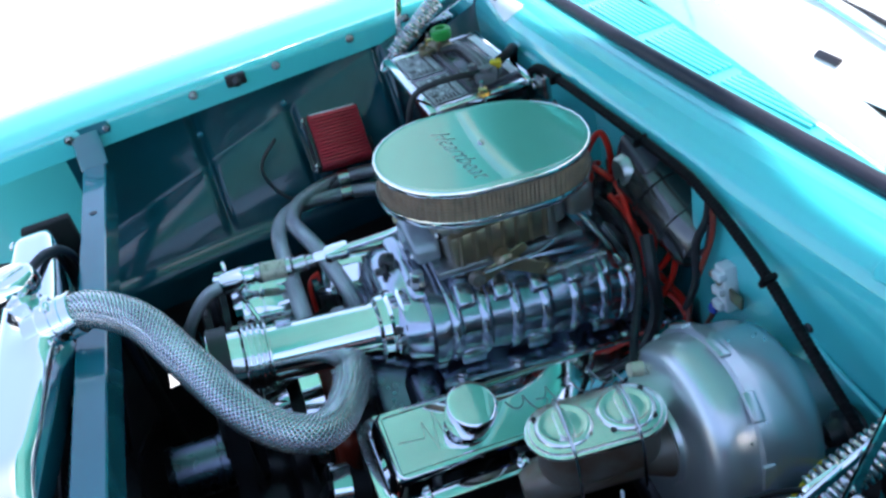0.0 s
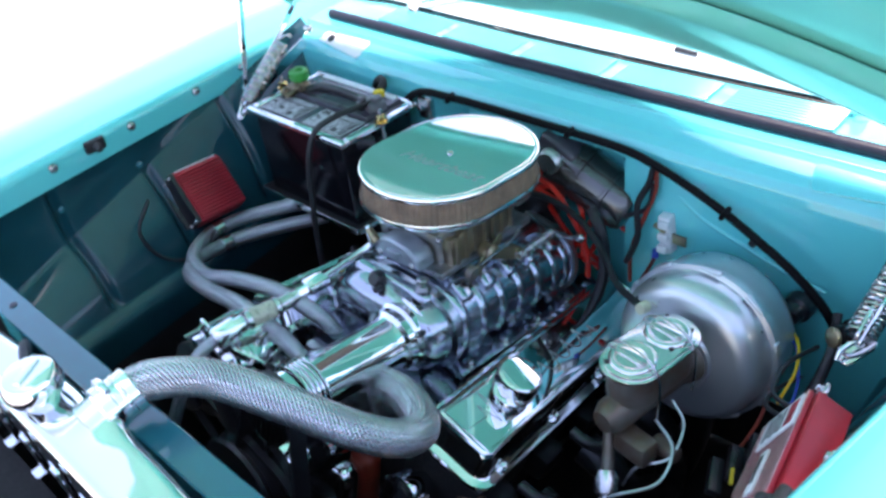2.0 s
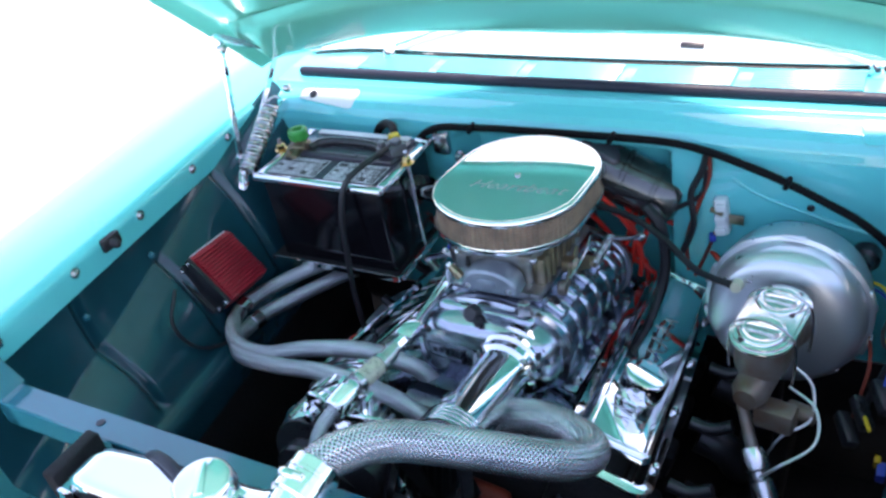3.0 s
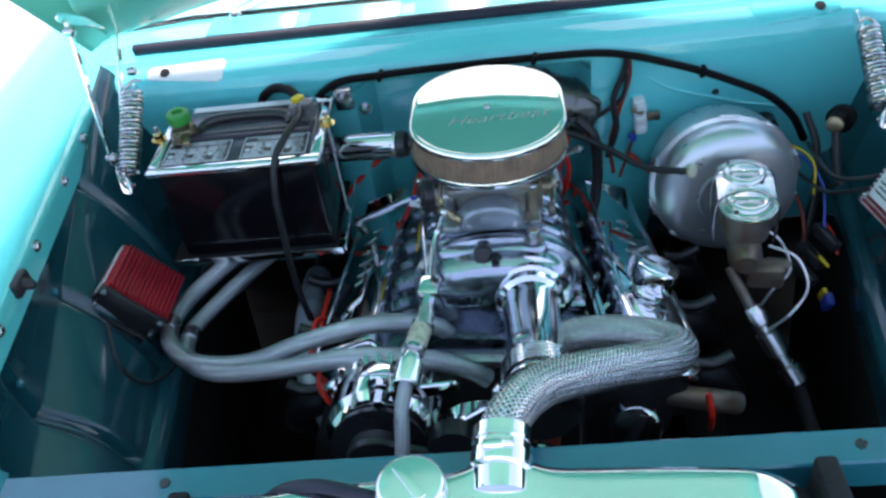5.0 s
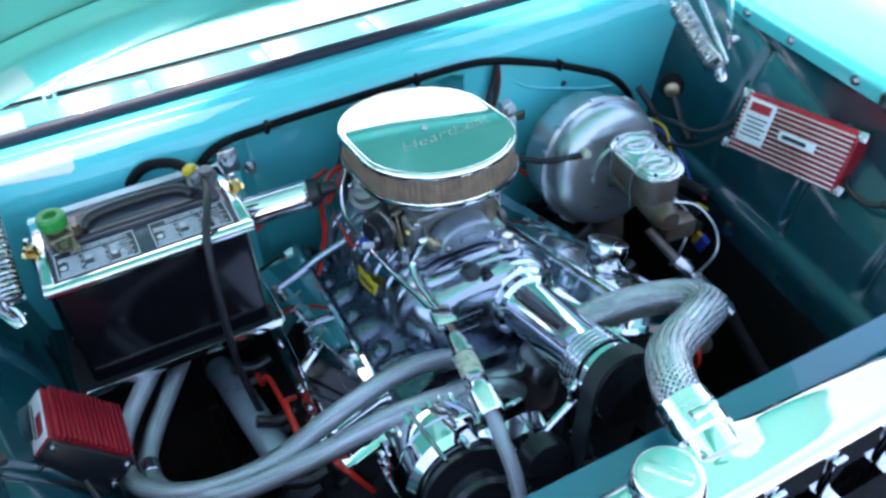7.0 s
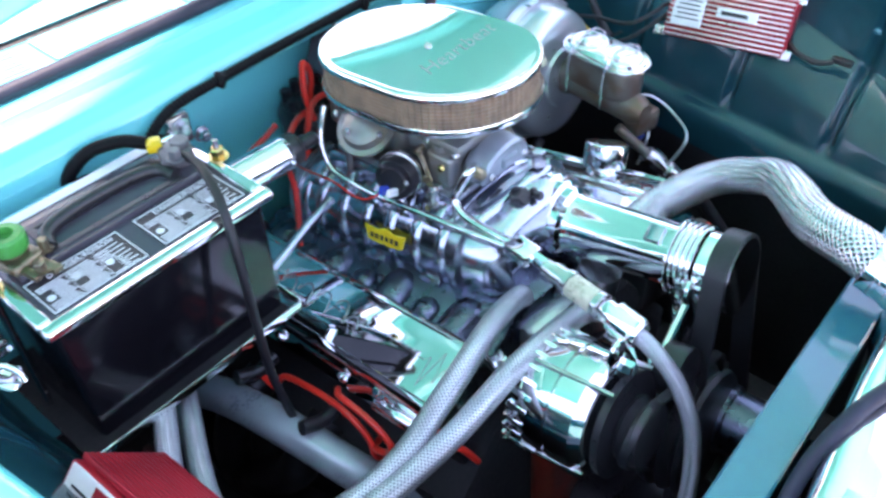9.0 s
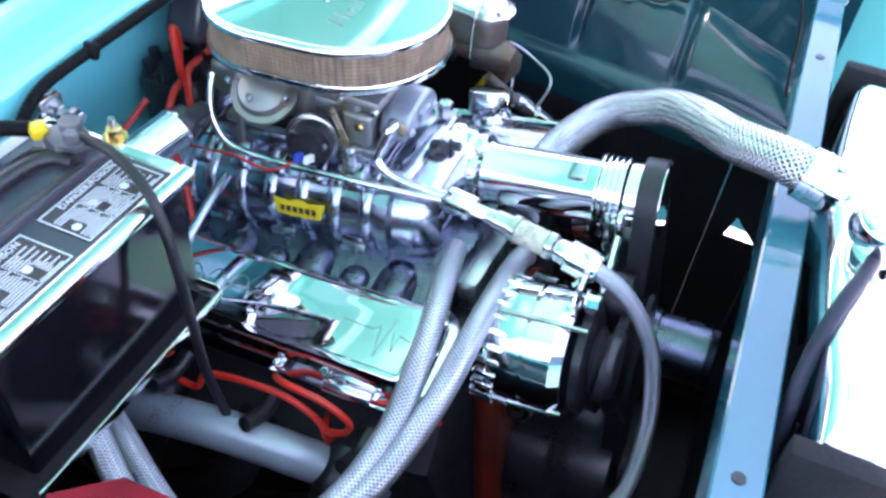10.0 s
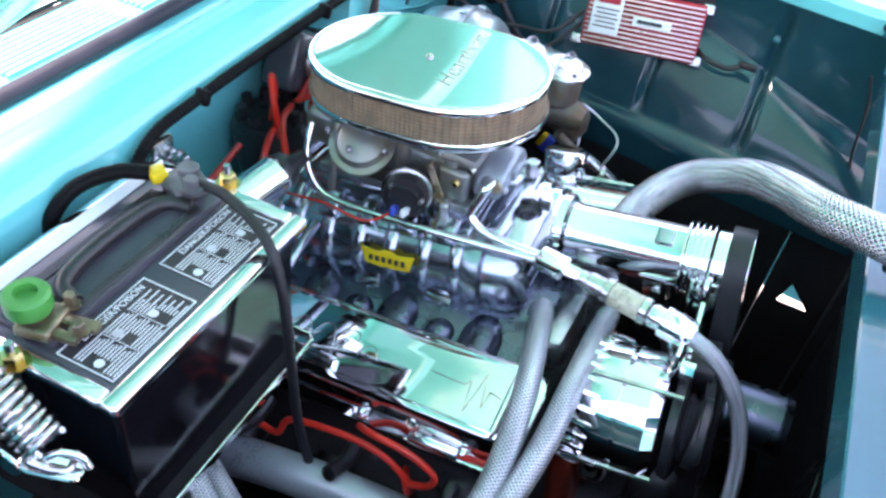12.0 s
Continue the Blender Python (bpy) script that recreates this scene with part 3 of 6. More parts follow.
def flat_arm(bm, a, b, w, t, up=(1, 0, 0)):
    """A flat steel bar from a to b with rounded ends; up is the normal of its flat."""
    a, b, n = Vector(a), Vector(b), Vector(up).normalized()
    d = (b - a).normalized()
    n = (n - d * n.dot(d)).normalized()
    s = n.cross(d)
    m = Matrix((( *[v for v in (s.x, d.x, n.x)], a.x), (s.y, d.y, n.y, a.y), (s.z, d.z, n.z, a.z), (0, 0, 0, 1)))
    ln = (b - a).length
    o = [(w / 2 * math.cos(math.pi * k / 8), ln + w / 2 * math.sin(math.pi * k / 8)) for k in range(9)]
    o += [(-x, ln - y) for x, y in o]
    prism(bm, o, t, m @ Matrix.Translation((0, 0, -t / 2)), t * 0.25, 1)


for s in (-1, 1):
    b = fresh()
    top, bot = (Vector((-0.533, 0.148, 1.138)), Vector((-0.538, 0.020, 1.040))) if s < 0 else (Vector((0.566, 0.176, 1.104)), Vector((0.556, 0.036, 1.026)))
    flat_arm(b, (s * 0.560, 0.20, 1.10), (s * 0.558, 0.05, 1.045), 0.022, 0.004)
    hinge = part("hood_hinge", b, CHROME, car, "chrome hood hinge with exposed coil spring")
    b = fresh()
    coil(b, top + (bot - top) * 0.10, top + (bot - top) * 0.88, 0.0150, 0.0026, 19)
    d = (bot - top).normalized()
    tube(b, [top + d * 0.016 + Vector((0.0165 * s, 0, 0)), top + d * 0.004 + Vector((0.006 * s, 0, 0.004)), top - d * 0.006, top - d * 0.004 - Vector((0.012 * s, 0, 0))], 0.0028, 8)
    tube(b, [bot - d * 0.02 + Vector((0.0165 * s, 0, 0)), bot - d * 0.006 + Vector((0.01 * s, 0, 0)), bot + d * 0.004, bot - Vector((0.012 * s, 0, 0))], 0.0028, 8)
    part("spring", b, STEEL, hinge, "bright steel coil spring")
    off = Vector((0.032 if s > 0 else 0.0, 0, 0))
    for a, c, w in (((s * 0.570, 0.105, 1.262), (s * 0.566, 0.055, 1.058), 0.011), ((s * 0.556, 0.222, 1.205), (s * 0.545, 0.036, 1.046), 0.010), ((s * 0.575, 0.10, 1.275), (s * 0.562, 0.225, 1.20), 0.013)):
        b = fresh()
        flat_arm(b, Vector(a) + off, Vector(c) + off * 0.6, w, 0.004)
        part("arm", b, CHROME, hinge)
    for p in ((0.57, 0.10, 1.253), (0.556, 0.222, 1.203), (0.566, 0.058, 1.065), (0.566, 0.225, 1.122)):
        b = fresh()
        lathe(b, Vector((s * (p[0] + 0.006), p[1], p[2])) + off, Vector((s * (p[0] - 0.010), p[1], p[2])) + off, [(0, 0.007), (0.6, 0.008), (0.85, 0.007), (1, 0.003)], 14)
        part("pivot_pin", b, STEEL, hinge)
    b = fresh()
    flat_arm(b, bot + Vector((s * 0.012, 0.018, 0.004)), bot + Vector((0, -0.004, -0.006)), 0.017, 0.004, (0.3 * s, 0.4, 1))
    tube(b, [bot + Vector((s * 0.010, 0.014, 0.004)), bot + Vector((0, 0.004, 0.011)), bot + Vector((-s * 0.007, -0.008, 0.006)), bot + Vector((-s * 0.008, -0.014, -0.004))], 0.003, 10, 6)
    part("spring_anchor", b, CHROME, hinge)
    # bright plate on the ledge, with a black plug near its outer end
    b = fresh()
    plate = Matrix.Translation((s * 0.485, strip_y(0.485) - 0.0545, strip_z(0.485) - 0.0175)) @ pose(0, 0, 0, 29, 0, s * 7)
    prism(b, [(-s * x, y) for x, y in ((-0.066, -0.013), (0.060, -0.020), (0.066, -0.014), (0.068, 0.017), (0.062, 0.022), (-0.060, 0.010), (-0.067, 0.003))], 0.003, plate, 0.001, 1)
    bmesh.ops.recalc_face_normals(b, faces=b.faces)
    part("cover_plate", b, PLATE if s < 0 else PAINT, car, "small pale enamelled cover plate" if s < 0 else "small turquoise cover plate")
    b = fresh()
    lathe(b, plate @ Vector((s * 0.036, -0.001, 0.002)), plate @ Vector((s * 0.036, -0.001, 0.006)), [(0, 0.0085), (0.6, 0.0085), (1, 0.007), (1, 0)], 16)
    part("plug", b, BLACK, car)

# ---- radiator ----
rad = thing("radiator", (0, -0.58, 0.45), "polished aluminium radiator with filler cap behind the grille", "radiator")
def top_tank(bm):
    """Flat-topped tank: rear edge bowed, ends rolled down, a saddle raised round the outlet."""
    o = bmesh.new()
    rings = []
    for k in range(57):
        x = -0.294 + 0.565 * k / 56
        end = max(0.0, (x - 0.205) / 0.066, (-0.235 - x) / 0.059)
        drop = 0.034 * end * end
        bump = math.exp(-((x - 0.003) / 0.030) ** 2)
        rear = -0.543 - 0.016 * (x / 0.27) ** 2 + 0.010 * bump
        zt = 1.084 - drop
        zr = zt + 0.012 * bump
        ring = [(-0.613, 1.015), (-0.613, zt - 0.014), (-0.610, zt - 0.005), (-0.604, zt - 0.001), (-0.598, zt), (-0.59, zt), (-0.575, zt + 0.004 * bump), (rear - 0.016, zr), (rear - 0.010, zr - 0.001), (rear - 0.003, zr - 0.005), (rear, zr - 0.014), (rear, 1.015)]
        rings.append([o.verts.new((x, y, z)) for y, z in ring])
    n = len(rings[0])
    for a, c in zip(rings[:-1], rings[1:]):
        for j in range(n):
            o.faces.new((a[j], a[(j + 1) % n], c[(j + 1) % n], c[j]))
    o.faces.new(rings[0])
    o.faces.new(rings[-1][::-1])
    bmesh.ops.recalc_face_normals(o, faces=o.faces)
    absorb(bm, o)


b = fresh()
top_tank(b)
tank = part("top_tank", b, CHROME, rad, "polished metal top tank", 50)
for k in range(8):
    b = fresh()
    x = -0.262 + 0.071 * k
    box(b, (x, -0.6165, 1.045), (0.016, 0.006, 0.052), (4, 0, 0), 0.002, 2)
    box(b, (x, -0.6215, 1.018), (0.016, 0.016, 0.004), (4, 0, 0), 0.0015, 1)
    part("tank_tab", b, CHROME, tank)
b = fresh()
box(b, (0, -0.582, 0.75), (0.54, 0.05, 0.56), (0, 0, 0), 0.003)
core = part("core", b, FIN, rad, "black finned core")
b = fresh()
for k in range(44):
    box(b, (-0.262 + 0.012 * k, -0.582, 0.75), (0.003, 0.056, 0.54), (0, 0, 0), 0)
tagged(part("core_fin", b, FIN, core), kind="stuff")
b = fresh()
cyl(b, (-0.072, -0.582, 1.078), (-0.072, -0.582, 1.098), 0.020, None, 28, 0.002)
part("filler_neck", b, CHROME, rad)
b = fresh()
lathe(b, (-0.072, -0.582, 1.096), (-0.072, -0.582, 1.124), [(0, 0.029), (0.25, 0.032), (0.5, 0.032), (0.7, 0.0305), (0.9, 0.029), (0.97, 0.027), (1, 0.025), (1.0, 0.0)], 40)
cap = part("filler_cap", b, CHROME, rad, "chrome radiator cap")
b = fresh()
box(b, (-0.072, -0.582, 1.1245), (0.010, 0.040, 0.003), (0, 0, 35), 0.0012)
part("cap_grip", b, CHROME, cap)
b = fresh()
lathe(b, (0.001, -0.570, 1.074), (0.004, -0.520, 1.088), [(0, 0.010), (0.08, 0.0256), (0.5, 0.0256), (1, 0.0256)], 32)
part("outlet_neck", b, CHROME, rad)
for x in (-0.30, 0.285):
    b = fresh()
    box(b, (x, -0.575, 0.76), (0.02, 0.07, 0.62), (0, 0, 0), 0.004)
    part("side_bracket", b, GRIME, rad)
b = fresh()
box(b, (0.0, -0.655, 1.02), (0.62, 0.06, 0.01), (-12, 0, 0), 0.004)
box(b, (0.0, -0.69, 0.80), (0.62, 0.02, 0.5), (0, 0, 0), 0.004)
tagged(part("fan_shroud_panel", b, GRIME, rad), "black panel ahead of the radiator")

# ---- radiator hose ----
hose = thing("radiator_hose", (0.15, -0.33, 0.9), "thick braided stainless radiator hose with chrome clamp ends", "hose")
HP = [(0.004, -0.522, 1.089), (0.014, -0.490, 1.090), (0.048, -0.444, 1.074), (0.115, -0.404, 1.044), (0.175, -0.368, 1.011), (0.202, -0.335, 0.983), (0.208, -0.303, 0.964), (0.187, -0.275, 0.950), (0.140, -0.252, 0.938), (0.095, -0.241, 0.924), (0.062, -0.232, 0.893), (0.05, -0.226, 0.85)]
b = fresh()
tube(b, HP, 0.0222, 28, 12, 0.0004, 0.005)
part("sleeve", b, BRAID, hose, "braided stainless sleeve", angle=80)
b = fresh()
p0, p1 = Vector((0.002, -0.549, 1.082)), Vector((0.006, -0.508, 1.0895))
lathe(b, p0, p1, [(0, 0.026), (0.04, 0.0275), (0.06, 0.0285), (0.38, 0.0285), (0.40, 0.0268), (0.60, 0.0265), (0.62, 0.0276), (0.70, 0.0276), (0.72, 0.0268), (0.97, 0.0268), (1, 0.0255)], 36)
box(b, (p0 + Vector((-0.004, 0.010, 0.030))), (0.020, 0.010, 0.007), (-10, 0, 0), 0.003)
cyl(b, (p0 + Vector((0.004, 0.010, 0.031))), (p0 + Vector((0.014, 0.010, 0.030))), 0.0045, 0.004, 12, 0.0008)
part("clamp", b, CHROME, hose, "chrome clamp end")


# ---- engine ----
ENG = Matrix.Translation((-0.017, -0.232, 0.925)) @ pose(0, 0, 0, -8.6, 6.5, -0.9) @ Matrix.Translation((0, 0.232, -0.925))
BLO = Matrix.Translation((0, 0, 0.92)) @ pose(0, 0, 0, -10, 1.5, 0) @ Matrix.Translation((0, 0, -0.92))
LID = Matrix.Translation((0.006, 0.006, 1.125)) @ pose(0, 0, 0, -5, 1.2, -0.6) @ Matrix.Translation((0, 0, -1.120))
eng = thing("engine", (0, 0, 0.45), "orange V8 engine with chrome valve covers", "engine")


def eng_part(name, bm, mat, parent=eng, label="", angle=38):
    bm.transform(ENG)
    return part(name, bm, mat, parent, label, angle)


b = fresh()
prism(b, [(-0.12, 0.5), (0.12, 0.5), (0.19, 0.62), (0.235, 0.74), (0.12, 0.85), (-0.12, 0.85), (-0.235, 0.74), (-0.19, 0.62)], 0.48,
      Matrix.Translation((0, 0.24, 0)) @ Matrix(((1, 0, 0, 0), (0, 0, -1, 0), (0, 1, 0, 0), (0, 0, 0, 1))), 0.012, 2)
block = eng_part("block", b, GRIME, eng, "grimy dark iron block")
b = fresh()
box(b, (0, -0.252, 0.66), (0.21, 0.034, 0.28), (0, 0, 0), 0.02, 3)
eng_part("timing_cover", b, ORANGE, block, "orange painted timing cover")


def cover_frame(s):
    """The front middle of a valve cover's top, x across, y to the rear, z out of it."""
    at, pitch = ((-0.2156, -0.2156, 0.9063), -9) if s < 0 else ((0.2126, -0.232, 0.9055), -9.5)
    return ENG.inverted() @ Matrix.Translation(at) @ pose(0, 0, 0, pitch, s * 20, 0)


for s in (-1, 1):
    b = fresh()
    o = fresh()
    box(o, (0, 0.215, -0.105), (0.112, 0.455, 0.106), (0, 0, 0), 0.008)
    absorb(b, o, cover_frame(s))
    head = eng_part("cylinder_head", b, GRIME, eng)
    for k in range(4):
        b = fresh()
        o = fresh()
        box(o, (s * 0.062, 0.045 + 0.112 * k, -0.125), (0.05, 0.05, 0.05), (0, 0, 0), 0.010)
        absorb(b, o, cover_frame(s))
        eng_part("exhaust_port", b, DARKPIPE, head)


def valve_cover(s):
    """Tall pressed cover: flat tilted top with a raised panel, rounded shoulders, flared flange."""
    m = cover_frame(s)
    bm = fresh()
    L = 0.43
    rings = [(0.0390, 0.0, 0.0), (0.043, 0.002, -0.0015), (0.0463, 0.005, -0.006), (0.0485, 0.007, -0.012), (0.051, 0.010, -0.036), (0.053, 0.012, -0.040), (0.060, 0.018, -0.0425), (0.064, 0.022, -0.043), (0.0645, 0.0225, -0.047)]
    o = bmesh.new()
    loops = []
    for hw, ex, z in rings:
        rr = 0.010 + ex * 0.8
        pts = []
        for cx, cy, a0 in ((hw - rr, L + ex - rr, 0), (-hw + rr, L + ex - rr, 90), (-hw + rr, -ex + rr, 180), (hw - rr, -ex + rr, 270)):
            for k in range(5):
                a = radians(a0 + 22.5 * k)
                pts.append(o.verts.new((cx + rr * math.cos(a), cy + rr * math.sin(a), z)))
        loops.append(pts)
    for a, c in zip(loops[:-1], loops[1:]):
        for k in range(20):
            o.faces.new((a[k], c[k], c[(k + 1) % 20], a[(k + 1) % 20]))
    o.faces.new(loops[0])
    o.faces.new(loops[-1][::-1])
    bmesh.ops.recalc_face_normals(o, faces=o.faces)
    absorb(bm, o, m)
    vc = eng_part("valve_cover", bm, CHROME, eng, "polished chrome valve cover with engraved heartbeat line", 30)
    # raised rim round the top panel
    bm = fresh()
    w, e = 0.037, 0.004
    for (x0, y0), (x1, y1) in (((-w, e), (w, e)), ((w, e), (w, L - e)), ((w, L - e), (-w, L - e)), ((-w, L - e), (-w, e))):
        tube(bm, [m @ Vector((x0, y0, 0.0005)), m @ Vector(((x0 + x1) / 2, (y0 + y1) / 2, 0.0005)), m @ Vector((x1, y1, 0.0005))], 0.0011, 6, 1)
    eng_part("panel_rim", bm, CHROME, vc)
    # engraved pulse line near the front, and scroll work near the back
    bm = fresh()
    pulse = [(0, 0.018), (0.002, 0.050), (-0.010, 0.053), (0.013, 0.061), (-0.017, 0.069), (0.005, 0.074), (0.001, 0.080), (0.002, 0.118)]
    pts = [(x * 1.6, y - 0.006 if s > 0 else max(0.006, y - 0.030), 0.0006) for x, y in pulse]
    tube(bm, [m @ Vector((x, y, z - 0.0002)) for x, y, z in pts], 0.0004, 5, 0)
    eng_part("engraving", bm, ETCH, vc)
    bm = fresh()
    for r in range(4):
        y0 = 0.155 + 0.036 * r
        tube(bm, [m @ Vector((0.010 * math.sin(k * 1.25 + r) + 0.0022 * k - 0.008, y0 + 0.0055 * k - 0.004 * math.cos(k * 1.25 + r), 0.0004)) for k in range(9)], 0.0007, 5, 4)
    eng_part("scroll_engraving", bm, ETCH, vc)
    for k in range(4):
        bm = fresh()
        p = m @ Vector((s * 0.0565, 0.03 + 0.123 * k, -0.042))
        d = (m.to_3x3() @ Vector((0, 0, 1)))
        lathe(bm, p, p + d * 0.006, [(0, 0.0065), (0.7, 0.0065), (1, 0.005)], 14)
        lathe(bm, p + d * 0.004, p + d * 0.013, [(0, 0.0045), (0.9, 0.0045), (1, 0.003)], 10)
        eng_part("cover_bolt", bm, CHROME, vc)
    # gasket rail
    bm = fresh()
    absorbed = bmesh.new()
    bmesh.ops.create_cube(absorbed, size=1)
    bmesh.ops.scale(absorbed, vec=(0.118, L + 0.036, 0.006), verts=absorbed.verts)
    absorb(bm, absorbed, m @ Matrix.Translation((0, L / 2, -0.050)))
    eng_part("gasket", bm, RUBBER, vc)
    return vc, m


vcs = {}
for s in (-1, 1):
    vcs[s] = valve_cover(s)
bm = fresh()
p = vcs[1][1] @ Vector((0.0, 0.10, 0.0))
d = (vcs[1][1].to_3x3() @ Vector((0, 0, 1)))
lathe(bm, p, p + d * 0.043, [(0, 0.022), (0.06, 0.023), (0.12, 0.021), (0.20, 0.021), (0.22, 0.0292), (0.27, 0.0300), (0.90, 0.0300), (0.955, 0.0292), (0.985, 0.0270), (1, 0.0245), (0.995, 0.0)], 48)
eng_part("breather_cap", bm, CHROME, vcs[1][0], "chrome push-in breather cap")

# intake manifold under the supercharger
b = fresh()
prism(b, [(-0.155, 0.845), (0.155, 0.845), (0.165, 0.862), (0.11, 0.885), (0.085, 0.905), (-0.085, 0.905), (-0.11, 0.885), (-0.165, 0.862)], 0.42,
      Matrix.Translation((0, 0.21, 0)) @ Matrix(((1, 0, 0, 0), (0, 0, -1, 0), (0, 1, 0, 0), (0, 0, 0, 1))), 0.006, 2)
man = eng_part("intake_manifold", b, MANIFOLD, eng, "polished aluminium intake manifold, dark reflections put into its colour")
for s in (-1, 1):
    for k in range(4):
        b = fresh()
        y = -0.15 + 0.105 * k
        lathe(b, (s * 0.075, y, 0.888), (s * 0.168, y + 0.006, 0.848), [(0, 0.012), (0.08, 0.022), (0.25, 0.027), (0.6, 0.0285), (0.85, 0.027), (0.95, 0.021), (1, 0.010), (1, 0)], 24)
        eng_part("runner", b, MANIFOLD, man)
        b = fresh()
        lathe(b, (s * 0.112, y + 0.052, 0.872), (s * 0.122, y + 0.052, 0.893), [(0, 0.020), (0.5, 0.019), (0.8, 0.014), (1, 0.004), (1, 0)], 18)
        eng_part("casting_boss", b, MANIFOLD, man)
        b = fresh()
        hexbolt(b, (s * 0.146, y + 0.05, 0.860), (s * 0.151, y + 0.05, 0.872), 0.0055)
        eng_part("manifold_bolt", b, STEEL, man)
b = fresh()
lathe(b, (0.05, -0.215, 0.83), (0.05, -0.235, 0.905), [(0, 0.034), (0.3, 0.034), (0.5, 0.027), (1, 0.026)], 24)
box(b, (0.0, -0.215, 0.86), (0.16, 0.035, 0.05), (0, 0, 0), 0.01)
eng_part("thermostat_housing", b, CAST, man)

# water pump, pulleys and belt at the front
b = fresh()
lathe(b, (0, -0.27, 0.775), (0, -0.36, 0.775), [(0, 0.075), (0.3, 0.07), (0.5, 0.045), (1, 0.032)], 28)
box(b, (0.0, -0.285, 0.745), (0.19, 0.045, 0.09), (0, 0, 0), 0.018, 3)
eng_part("water_pump", b, CHROME, eng, "chrome water pump")
b = fresh()
lathe(b, (0, -0.36, 0.775), (0, -0.415, 0.775), [(0, 0.03), (0.02, 0.075), (0.25, 0.078), (0.35, 0.068), (0.5, 0.078), (0.7, 0.068), (0.85, 0.078), (0.95, 0.075), (1, 0.05), (1, 0.028)], 40)
eng_part("pump_pulley", b, BLACK, eng, "black grooved pulley")
b = fresh()
lathe(b, (0.010, -0.430, 0.791), (0.010, -0.510, 0.798), [(0, 0.042), (0.12, 0.042), (0.14, 0.038), (0.88, 0.038), (0.90, 0.041), (1, 0.039), (1, 0)], 36)
part("fan_hub", b, MANIFOLD, eng, "chrome fan spacer hub in a darkened metal colour")
b = fresh()
lathe(b, (0, -0.27, 0.575), (0, -0.40, 0.575), [(0, 0.08), (0.4, 0.085), (0.45, 0.08), (0.6, 0.09), (1, 0.09)], 40)
eng_part("crank_pulley", b, BLACK, eng)
for a in range(4):
    b = fresh()
    m = Matrix.Translation((0.012, -0.532, 0.765)) @ pose(0, 0, 0, 90, 0, 0) @ pose(0, 0, 0, 0, 0, 45 + 90 * a)
    prism(b, [(0.02, -0.012), (0.09, -0.035), (0.19, -0.05), (0.20, 0.02), (0.10, 0.035), (0.02, 0.016)], 0.003, m @ pose(0, 0, 0, 18, 0, 0), 0.001, 1)
    eng_part("fan_blade", b, BLACK, eng)

b = fresh()
lathe(b, (0.163, -0.27, 0.805), (0.163, -0.318, 0.822), [(0, 0.02), (0.3, 0.024), (0.5, 0.034), (0.95, 0.034), (1, 0.030), (1, 0)], 32)
pmp = part("pump_cap", b, CHROME, eng, "chrome pump cap")
b = fresh()
box(b, (0.163, -0.3195, 0.823), (0.012, 0.003, 0.05), (-20, 30, 0), 0.001)
part("cap_slot", b, BLACK, pmp)
b = fresh()
tube(b, [(0.19, -0.235, 0.80), (0.23, -0.25, 0.805), (0.275, -0.258, 0.80), (0.31, -0.25, 0.78)], 0.0155, 16, 6)
part("heat_shield_tube", b, IRON, eng, "dull grey metal tube")
b = fresh()
tube(b, [(0.262, -0.275, 0.835), (0.266, -0.285, 0.81), (0.270, -0.280, 0.78), (0.275, -0.26, 0.74)], 0.0042, 8, 6)
part("spark_plug_wire", b, REDWIRE, eng)

# exhaust manifolds and pipes
for s in (-1, 1):
    for k in range(4):
        b = fresh()
        y = -0.17 + 0.115 * k
        tube(b, [(s * 0.27, y, 0.755), (s * 0.305, y, 0.74), (s * 0.325, y + 0.01, 0.70), (s * 0.325, y * 0.6 + 0.06, 0.62), (s * 0.31, 0.12, 0.52)], 0.025, 18, 5)
        part("exhaust_pipe", b, DARKPIPE, eng, "grey coated exhaust pipe")
for pts in ([(-0.287, 0.037, 0.784), (-0.287, 0.013, 0.784), (-0.279, 0.001, 0.805), (-0.277, -0.06, 0.819), (-0.277, -0.105, 0.818), (-0.277, -0.137, 0.799), (-0.277, -0.146, 0.772), (-0.245, -0.142, 0.74)],
            [(-0.261, -0.074, 0.824), (-0.277, -0.096, 0.844), (-0.279, -0.14, 0.843), (-0.279, -0.172, 0.826), (-0.279, -0.168, 0.804), (-0.277, -0.145, 0.79), (-0.251, -0.131, 0.772)],
            [(-0.256, -0.184, 0.844), (-0.256, -0.223, 0.852), (-0.245, -0.247, 0.845), (-0.224, -0.252, 0.803)]):
    b = fresh()
    tube(b, pts, 0.0040, 10, 8)
    part("spark_plug_wire", b, REDWIRE, eng, "bright red spark plug wire")
b = fresh()
lathe(b, (-0.256, -0.131, 0.839), (-0.256, -0.188, 0.845), [(0, 0.007), (0.05, 0.0085), (0.95, 0.0085), (1, 0.007)], 18)
part("plug_sleeve", b, CHROME, eng, "bright metal spark plug sleeve")
b = fresh()
flat_arm(b, (-0.248, -0.089, 0.833), (-0.248, -0.142, 0.849), 0.024, 0.003, (-0.8, 0, 0.6))
hexbolt(b, (-0.248, -0.131, 0.852), (-0.255, -0.131, 0.858), 0.0055)
part("wire_bracket", b, CHROME, eng, "chrome wire bracket")
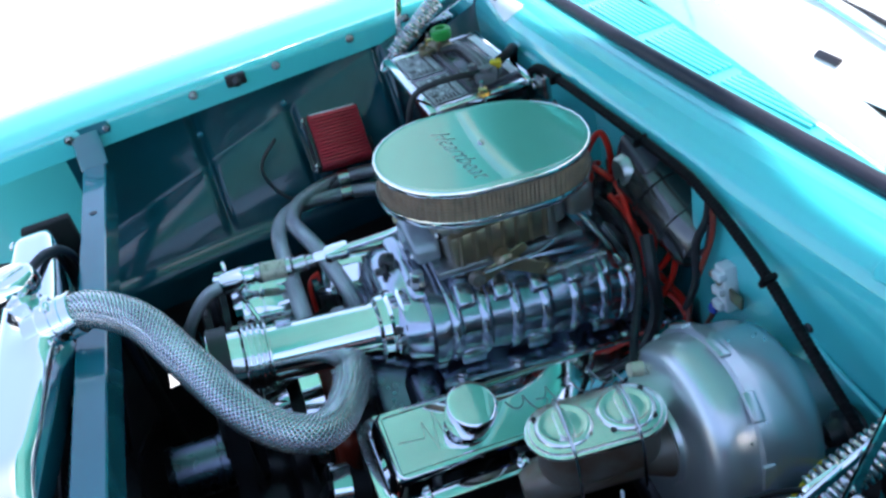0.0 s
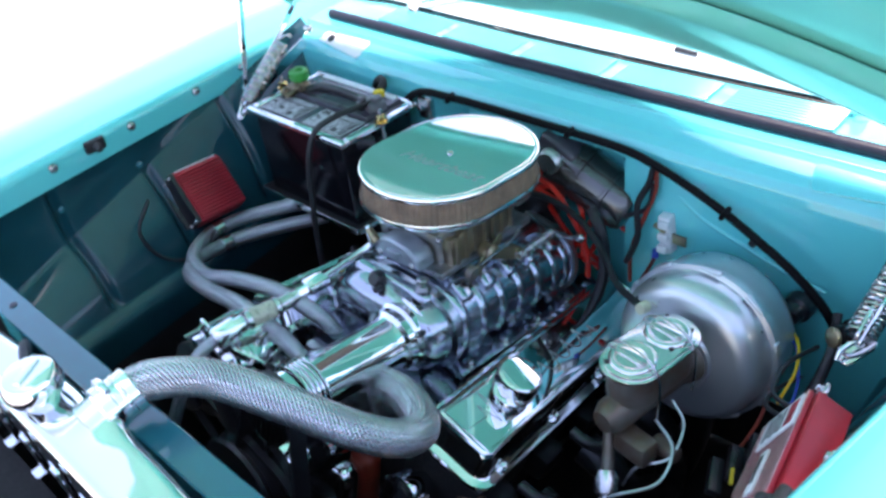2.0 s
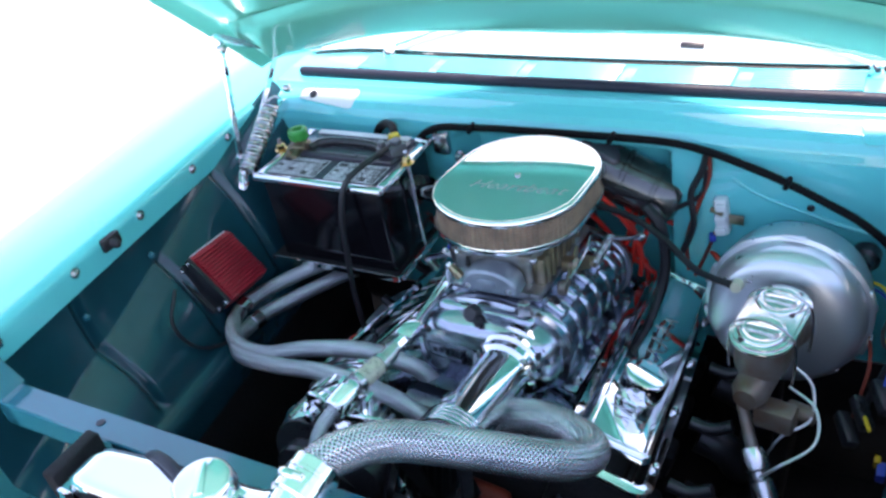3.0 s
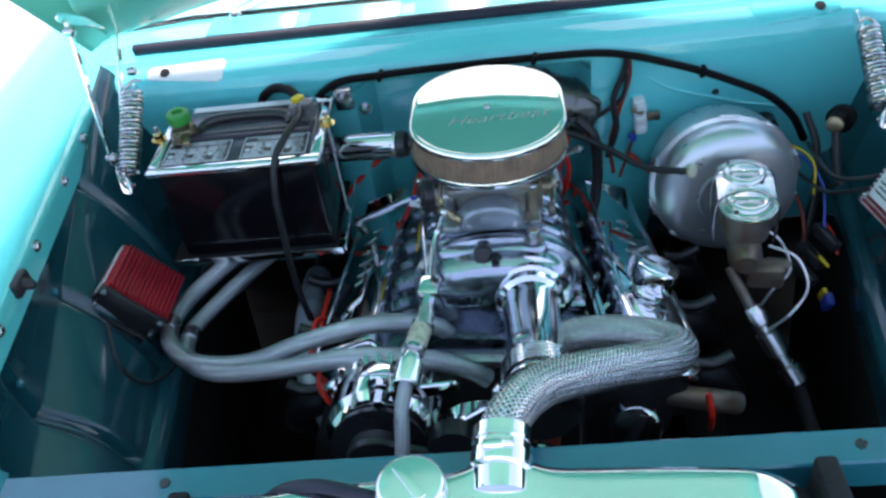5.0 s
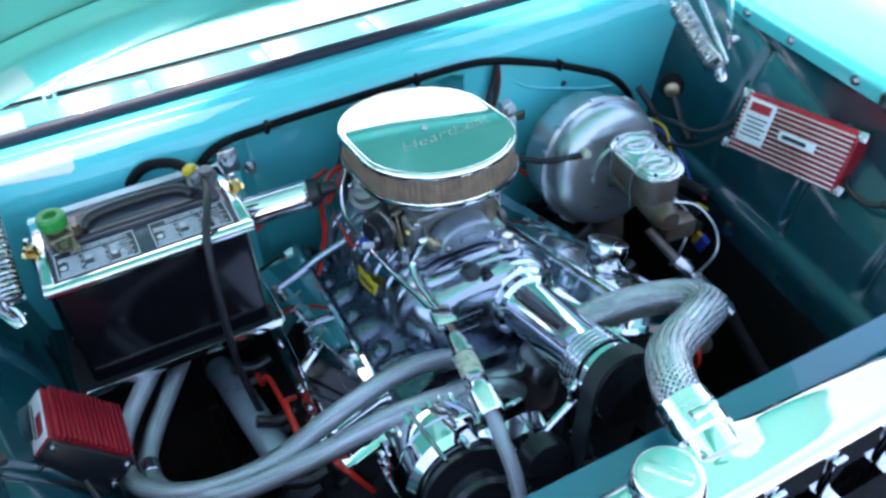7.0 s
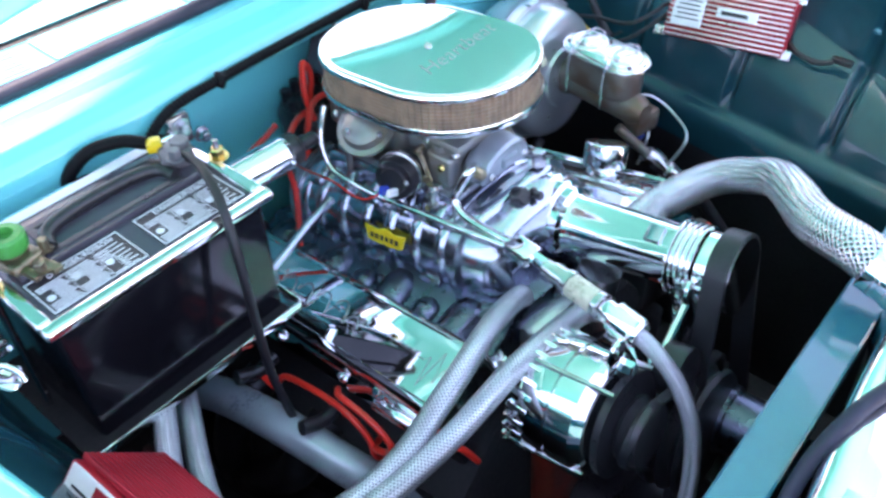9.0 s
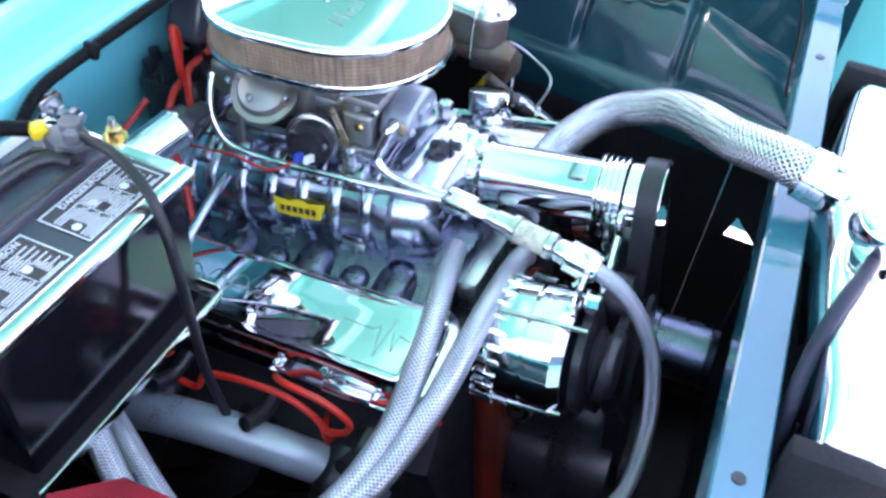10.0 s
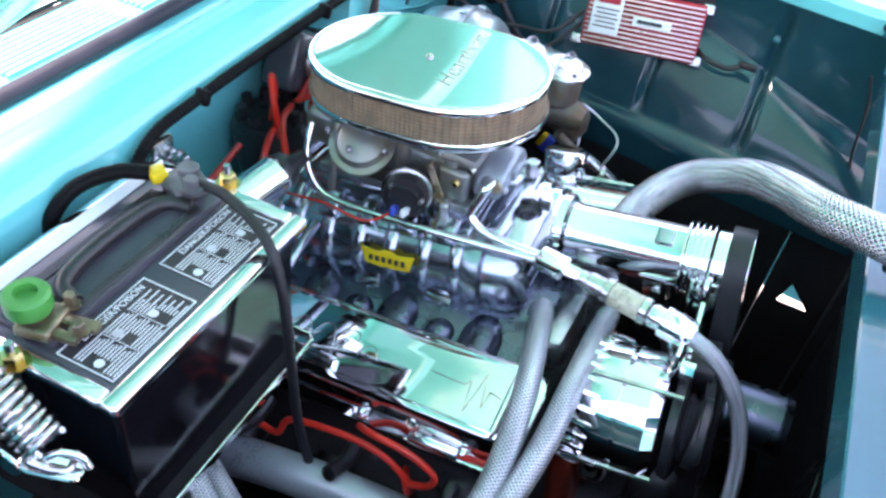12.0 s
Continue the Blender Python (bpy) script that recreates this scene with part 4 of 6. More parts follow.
for s in (-1, 1):
    for k in range(4):
        y = -0.19 + 0.115 * k
        b = fresh()
        tube(b, [(s * 0.262, y, 0.80), (s * 0.29, y, 0.795), (s * 0.318, y + 0.005, 0.805)], 0.009, 10, 4)
        part("plug_boot", b, BLACK, eng)
        if k < 3:
            continue
        b = fresh()
        sway = 0.012 * math.sin(3 * k + s)
        tube(b, [(s * 0.312, y + 0.004, 0.805), (s * 0.325, y + 0.05, 0.812 + sway), (s * 0.318, y + 0.10, 0.80 - sway), (s * 0.300, 0.16, 0.80 + 0.01 * k), (s * 0.2, 0.215, 0.88 + 0.01 * k), (s * 0.06 - 0.02, 0.2, 0.98)], 0.0042, 8, 6)
        part("spark_plug_wire", b, REDWIRE, eng, "bright red spark plug wire")

# ---- distributor ----
dist = thing("distributor", (-0.01, 0.195, 0.86), "black distributor with red plug wires beneath the cowl", "distributor")
b = fresh()
lathe(b, (-0.01, 0.195, 0.86), (-0.01, 0.205, 0.99), [(0, 0.035), (0.2, 0.04), (0.5, 0.048), (0.85, 0.05), (0.95, 0.044), (1, 0.02)], 28)
part("cap", b, BLACK, dist)
for k in range(8):
    a = 2 * math.pi * k / 8
    b = fresh()
    cyl(b, (-0.01 + 0.034 * math.cos(a), 0.203 + 0.034 * math.sin(a), 0.975), (-0.01 + 0.036 * math.cos(a), 0.203 + 0.036 * math.sin(a), 1.0), 0.008, 0.007, 12)
    part("tower", b, BLACK, dist)
loops = [
    [(-0.04, 0.17, 0.98), (-0.05, 0.17, 1.02), (-0.035, 0.185, 1.055), (-0.02, 0.19, 1.03), (-0.03, 0.19, 0.98), (-0.06, 0.17, 0.93)],
    [(0.02, 0.18, 1.0), (0.05, 0.17, 1.04), (0.09, 0.185, 1.03), (0.125, 0.195, 0.98), (0.125, 0.195, 0.92), (0.10, 0.19, 0.86)],
    [(0.01, 0.18, 1.0), (0.06, 0.165, 1.0), (0.10, 0.155, 0.97), (0.125, 0.16, 0.91), (0.12, 0.17, 0.85)],
    [(-0.03, 0.18, 0.99), (-0.08, 0.16, 1.0), (-0.11, 0.15, 0.97), (-0.12, 0.13, 0.92), (-0.15, 0.1, 0.87)],
    [(0.0, 0.18, 1.0), (-0.05, 0.16, 1.01), (-0.10, 0.12, 0.99), (-0.115, 0.11, 0.985)],
    [(0.03, 0.17, 0.99), (0.07, 0.175, 1.0), (0.10, 0.18, 0.975), (0.105, 0.175, 0.93), (0.09, 0.17, 0.89)],
    [(0.02, 0.165, 0.99), (0.08, 0.165, 0.975), (0.115, 0.165, 0.94), (0.11, 0.17, 0.89)],
    [(0.03, 0.19, 0.95), (0.055, 0.18, 0.935), (0.075, 0.185, 0.905), (0.095, 0.20, 0.875), (0.115, 0.215, 0.845), (0.12, 0.21, 0.81)],
    [(0.02, 0.18, 0.925), (0.050, 0.175, 0.905), (0.075, 0.185, 0.872), (0.105, 0.205, 0.850), (0.135, 0.21, 0.825)],
    [(0.04, 0.185, 0.86), (0.065, 0.18, 0.865), (0.085, 0.19, 0.890), (0.100, 0.205, 0.925), (0.105, 0.21, 0.96)]]
for pts in loops:
    b = fresh()
    tube(b, pts, 0.0043, 8, 7)
    part("spark_plug_wire", b, REDWIRE, dist, "bright red spark plug wire")

# ---- supercharger ----
blo = thing("supercharger", (0, 0, 0.87), "polished aluminium roots supercharger with ribbed case and long snout", "supercharger")


def blow_part(name, bm, mat, parent=blo, label="", angle=38):
    bm.transform(BLO)
    return part(name, bm, mat, parent, label, angle)


def case_outline(n=72, hw=0.106, hh=0.060, zc=0.904, p=2.5):
    """Rounded, flattened section across the two rotors."""
    out = []
    for k in range(n):
        a = 2 * math.pi * k / n
        c, s = math.cos(a), math.sin(a)
        out.append((hw * math.copysign(abs(c) ** (2 / p), c), zc + hh * math.copysign(abs(s) ** (2 / p), s)))
    return out


CASE_OUT = case_outline()


def case_loft(bm, stations):
    """Rings of the case's outline along y; each station (y, growth)."""
    o = bmesh.new()
    rings = []
    for y, e in stations:
        ring = []
        for x, z in CASE_OUT:
            d = Vector((x, 0, z - 0.905)).normalized()
            ring.append(o.verts.new((x + d.x * e, y, z + d.z * e + 0.0)))
        rings.append(ring)
    n = len(CASE_OUT)
    for a, c in zip(rings[:-1], rings[1:]):
        for k in range(n):
            o.faces.new((a[k], a[(k + 1) % n], c[(k + 1) % n], c[k]))
    o.faces.new(rings[0])
    o.faces.new(rings[-1][::-1])
    bmesh.ops.recalc_face_normals(o, faces=o.faces)
    absorb(bm, o)


b = fresh()
st = [(-0.118, 0.004), (-0.113, 0.004), (-0.112, 0.0)]
for yc in (-0.100, -0.060, -0.018, 0.024, 0.066, 0.108, 0.1385):
    st += [(yc - 0.0085, 0.0), (yc - 0.0072, 0.0016), (yc - 0.0045, 0.0034), (yc, 0.0042), (yc + 0.0045, 0.0034), (yc + 0.0072, 0.0016), (yc + 0.0085, 0.0)]
st += [(0.149, 0.0), (0.15, 0.002)]
case_loft(b, st)
case = blow_part("rotor_case", b, POLISHED, blo, "ribbed polished rotor case", 30)
b = fresh()
box(b, (0.0, 0.012, 0.962), (0.128, 0.215, 0.04), (0, 0, 0), 0.008, 3)
blow_part("carburettor_pad", b, POLISHED, case, "flat polished mounting pad")
for s in (-1, 1):
    for yc in (-0.083, -0.033, 0.018, 0.068, 0.12):
        b = fresh()
        box(b, (s * 0.074, yc, 0.950), (0.036, 0.026, 0.026), (0, s * 32, 0), 0.006, 3)
        blow_part("rib_saddle", b, POLISHED, case)
for s in (-1, 1):
    for yc in (-0.08, 0.012, 0.106):
        b = fresh()
        box(b, (s * 0.1035, yc, 0.878), (0.010, 0.034, 0.020), (0, s * -18, 0), 0.003, 2)
        blow_part("case_boss", b, POLISHED, case)
    b = fresh()
    box(b, (s * 0.1, 0.016, 0.846), (0.045, 0.28, 0.012), (0, 0, 0), 0.004, 2)
    blow_part("mounting_flange", b, POLISHED, case)
    for k in range(4):
        b = fresh()
        y = -0.10 + 0.078 * k
        hexbolt(b, (s * 0.113, y, 0.852), (s * 0.113, y, 0.862), 0.007)
        blow_part("flange_bolt", b, STEEL, case)
# front gear cover
b = fresh()
case_loft(b, [(-0.178, -0.024), (-0.172, -0.012), (-0.160, -0.003), (-0.134, 0.001), (-0.131, 0.010), (-0.119, 0.010), (-0.118, 0.006)])
front = blow_part("gear_cover", b, POLISHED, blo, "polished gear cover", 40)
b = fresh()
box(b, (-0.004, -0.134, 0.950), (0.150, 0.030, 0.034), (0, 0, 0), 0.012, 4)
blow_part("cover_top", b, POLISHED, front)
# raised emblem outline on the cover's face
b = fresh()
rim_ = [(-0.078, 0.918), (-0.018, 0.918), (-0.024, 0.898), (-0.072, 0.898)]
for (x0, z0), (x1, z1) in zip(rim_, rim_[1:] + rim_[:1]):
    tube(b, [(x0, -0.1775, z0), ((x0 + x1) / 2, -0.1775, (z0 + z1) / 2), (x1, -0.1775, z1)], 0.0016, 6, 1)
blow_part("cast_emblem", b, MANIFOLD, front)
for k in range(5):
    b = fresh()
    box(b, (-0.066 + 0.009 * k, -0.178, 0.908), (0.006, 0.003, 0.009), (0, 0, 0), 0.001)
    blow_part("cast_bar", b, MANIFOLD, front)
for x, y, z in ((0.052, -0.136, 0.970),):
    b = fresh()
    hexbolt(b, (x, y, z), (x, y, z + 0.016), 0.009)
    blow_part("lug_bolt", b, STEEL, front)
for x, z in ((-0.085, 0.935), (-0.09, 0.885), (-0.05, 0.86), (0.0, 0.962), (0.09, 0.885), (0.095, 0.93)):
    b = fresh()
    hexbolt(b, (x * 0.9, -0.162, z), (x * 0.9, -0.176, z), 0.0055)
    blow_part("cover_bolt", b, BLACK, front)
b = fresh()
cyl(b, (-0.016, -0.150, 0.962), (-0.016, -0.164, 0.968), 0.013, 0.011, 18, 0.002)
blow_part("filler_plug", b, BLACK, front, "black oil filler plug")
# snout
b = fresh()
SX, SZ = 0.043, 0.904
lathe(b, (SX, -0.150, SZ), (SX, -0.355, SZ), [(0, 0.056), (0.05, 0.056), (0.07, 0.051), (0.12, 0.051), (0.14, 0.046), (0.19, 0.045), (0.21, 0.0385), (0.25, 0.0365), (0.90, 0.0365), (0.93, 0.039), (1, 0.039)], 40)
snout = blow_part("snout", b, CHROME, blo, "long polished drive snout", 30)
for k in range(5):
    b = fresh()
    y = -0.327 - 0.0068 * k
    lathe(b, (SX, y, SZ), (SX, y - 0.0042, SZ), [(0, 0.036), (0.02, 0.041), (0.3, 0.0438), (0.7, 0.0438), (0.98, 0.041), (1, 0.036)], 40)
    blow_part("retaining_ring", b, CHROME, snout)
b = fresh()
box(b, (SX - 0.016, -0.305, SZ + 0.033), (0.022, 0.020, 0.008), (0, -24, 0), 0.003)
blow_part("boss", b, POLISHED, snout)
b = fresh()
lathe(b, (SX, -0.360, SZ), (SX, -0.400, SZ), [(0, 0.03), (0.02, 0.040), (0.5, 0.040), (0.52, 0.044), (0.6, 0.044), (1, 0.043), (1, 0.02)], 40)
blow_part("drive_pulley", b, CHROME, blo, "polished drive pulley")
# belt over the drive pulley and down to the crank
b = fresh()


def belt(bm, circles, y, w, t):
    """A band round two pulleys."""
    (x0, z0, r0), (x1, z1, r1) = circles
    pts = []
    a0 = math.atan2(z0 - z1, x0 - x1)
    for k in range(13):
        a = a0 - math.pi / 2 + math.pi * k / 12
        pts.append((x0 + r0 * math.cos(a), z0 + r0 * math.sin(a)))
    for k in range(13):
        a = a0 + math.pi / 2 + math.pi * k / 12
        pts.append((x1 + r1 * math.cos(a), z1 + r1 * math.sin(a)))
    o = bmesh.new()
    n = len(pts)
    cx, cz = (x0 + x1) / 2, (z0 + z1) / 2
    rows = []
    for (x, z) in pts:
        near = (x0, z0) if math.hypot(x - x0, z - z0) < math.hypot(x - x1, z - z1) else (x1, z1)
        d = Vector((x - near[0], z - near[1])).normalized()
        rows.append([o.verts.new((x, y, z)), o.verts.new((x + d.x * t, y, z + d.y * t)), o.verts.new((x + d.x * t, y - w, z + d.y * t)), o.verts.new((x, y - w, z))])
    for k in range(n):
        a, c = rows[k], rows[(k + 1) % n]
        for j in range(4):
            o.faces.new((a[j], a[(j + 1) % 4], c[(j + 1) % 4], c[j]))
    bmesh.ops.recalc_face_normals(o, faces=o.faces)
    absorb(bm, o)


belt(b, ((SX, SZ, 0.0435), (0.0, 0.575, 0.09)), -0.375, 0.024, 0.004)
blow_part("drive_belt", b, RUBBER, blo, "black ribbed drive belt")
# idler arm
b = fresh()
flat_arm(b, (-0.055, -0.362, 0.845), (0.035, -0.362, 0.900), 0.03, 0.009, (0, 1, 0))
flat_arm(b, (0.0, -0.362, 0.83), (0.0, -0.362, 0.90), 0.024, 0.008, (0, 1, 0))
box(b, (0.004, -0.360, 0.852), (0.007, 0.036, 0.105), (0, 0, 0), 0.002)
blow_part("idler_bracket", b, CHROME, blo, "chrome idler bracket")
b = fresh()
lathe(b, (-0.06, -0.365, 0.84), (-0.06, -0.395, 0.84), [(0, 0.02), (0.02, 0.03), (0.9, 0.03), (1, 0.012)], 28)
blow_part("idler_pulley", b, BLACK, blo)
# rear cover
b = fresh()
case_loft(b, [(0.15, 0.008), (0.158, 0.008), (0.160, 0.0), (0.178, -0.008), (0.19, -0.03), (0.194, -0.06)])
blow_part("rear_cover", b, CAST, blo, "", 50)
b = fresh()
tube(b, [(0.095, 0.12, 0.975), (0.115, 0.118, 0.978), (0.135, 0.115, 0.985)], 0.0042, 8, 3)
lathe(b, (0.128, 0.116, 0.983), (0.145, 0.114, 0.988), [(0, 0.004), (0.3, 0.007), (0.7, 0.007), (1, 0.002)], 12)
blow_part("linkage_stud", b, STEEL, blo)
# badge
BM = Matrix.Translation((-0.1125, -0.022, 0.921)) @ Matrix(((0, 0.25, -0.97, 0), (-1, 0, 0, 0), (0, 0.97, 0.25, 0), (0, 0, 0, 1)))
b = fresh()
prism(b, [(-0.034, 0.010), (-0.028, -0.0085), (-0.006, -0.0105), (0.0, -0.009), (0.006, -0.0105), (0.028, -0.0085), (0.034, 0.010), (0.012, 0.0075), (0.004, 0.011), (-0.004, 0.011), (-0.012, 0.0075)], 0.003, BM, 0.0006, 1)
badge = blow_part("badge", b, YELLOW, blo, "yellow maker's badge with dark bars")
b = fresh()
for k in range(6):
    o = bmesh.new()
    bmesh.ops.create_cube(o, size=1)
    bmesh.ops.scale(o, vec=(0.005, 0.0065, 0.0008), verts=o.verts)
    absorb(b, o, BM @ Matrix.Translation((-0.0205 + 0.0082 * k, -0.001, 0.0033)))
blow_part("badge_print", b, INK, badge)

# ---- carburettor ----
carb = thing("carburettor", (0, 0, 0.975), "four barrel carburettor in dull grey and gold metal", "carburettor")
b = fresh()
box(b, (0, 0.0, 0.990), (0.135, 0.20, 0.012), (-4, 0, 0), 0.004)
part("base_plate", b, CAST, carb)
b = fresh()
box(b, (0, 0.005, 1.020), (0.10, 0.17, 0.05), (0, 0, 0), 0.012, 3)
box(b, (0, 0.005, 1.050), (0.115, 0.19, 0.016), (0, 0, 0), 0.006, 2)
lathe(b, (0, 0.005, 1.052), (0, 0.004, 1.072), [(0, 0.062), (0.3, 0.058), (1, 0.058)], 32)
for x in (-0.055, 0.055):
    for y in (-0.06, 0.0, 0.06):
        cyl(b, (x * 0.95, y, 0.99), (x * 0.95, y, 1.05), 0.011, 0.009, 12)
part("main_body", b, CARB, carb, "grey cast main body")
b = fresh()
arch = [(0.043 * math.cos(math.pi * k / 14), 0.036 * math.sin(math.pi * k / 14) ** 0.8) for k in range(15)]
prism(b, arch, 0.036, Matrix.Translation((0, -0.082, 1.009)) @ pose(0, 0, 0, 90, 0, 0), 0.006, 3)
box(b, (0, -0.098, 1.008), (0.080, 0.030, 0.010), (0, 0, 0), 0.004, 2)
lathe(b, (-0.036, -0.10, 1.022), (-0.050, -0.103, 1.022), [(0, 0.010), (1, 0.008), (1, 0)], 16)
bowl = part("front_bowl", b, CARBGREY, carb, "rounded pale grey float bowl", 50)
b = fresh()
box(b, (0.0, -0.1195, 1.024), (0.026, 0.007, 0.013), (0, 0, 0), 0.0025, 2)
part("sight_plug_block", b, CARBGREY, bowl)
for x, z in ((-0.031, 1.016), (0.031, 1.016)):
    b = fresh()
    hexbolt(b, (x, -0.117, z), (x, -0.1215, z), 0.0036)
    part("bowl_screw", b, STEEL, bowl)
b = fresh()
box(b, (0.0, 0.11, 1.02), (0.10, 0.04, 0.045), (0, 0, 0), 0.01, 3)
part("rear_bowl", b, CARB, carb)
b = fresh()
lathe(b, (-0.062, 0.045, 1.030), (-0.075, 0.043, 1.048), [(0, 0.034), (0.15, 0.038), (0.35, 0.038), (0.4, 0.031), (0.75, 0.027), (1, 0.012), (1, 0)], 28)
part("vacuum_pod", b, CARB, carb, "domed grey vacuum pod")
b = fresh()
lathe(b, (-0.060, -0.018, 1.004), (-0.102, -0.028, 1.009), [(0, 0.022), (0.4, 0.022), (0.45, 0.026), (0.75, 0.026), (0.9, 0.024), (0.92, 0.017), (1, 0.016), (1.0, 0.0)], 32)
choke = part("electric_choke", b, BLACK, carb, "round black electric choke cap")
for a in (40, 160, 280):
    b = fresh()
    c = Vector((-0.099, -0.027, 1.008)) + 0.0215 * Vector((0, math.cos(radians(a)), math.sin(radians(a))))
    cyl(b, c, c + Vector((-0.005, -0.001, 0.0005)), 0.004, 0.003, 10)
    part("choke_screw", b, STEEL, choke)
b = fresh()
lathe(b, (-0.079, -0.022, 1.0065), (-0.086, -0.024, 1.0075), [(0, 0.0275), (0.1, 0.029), (0.9, 0.029), (1, 0.0275)], 32)
part("choke_ring", b, STEEL, choke, "steel retaining ring")
b = fresh()
box(b, (-0.108, -0.034, 1.000), (0.018, 0.005, 0.009), (0, 20, 0), 0.001)
part("white_connector", b, WHITE, choke)
b = fresh()
box(b, (-0.108, -0.022, 0.998), (0.016, 0.006, 0.01), (0, 20, 0), 0.001)
part("blue_connector", b, BLUE, choke)
# screws and bosses on the near side
for x, y, z in ((-0.0575, -0.085, 1.046), (-0.0575, -0.045, 1.052), (-0.0575, 0.002, 1.052), (-0.0575, 0.085, 1.048), (0.0585, -0.085, 1.050), (0.0585, 0.07, 1.050)):
    b = fresh()
    s_ = 1 if x > 0 else -1
    cyl(b, (x - 0.004 * s_, y, z), (x + 0.004 * s_, y, z), 0.0045, 0.004, 12, 0.0008)
    part("body_screw", b, STEEL, carb)
for y, r in ((0.018, 0.030), (0.045, 0.033), (0.075, 0.030)):
    b = fresh()
    c = Vector((-0.064, 0.045, 1.033)) + Vector((-0.030 if y == 0.045 else -0.012, (y - 0.045) * 1.25, 0.008))
    cyl(b, c, c + Vector((-0.002, 0, 0.006)), 0.004, 0.0035, 10, 0.0005)
    part("pod_screw", b, STEEL, carb)
b = fresh()
box(b, (-0.056, -0.066, 1.022), (0.018, 0.036, 0.040), (0, 0, 0), 0.005, 3)
part("metering_block", b, CARB, carb)
b = fresh()
cyl(b, (-0.064, -0.072, 1.028), (-0.069, -0.072, 1.028), 0.005, 0.004, 12, 0.0008)
part("brass_plug", b, BRASS, carb)
b = fresh()
flat_arm(b, (-0.068, -0.040, 1.040), (-0.070, -0.058, 1.008), 0.008, 0.002)
flat_arm(b, (-0.071, -0.058, 1.010), (-0.073, -0.036, 0.998), 0.007, 0.002)
cyl(b, (-0.060, -0.040, 1.040), (-0.074, -0.040, 1.040), 0.004, 0.003, 10)
part("choke_lever", b, GOLD, carb, "brownish choke lever")
b = fresh()
lathe(b, (-0.068, -0.062, 0.970), (-0.068, -0.062, 1.004), [(0, 0.013), (0.3, 0.013), (0.35, 0.009), (0.8, 0.009), (0.85, 0.011), (1, 0.009), (1, 0)], 20)
part("vacuum_port", b, STEEL, carb, "bright vacuum port")
b = fresh()
tube(b, [(-0.058, 0.076, 1.052), (-0.065, 0.078, 1.036), (-0.066, 0.080, 0.985), (-0.065, 0.082, 0.945)], 0.0045, 10, 6)
part("vent_tube", b, CARB, carb)
b = fresh()
coil(b, (-0.066, 0.066, 1.046), (-0.068, 0.066, 1.012), 0.0042, 0.0008, 14, 10)
part("idle_spring", b, STEEL, carb)
b = fresh()
cyl(b, (0.078, -0.055, 0.986), (0.088, -0.055, 0.986), 0.011, 0.010, 14, 0.001)
part("throttle_cam", b, IRON, carb)
b = fresh()
tube(b, [(0.088, -0.045, 0.995), (0.092, -0.01, 0.999), (0.090, 0.025, 0.998), (0.086, 0.05, 1.002)], 0.0022, 8, 5)
part("throttle_rod", b, STEEL, carb)
b = fresh()
tube(b, [(-0.112, -0.022, 0.997), (-0.118, 0.01, 0.975), (-0.115, 0.06, 0.975), (-0.11, 0.10, 0.965), (-0.10, 0.15, 0.95)], 0.0013, 8, 6)
part("choke_wire", b, REDWIRE, carb, "thin red wire")
# gold throttle linkage on the driver's side
b = fresh()
box(b, (0.058, -0.01, 1.022), (0.02, 0.13, 0.046), (0, 0, 0), 0.006)
gold = part("gold_side_cover", b, GOLD, carb, "gold-coloured metering side")
for k in range(7):
    b = fresh()
    cyl(b, (0.068, -0.065 + 0.019 * k, 1.002), (0.068, -0.062 + 0.019 * k, 1.046), 0.0035, None, 8)
    part("cover_rib", b, GOLD, gold)
b = fresh()
flat_arm(b, (0.082, -0.02, 0.998), (0.090, 0.04, 0.965), 0.018, 0.003)
flat_arm(b, (0.080, 0.01, 1.005), (0.086, -0.05, 0.985), 0.015, 0.003)
lathe(b, (0.07, -0.015, 0.998), (0.092, -0.015, 0.998), [(0, 0.012), (0.8, 0.012), (1, 0.008)], 16)
lathe(b, (0.075, 0.038, 0.967), (0.096, 0.038, 0.967), [(0, 0.009), (1, 0.008)], 14)
part("throttle_lever", b, GOLD, carb, "gold throttle lever")
b = fresh()
coil(b, (0.096, 0.03, 0.967), (0.094, 0.115, 0.960), 0.0065, 0.0009, 22, 10)
part("return_spring", b, STEEL, carb)
b = fresh()
lathe(b, (-0.043, -0.112, 1.024), (-0.058, -0.110, 1.040), [(0, 0.007), (0.4, 0.007), (0.45, 0.006), (1, 0.005)], 14)
part("inlet_fitting", b, GOLD, carb, "brass inlet fitting")

# ---- air cleaner ----
air = thing("air_cleaner", (0, 0, 1.06), "oval chrome air cleaner with tan pleated filter", "air cleaner")


def air_part(name, bm, mat, parent=air, label="", angle=38, smooth=True):
    bm.transform(LID)
    return part(name, bm, mat, parent, label, angle, smooth)


b = fresh()
o = bmesh.new()
levels = [(1.0, 1.1095), (1.012, 1.111), (1.015, 1.114), (1.008, 1.1185), (0.985, 1.1200), (0.955, 1.1190), (0.945, 1.1188), (0.935, 1.1188), (0.92, 1.1188), (0.6, 1.1188), (0.2, 1.1188)]
loops = [[o.verts.new((x * k if k > 0.97 else x * (1 - (1 - k) * 1.0), y * (1 - (1 - k) * (0.72 if k > 0.5 else 0.9)), z)) for x, y in stadium(0.206, 0.273, 16)] for k, z in levels]
for a, c in zip(loops[:-1], loops[1:]):
    for k in range(len(a)):
        o.faces.new((a[k], a[(k + 1) % len(a)], c[(k + 1) % len(a)], c[k]))
o.faces.new(loops[-1])
o.faces.new(loops[0][::-1])
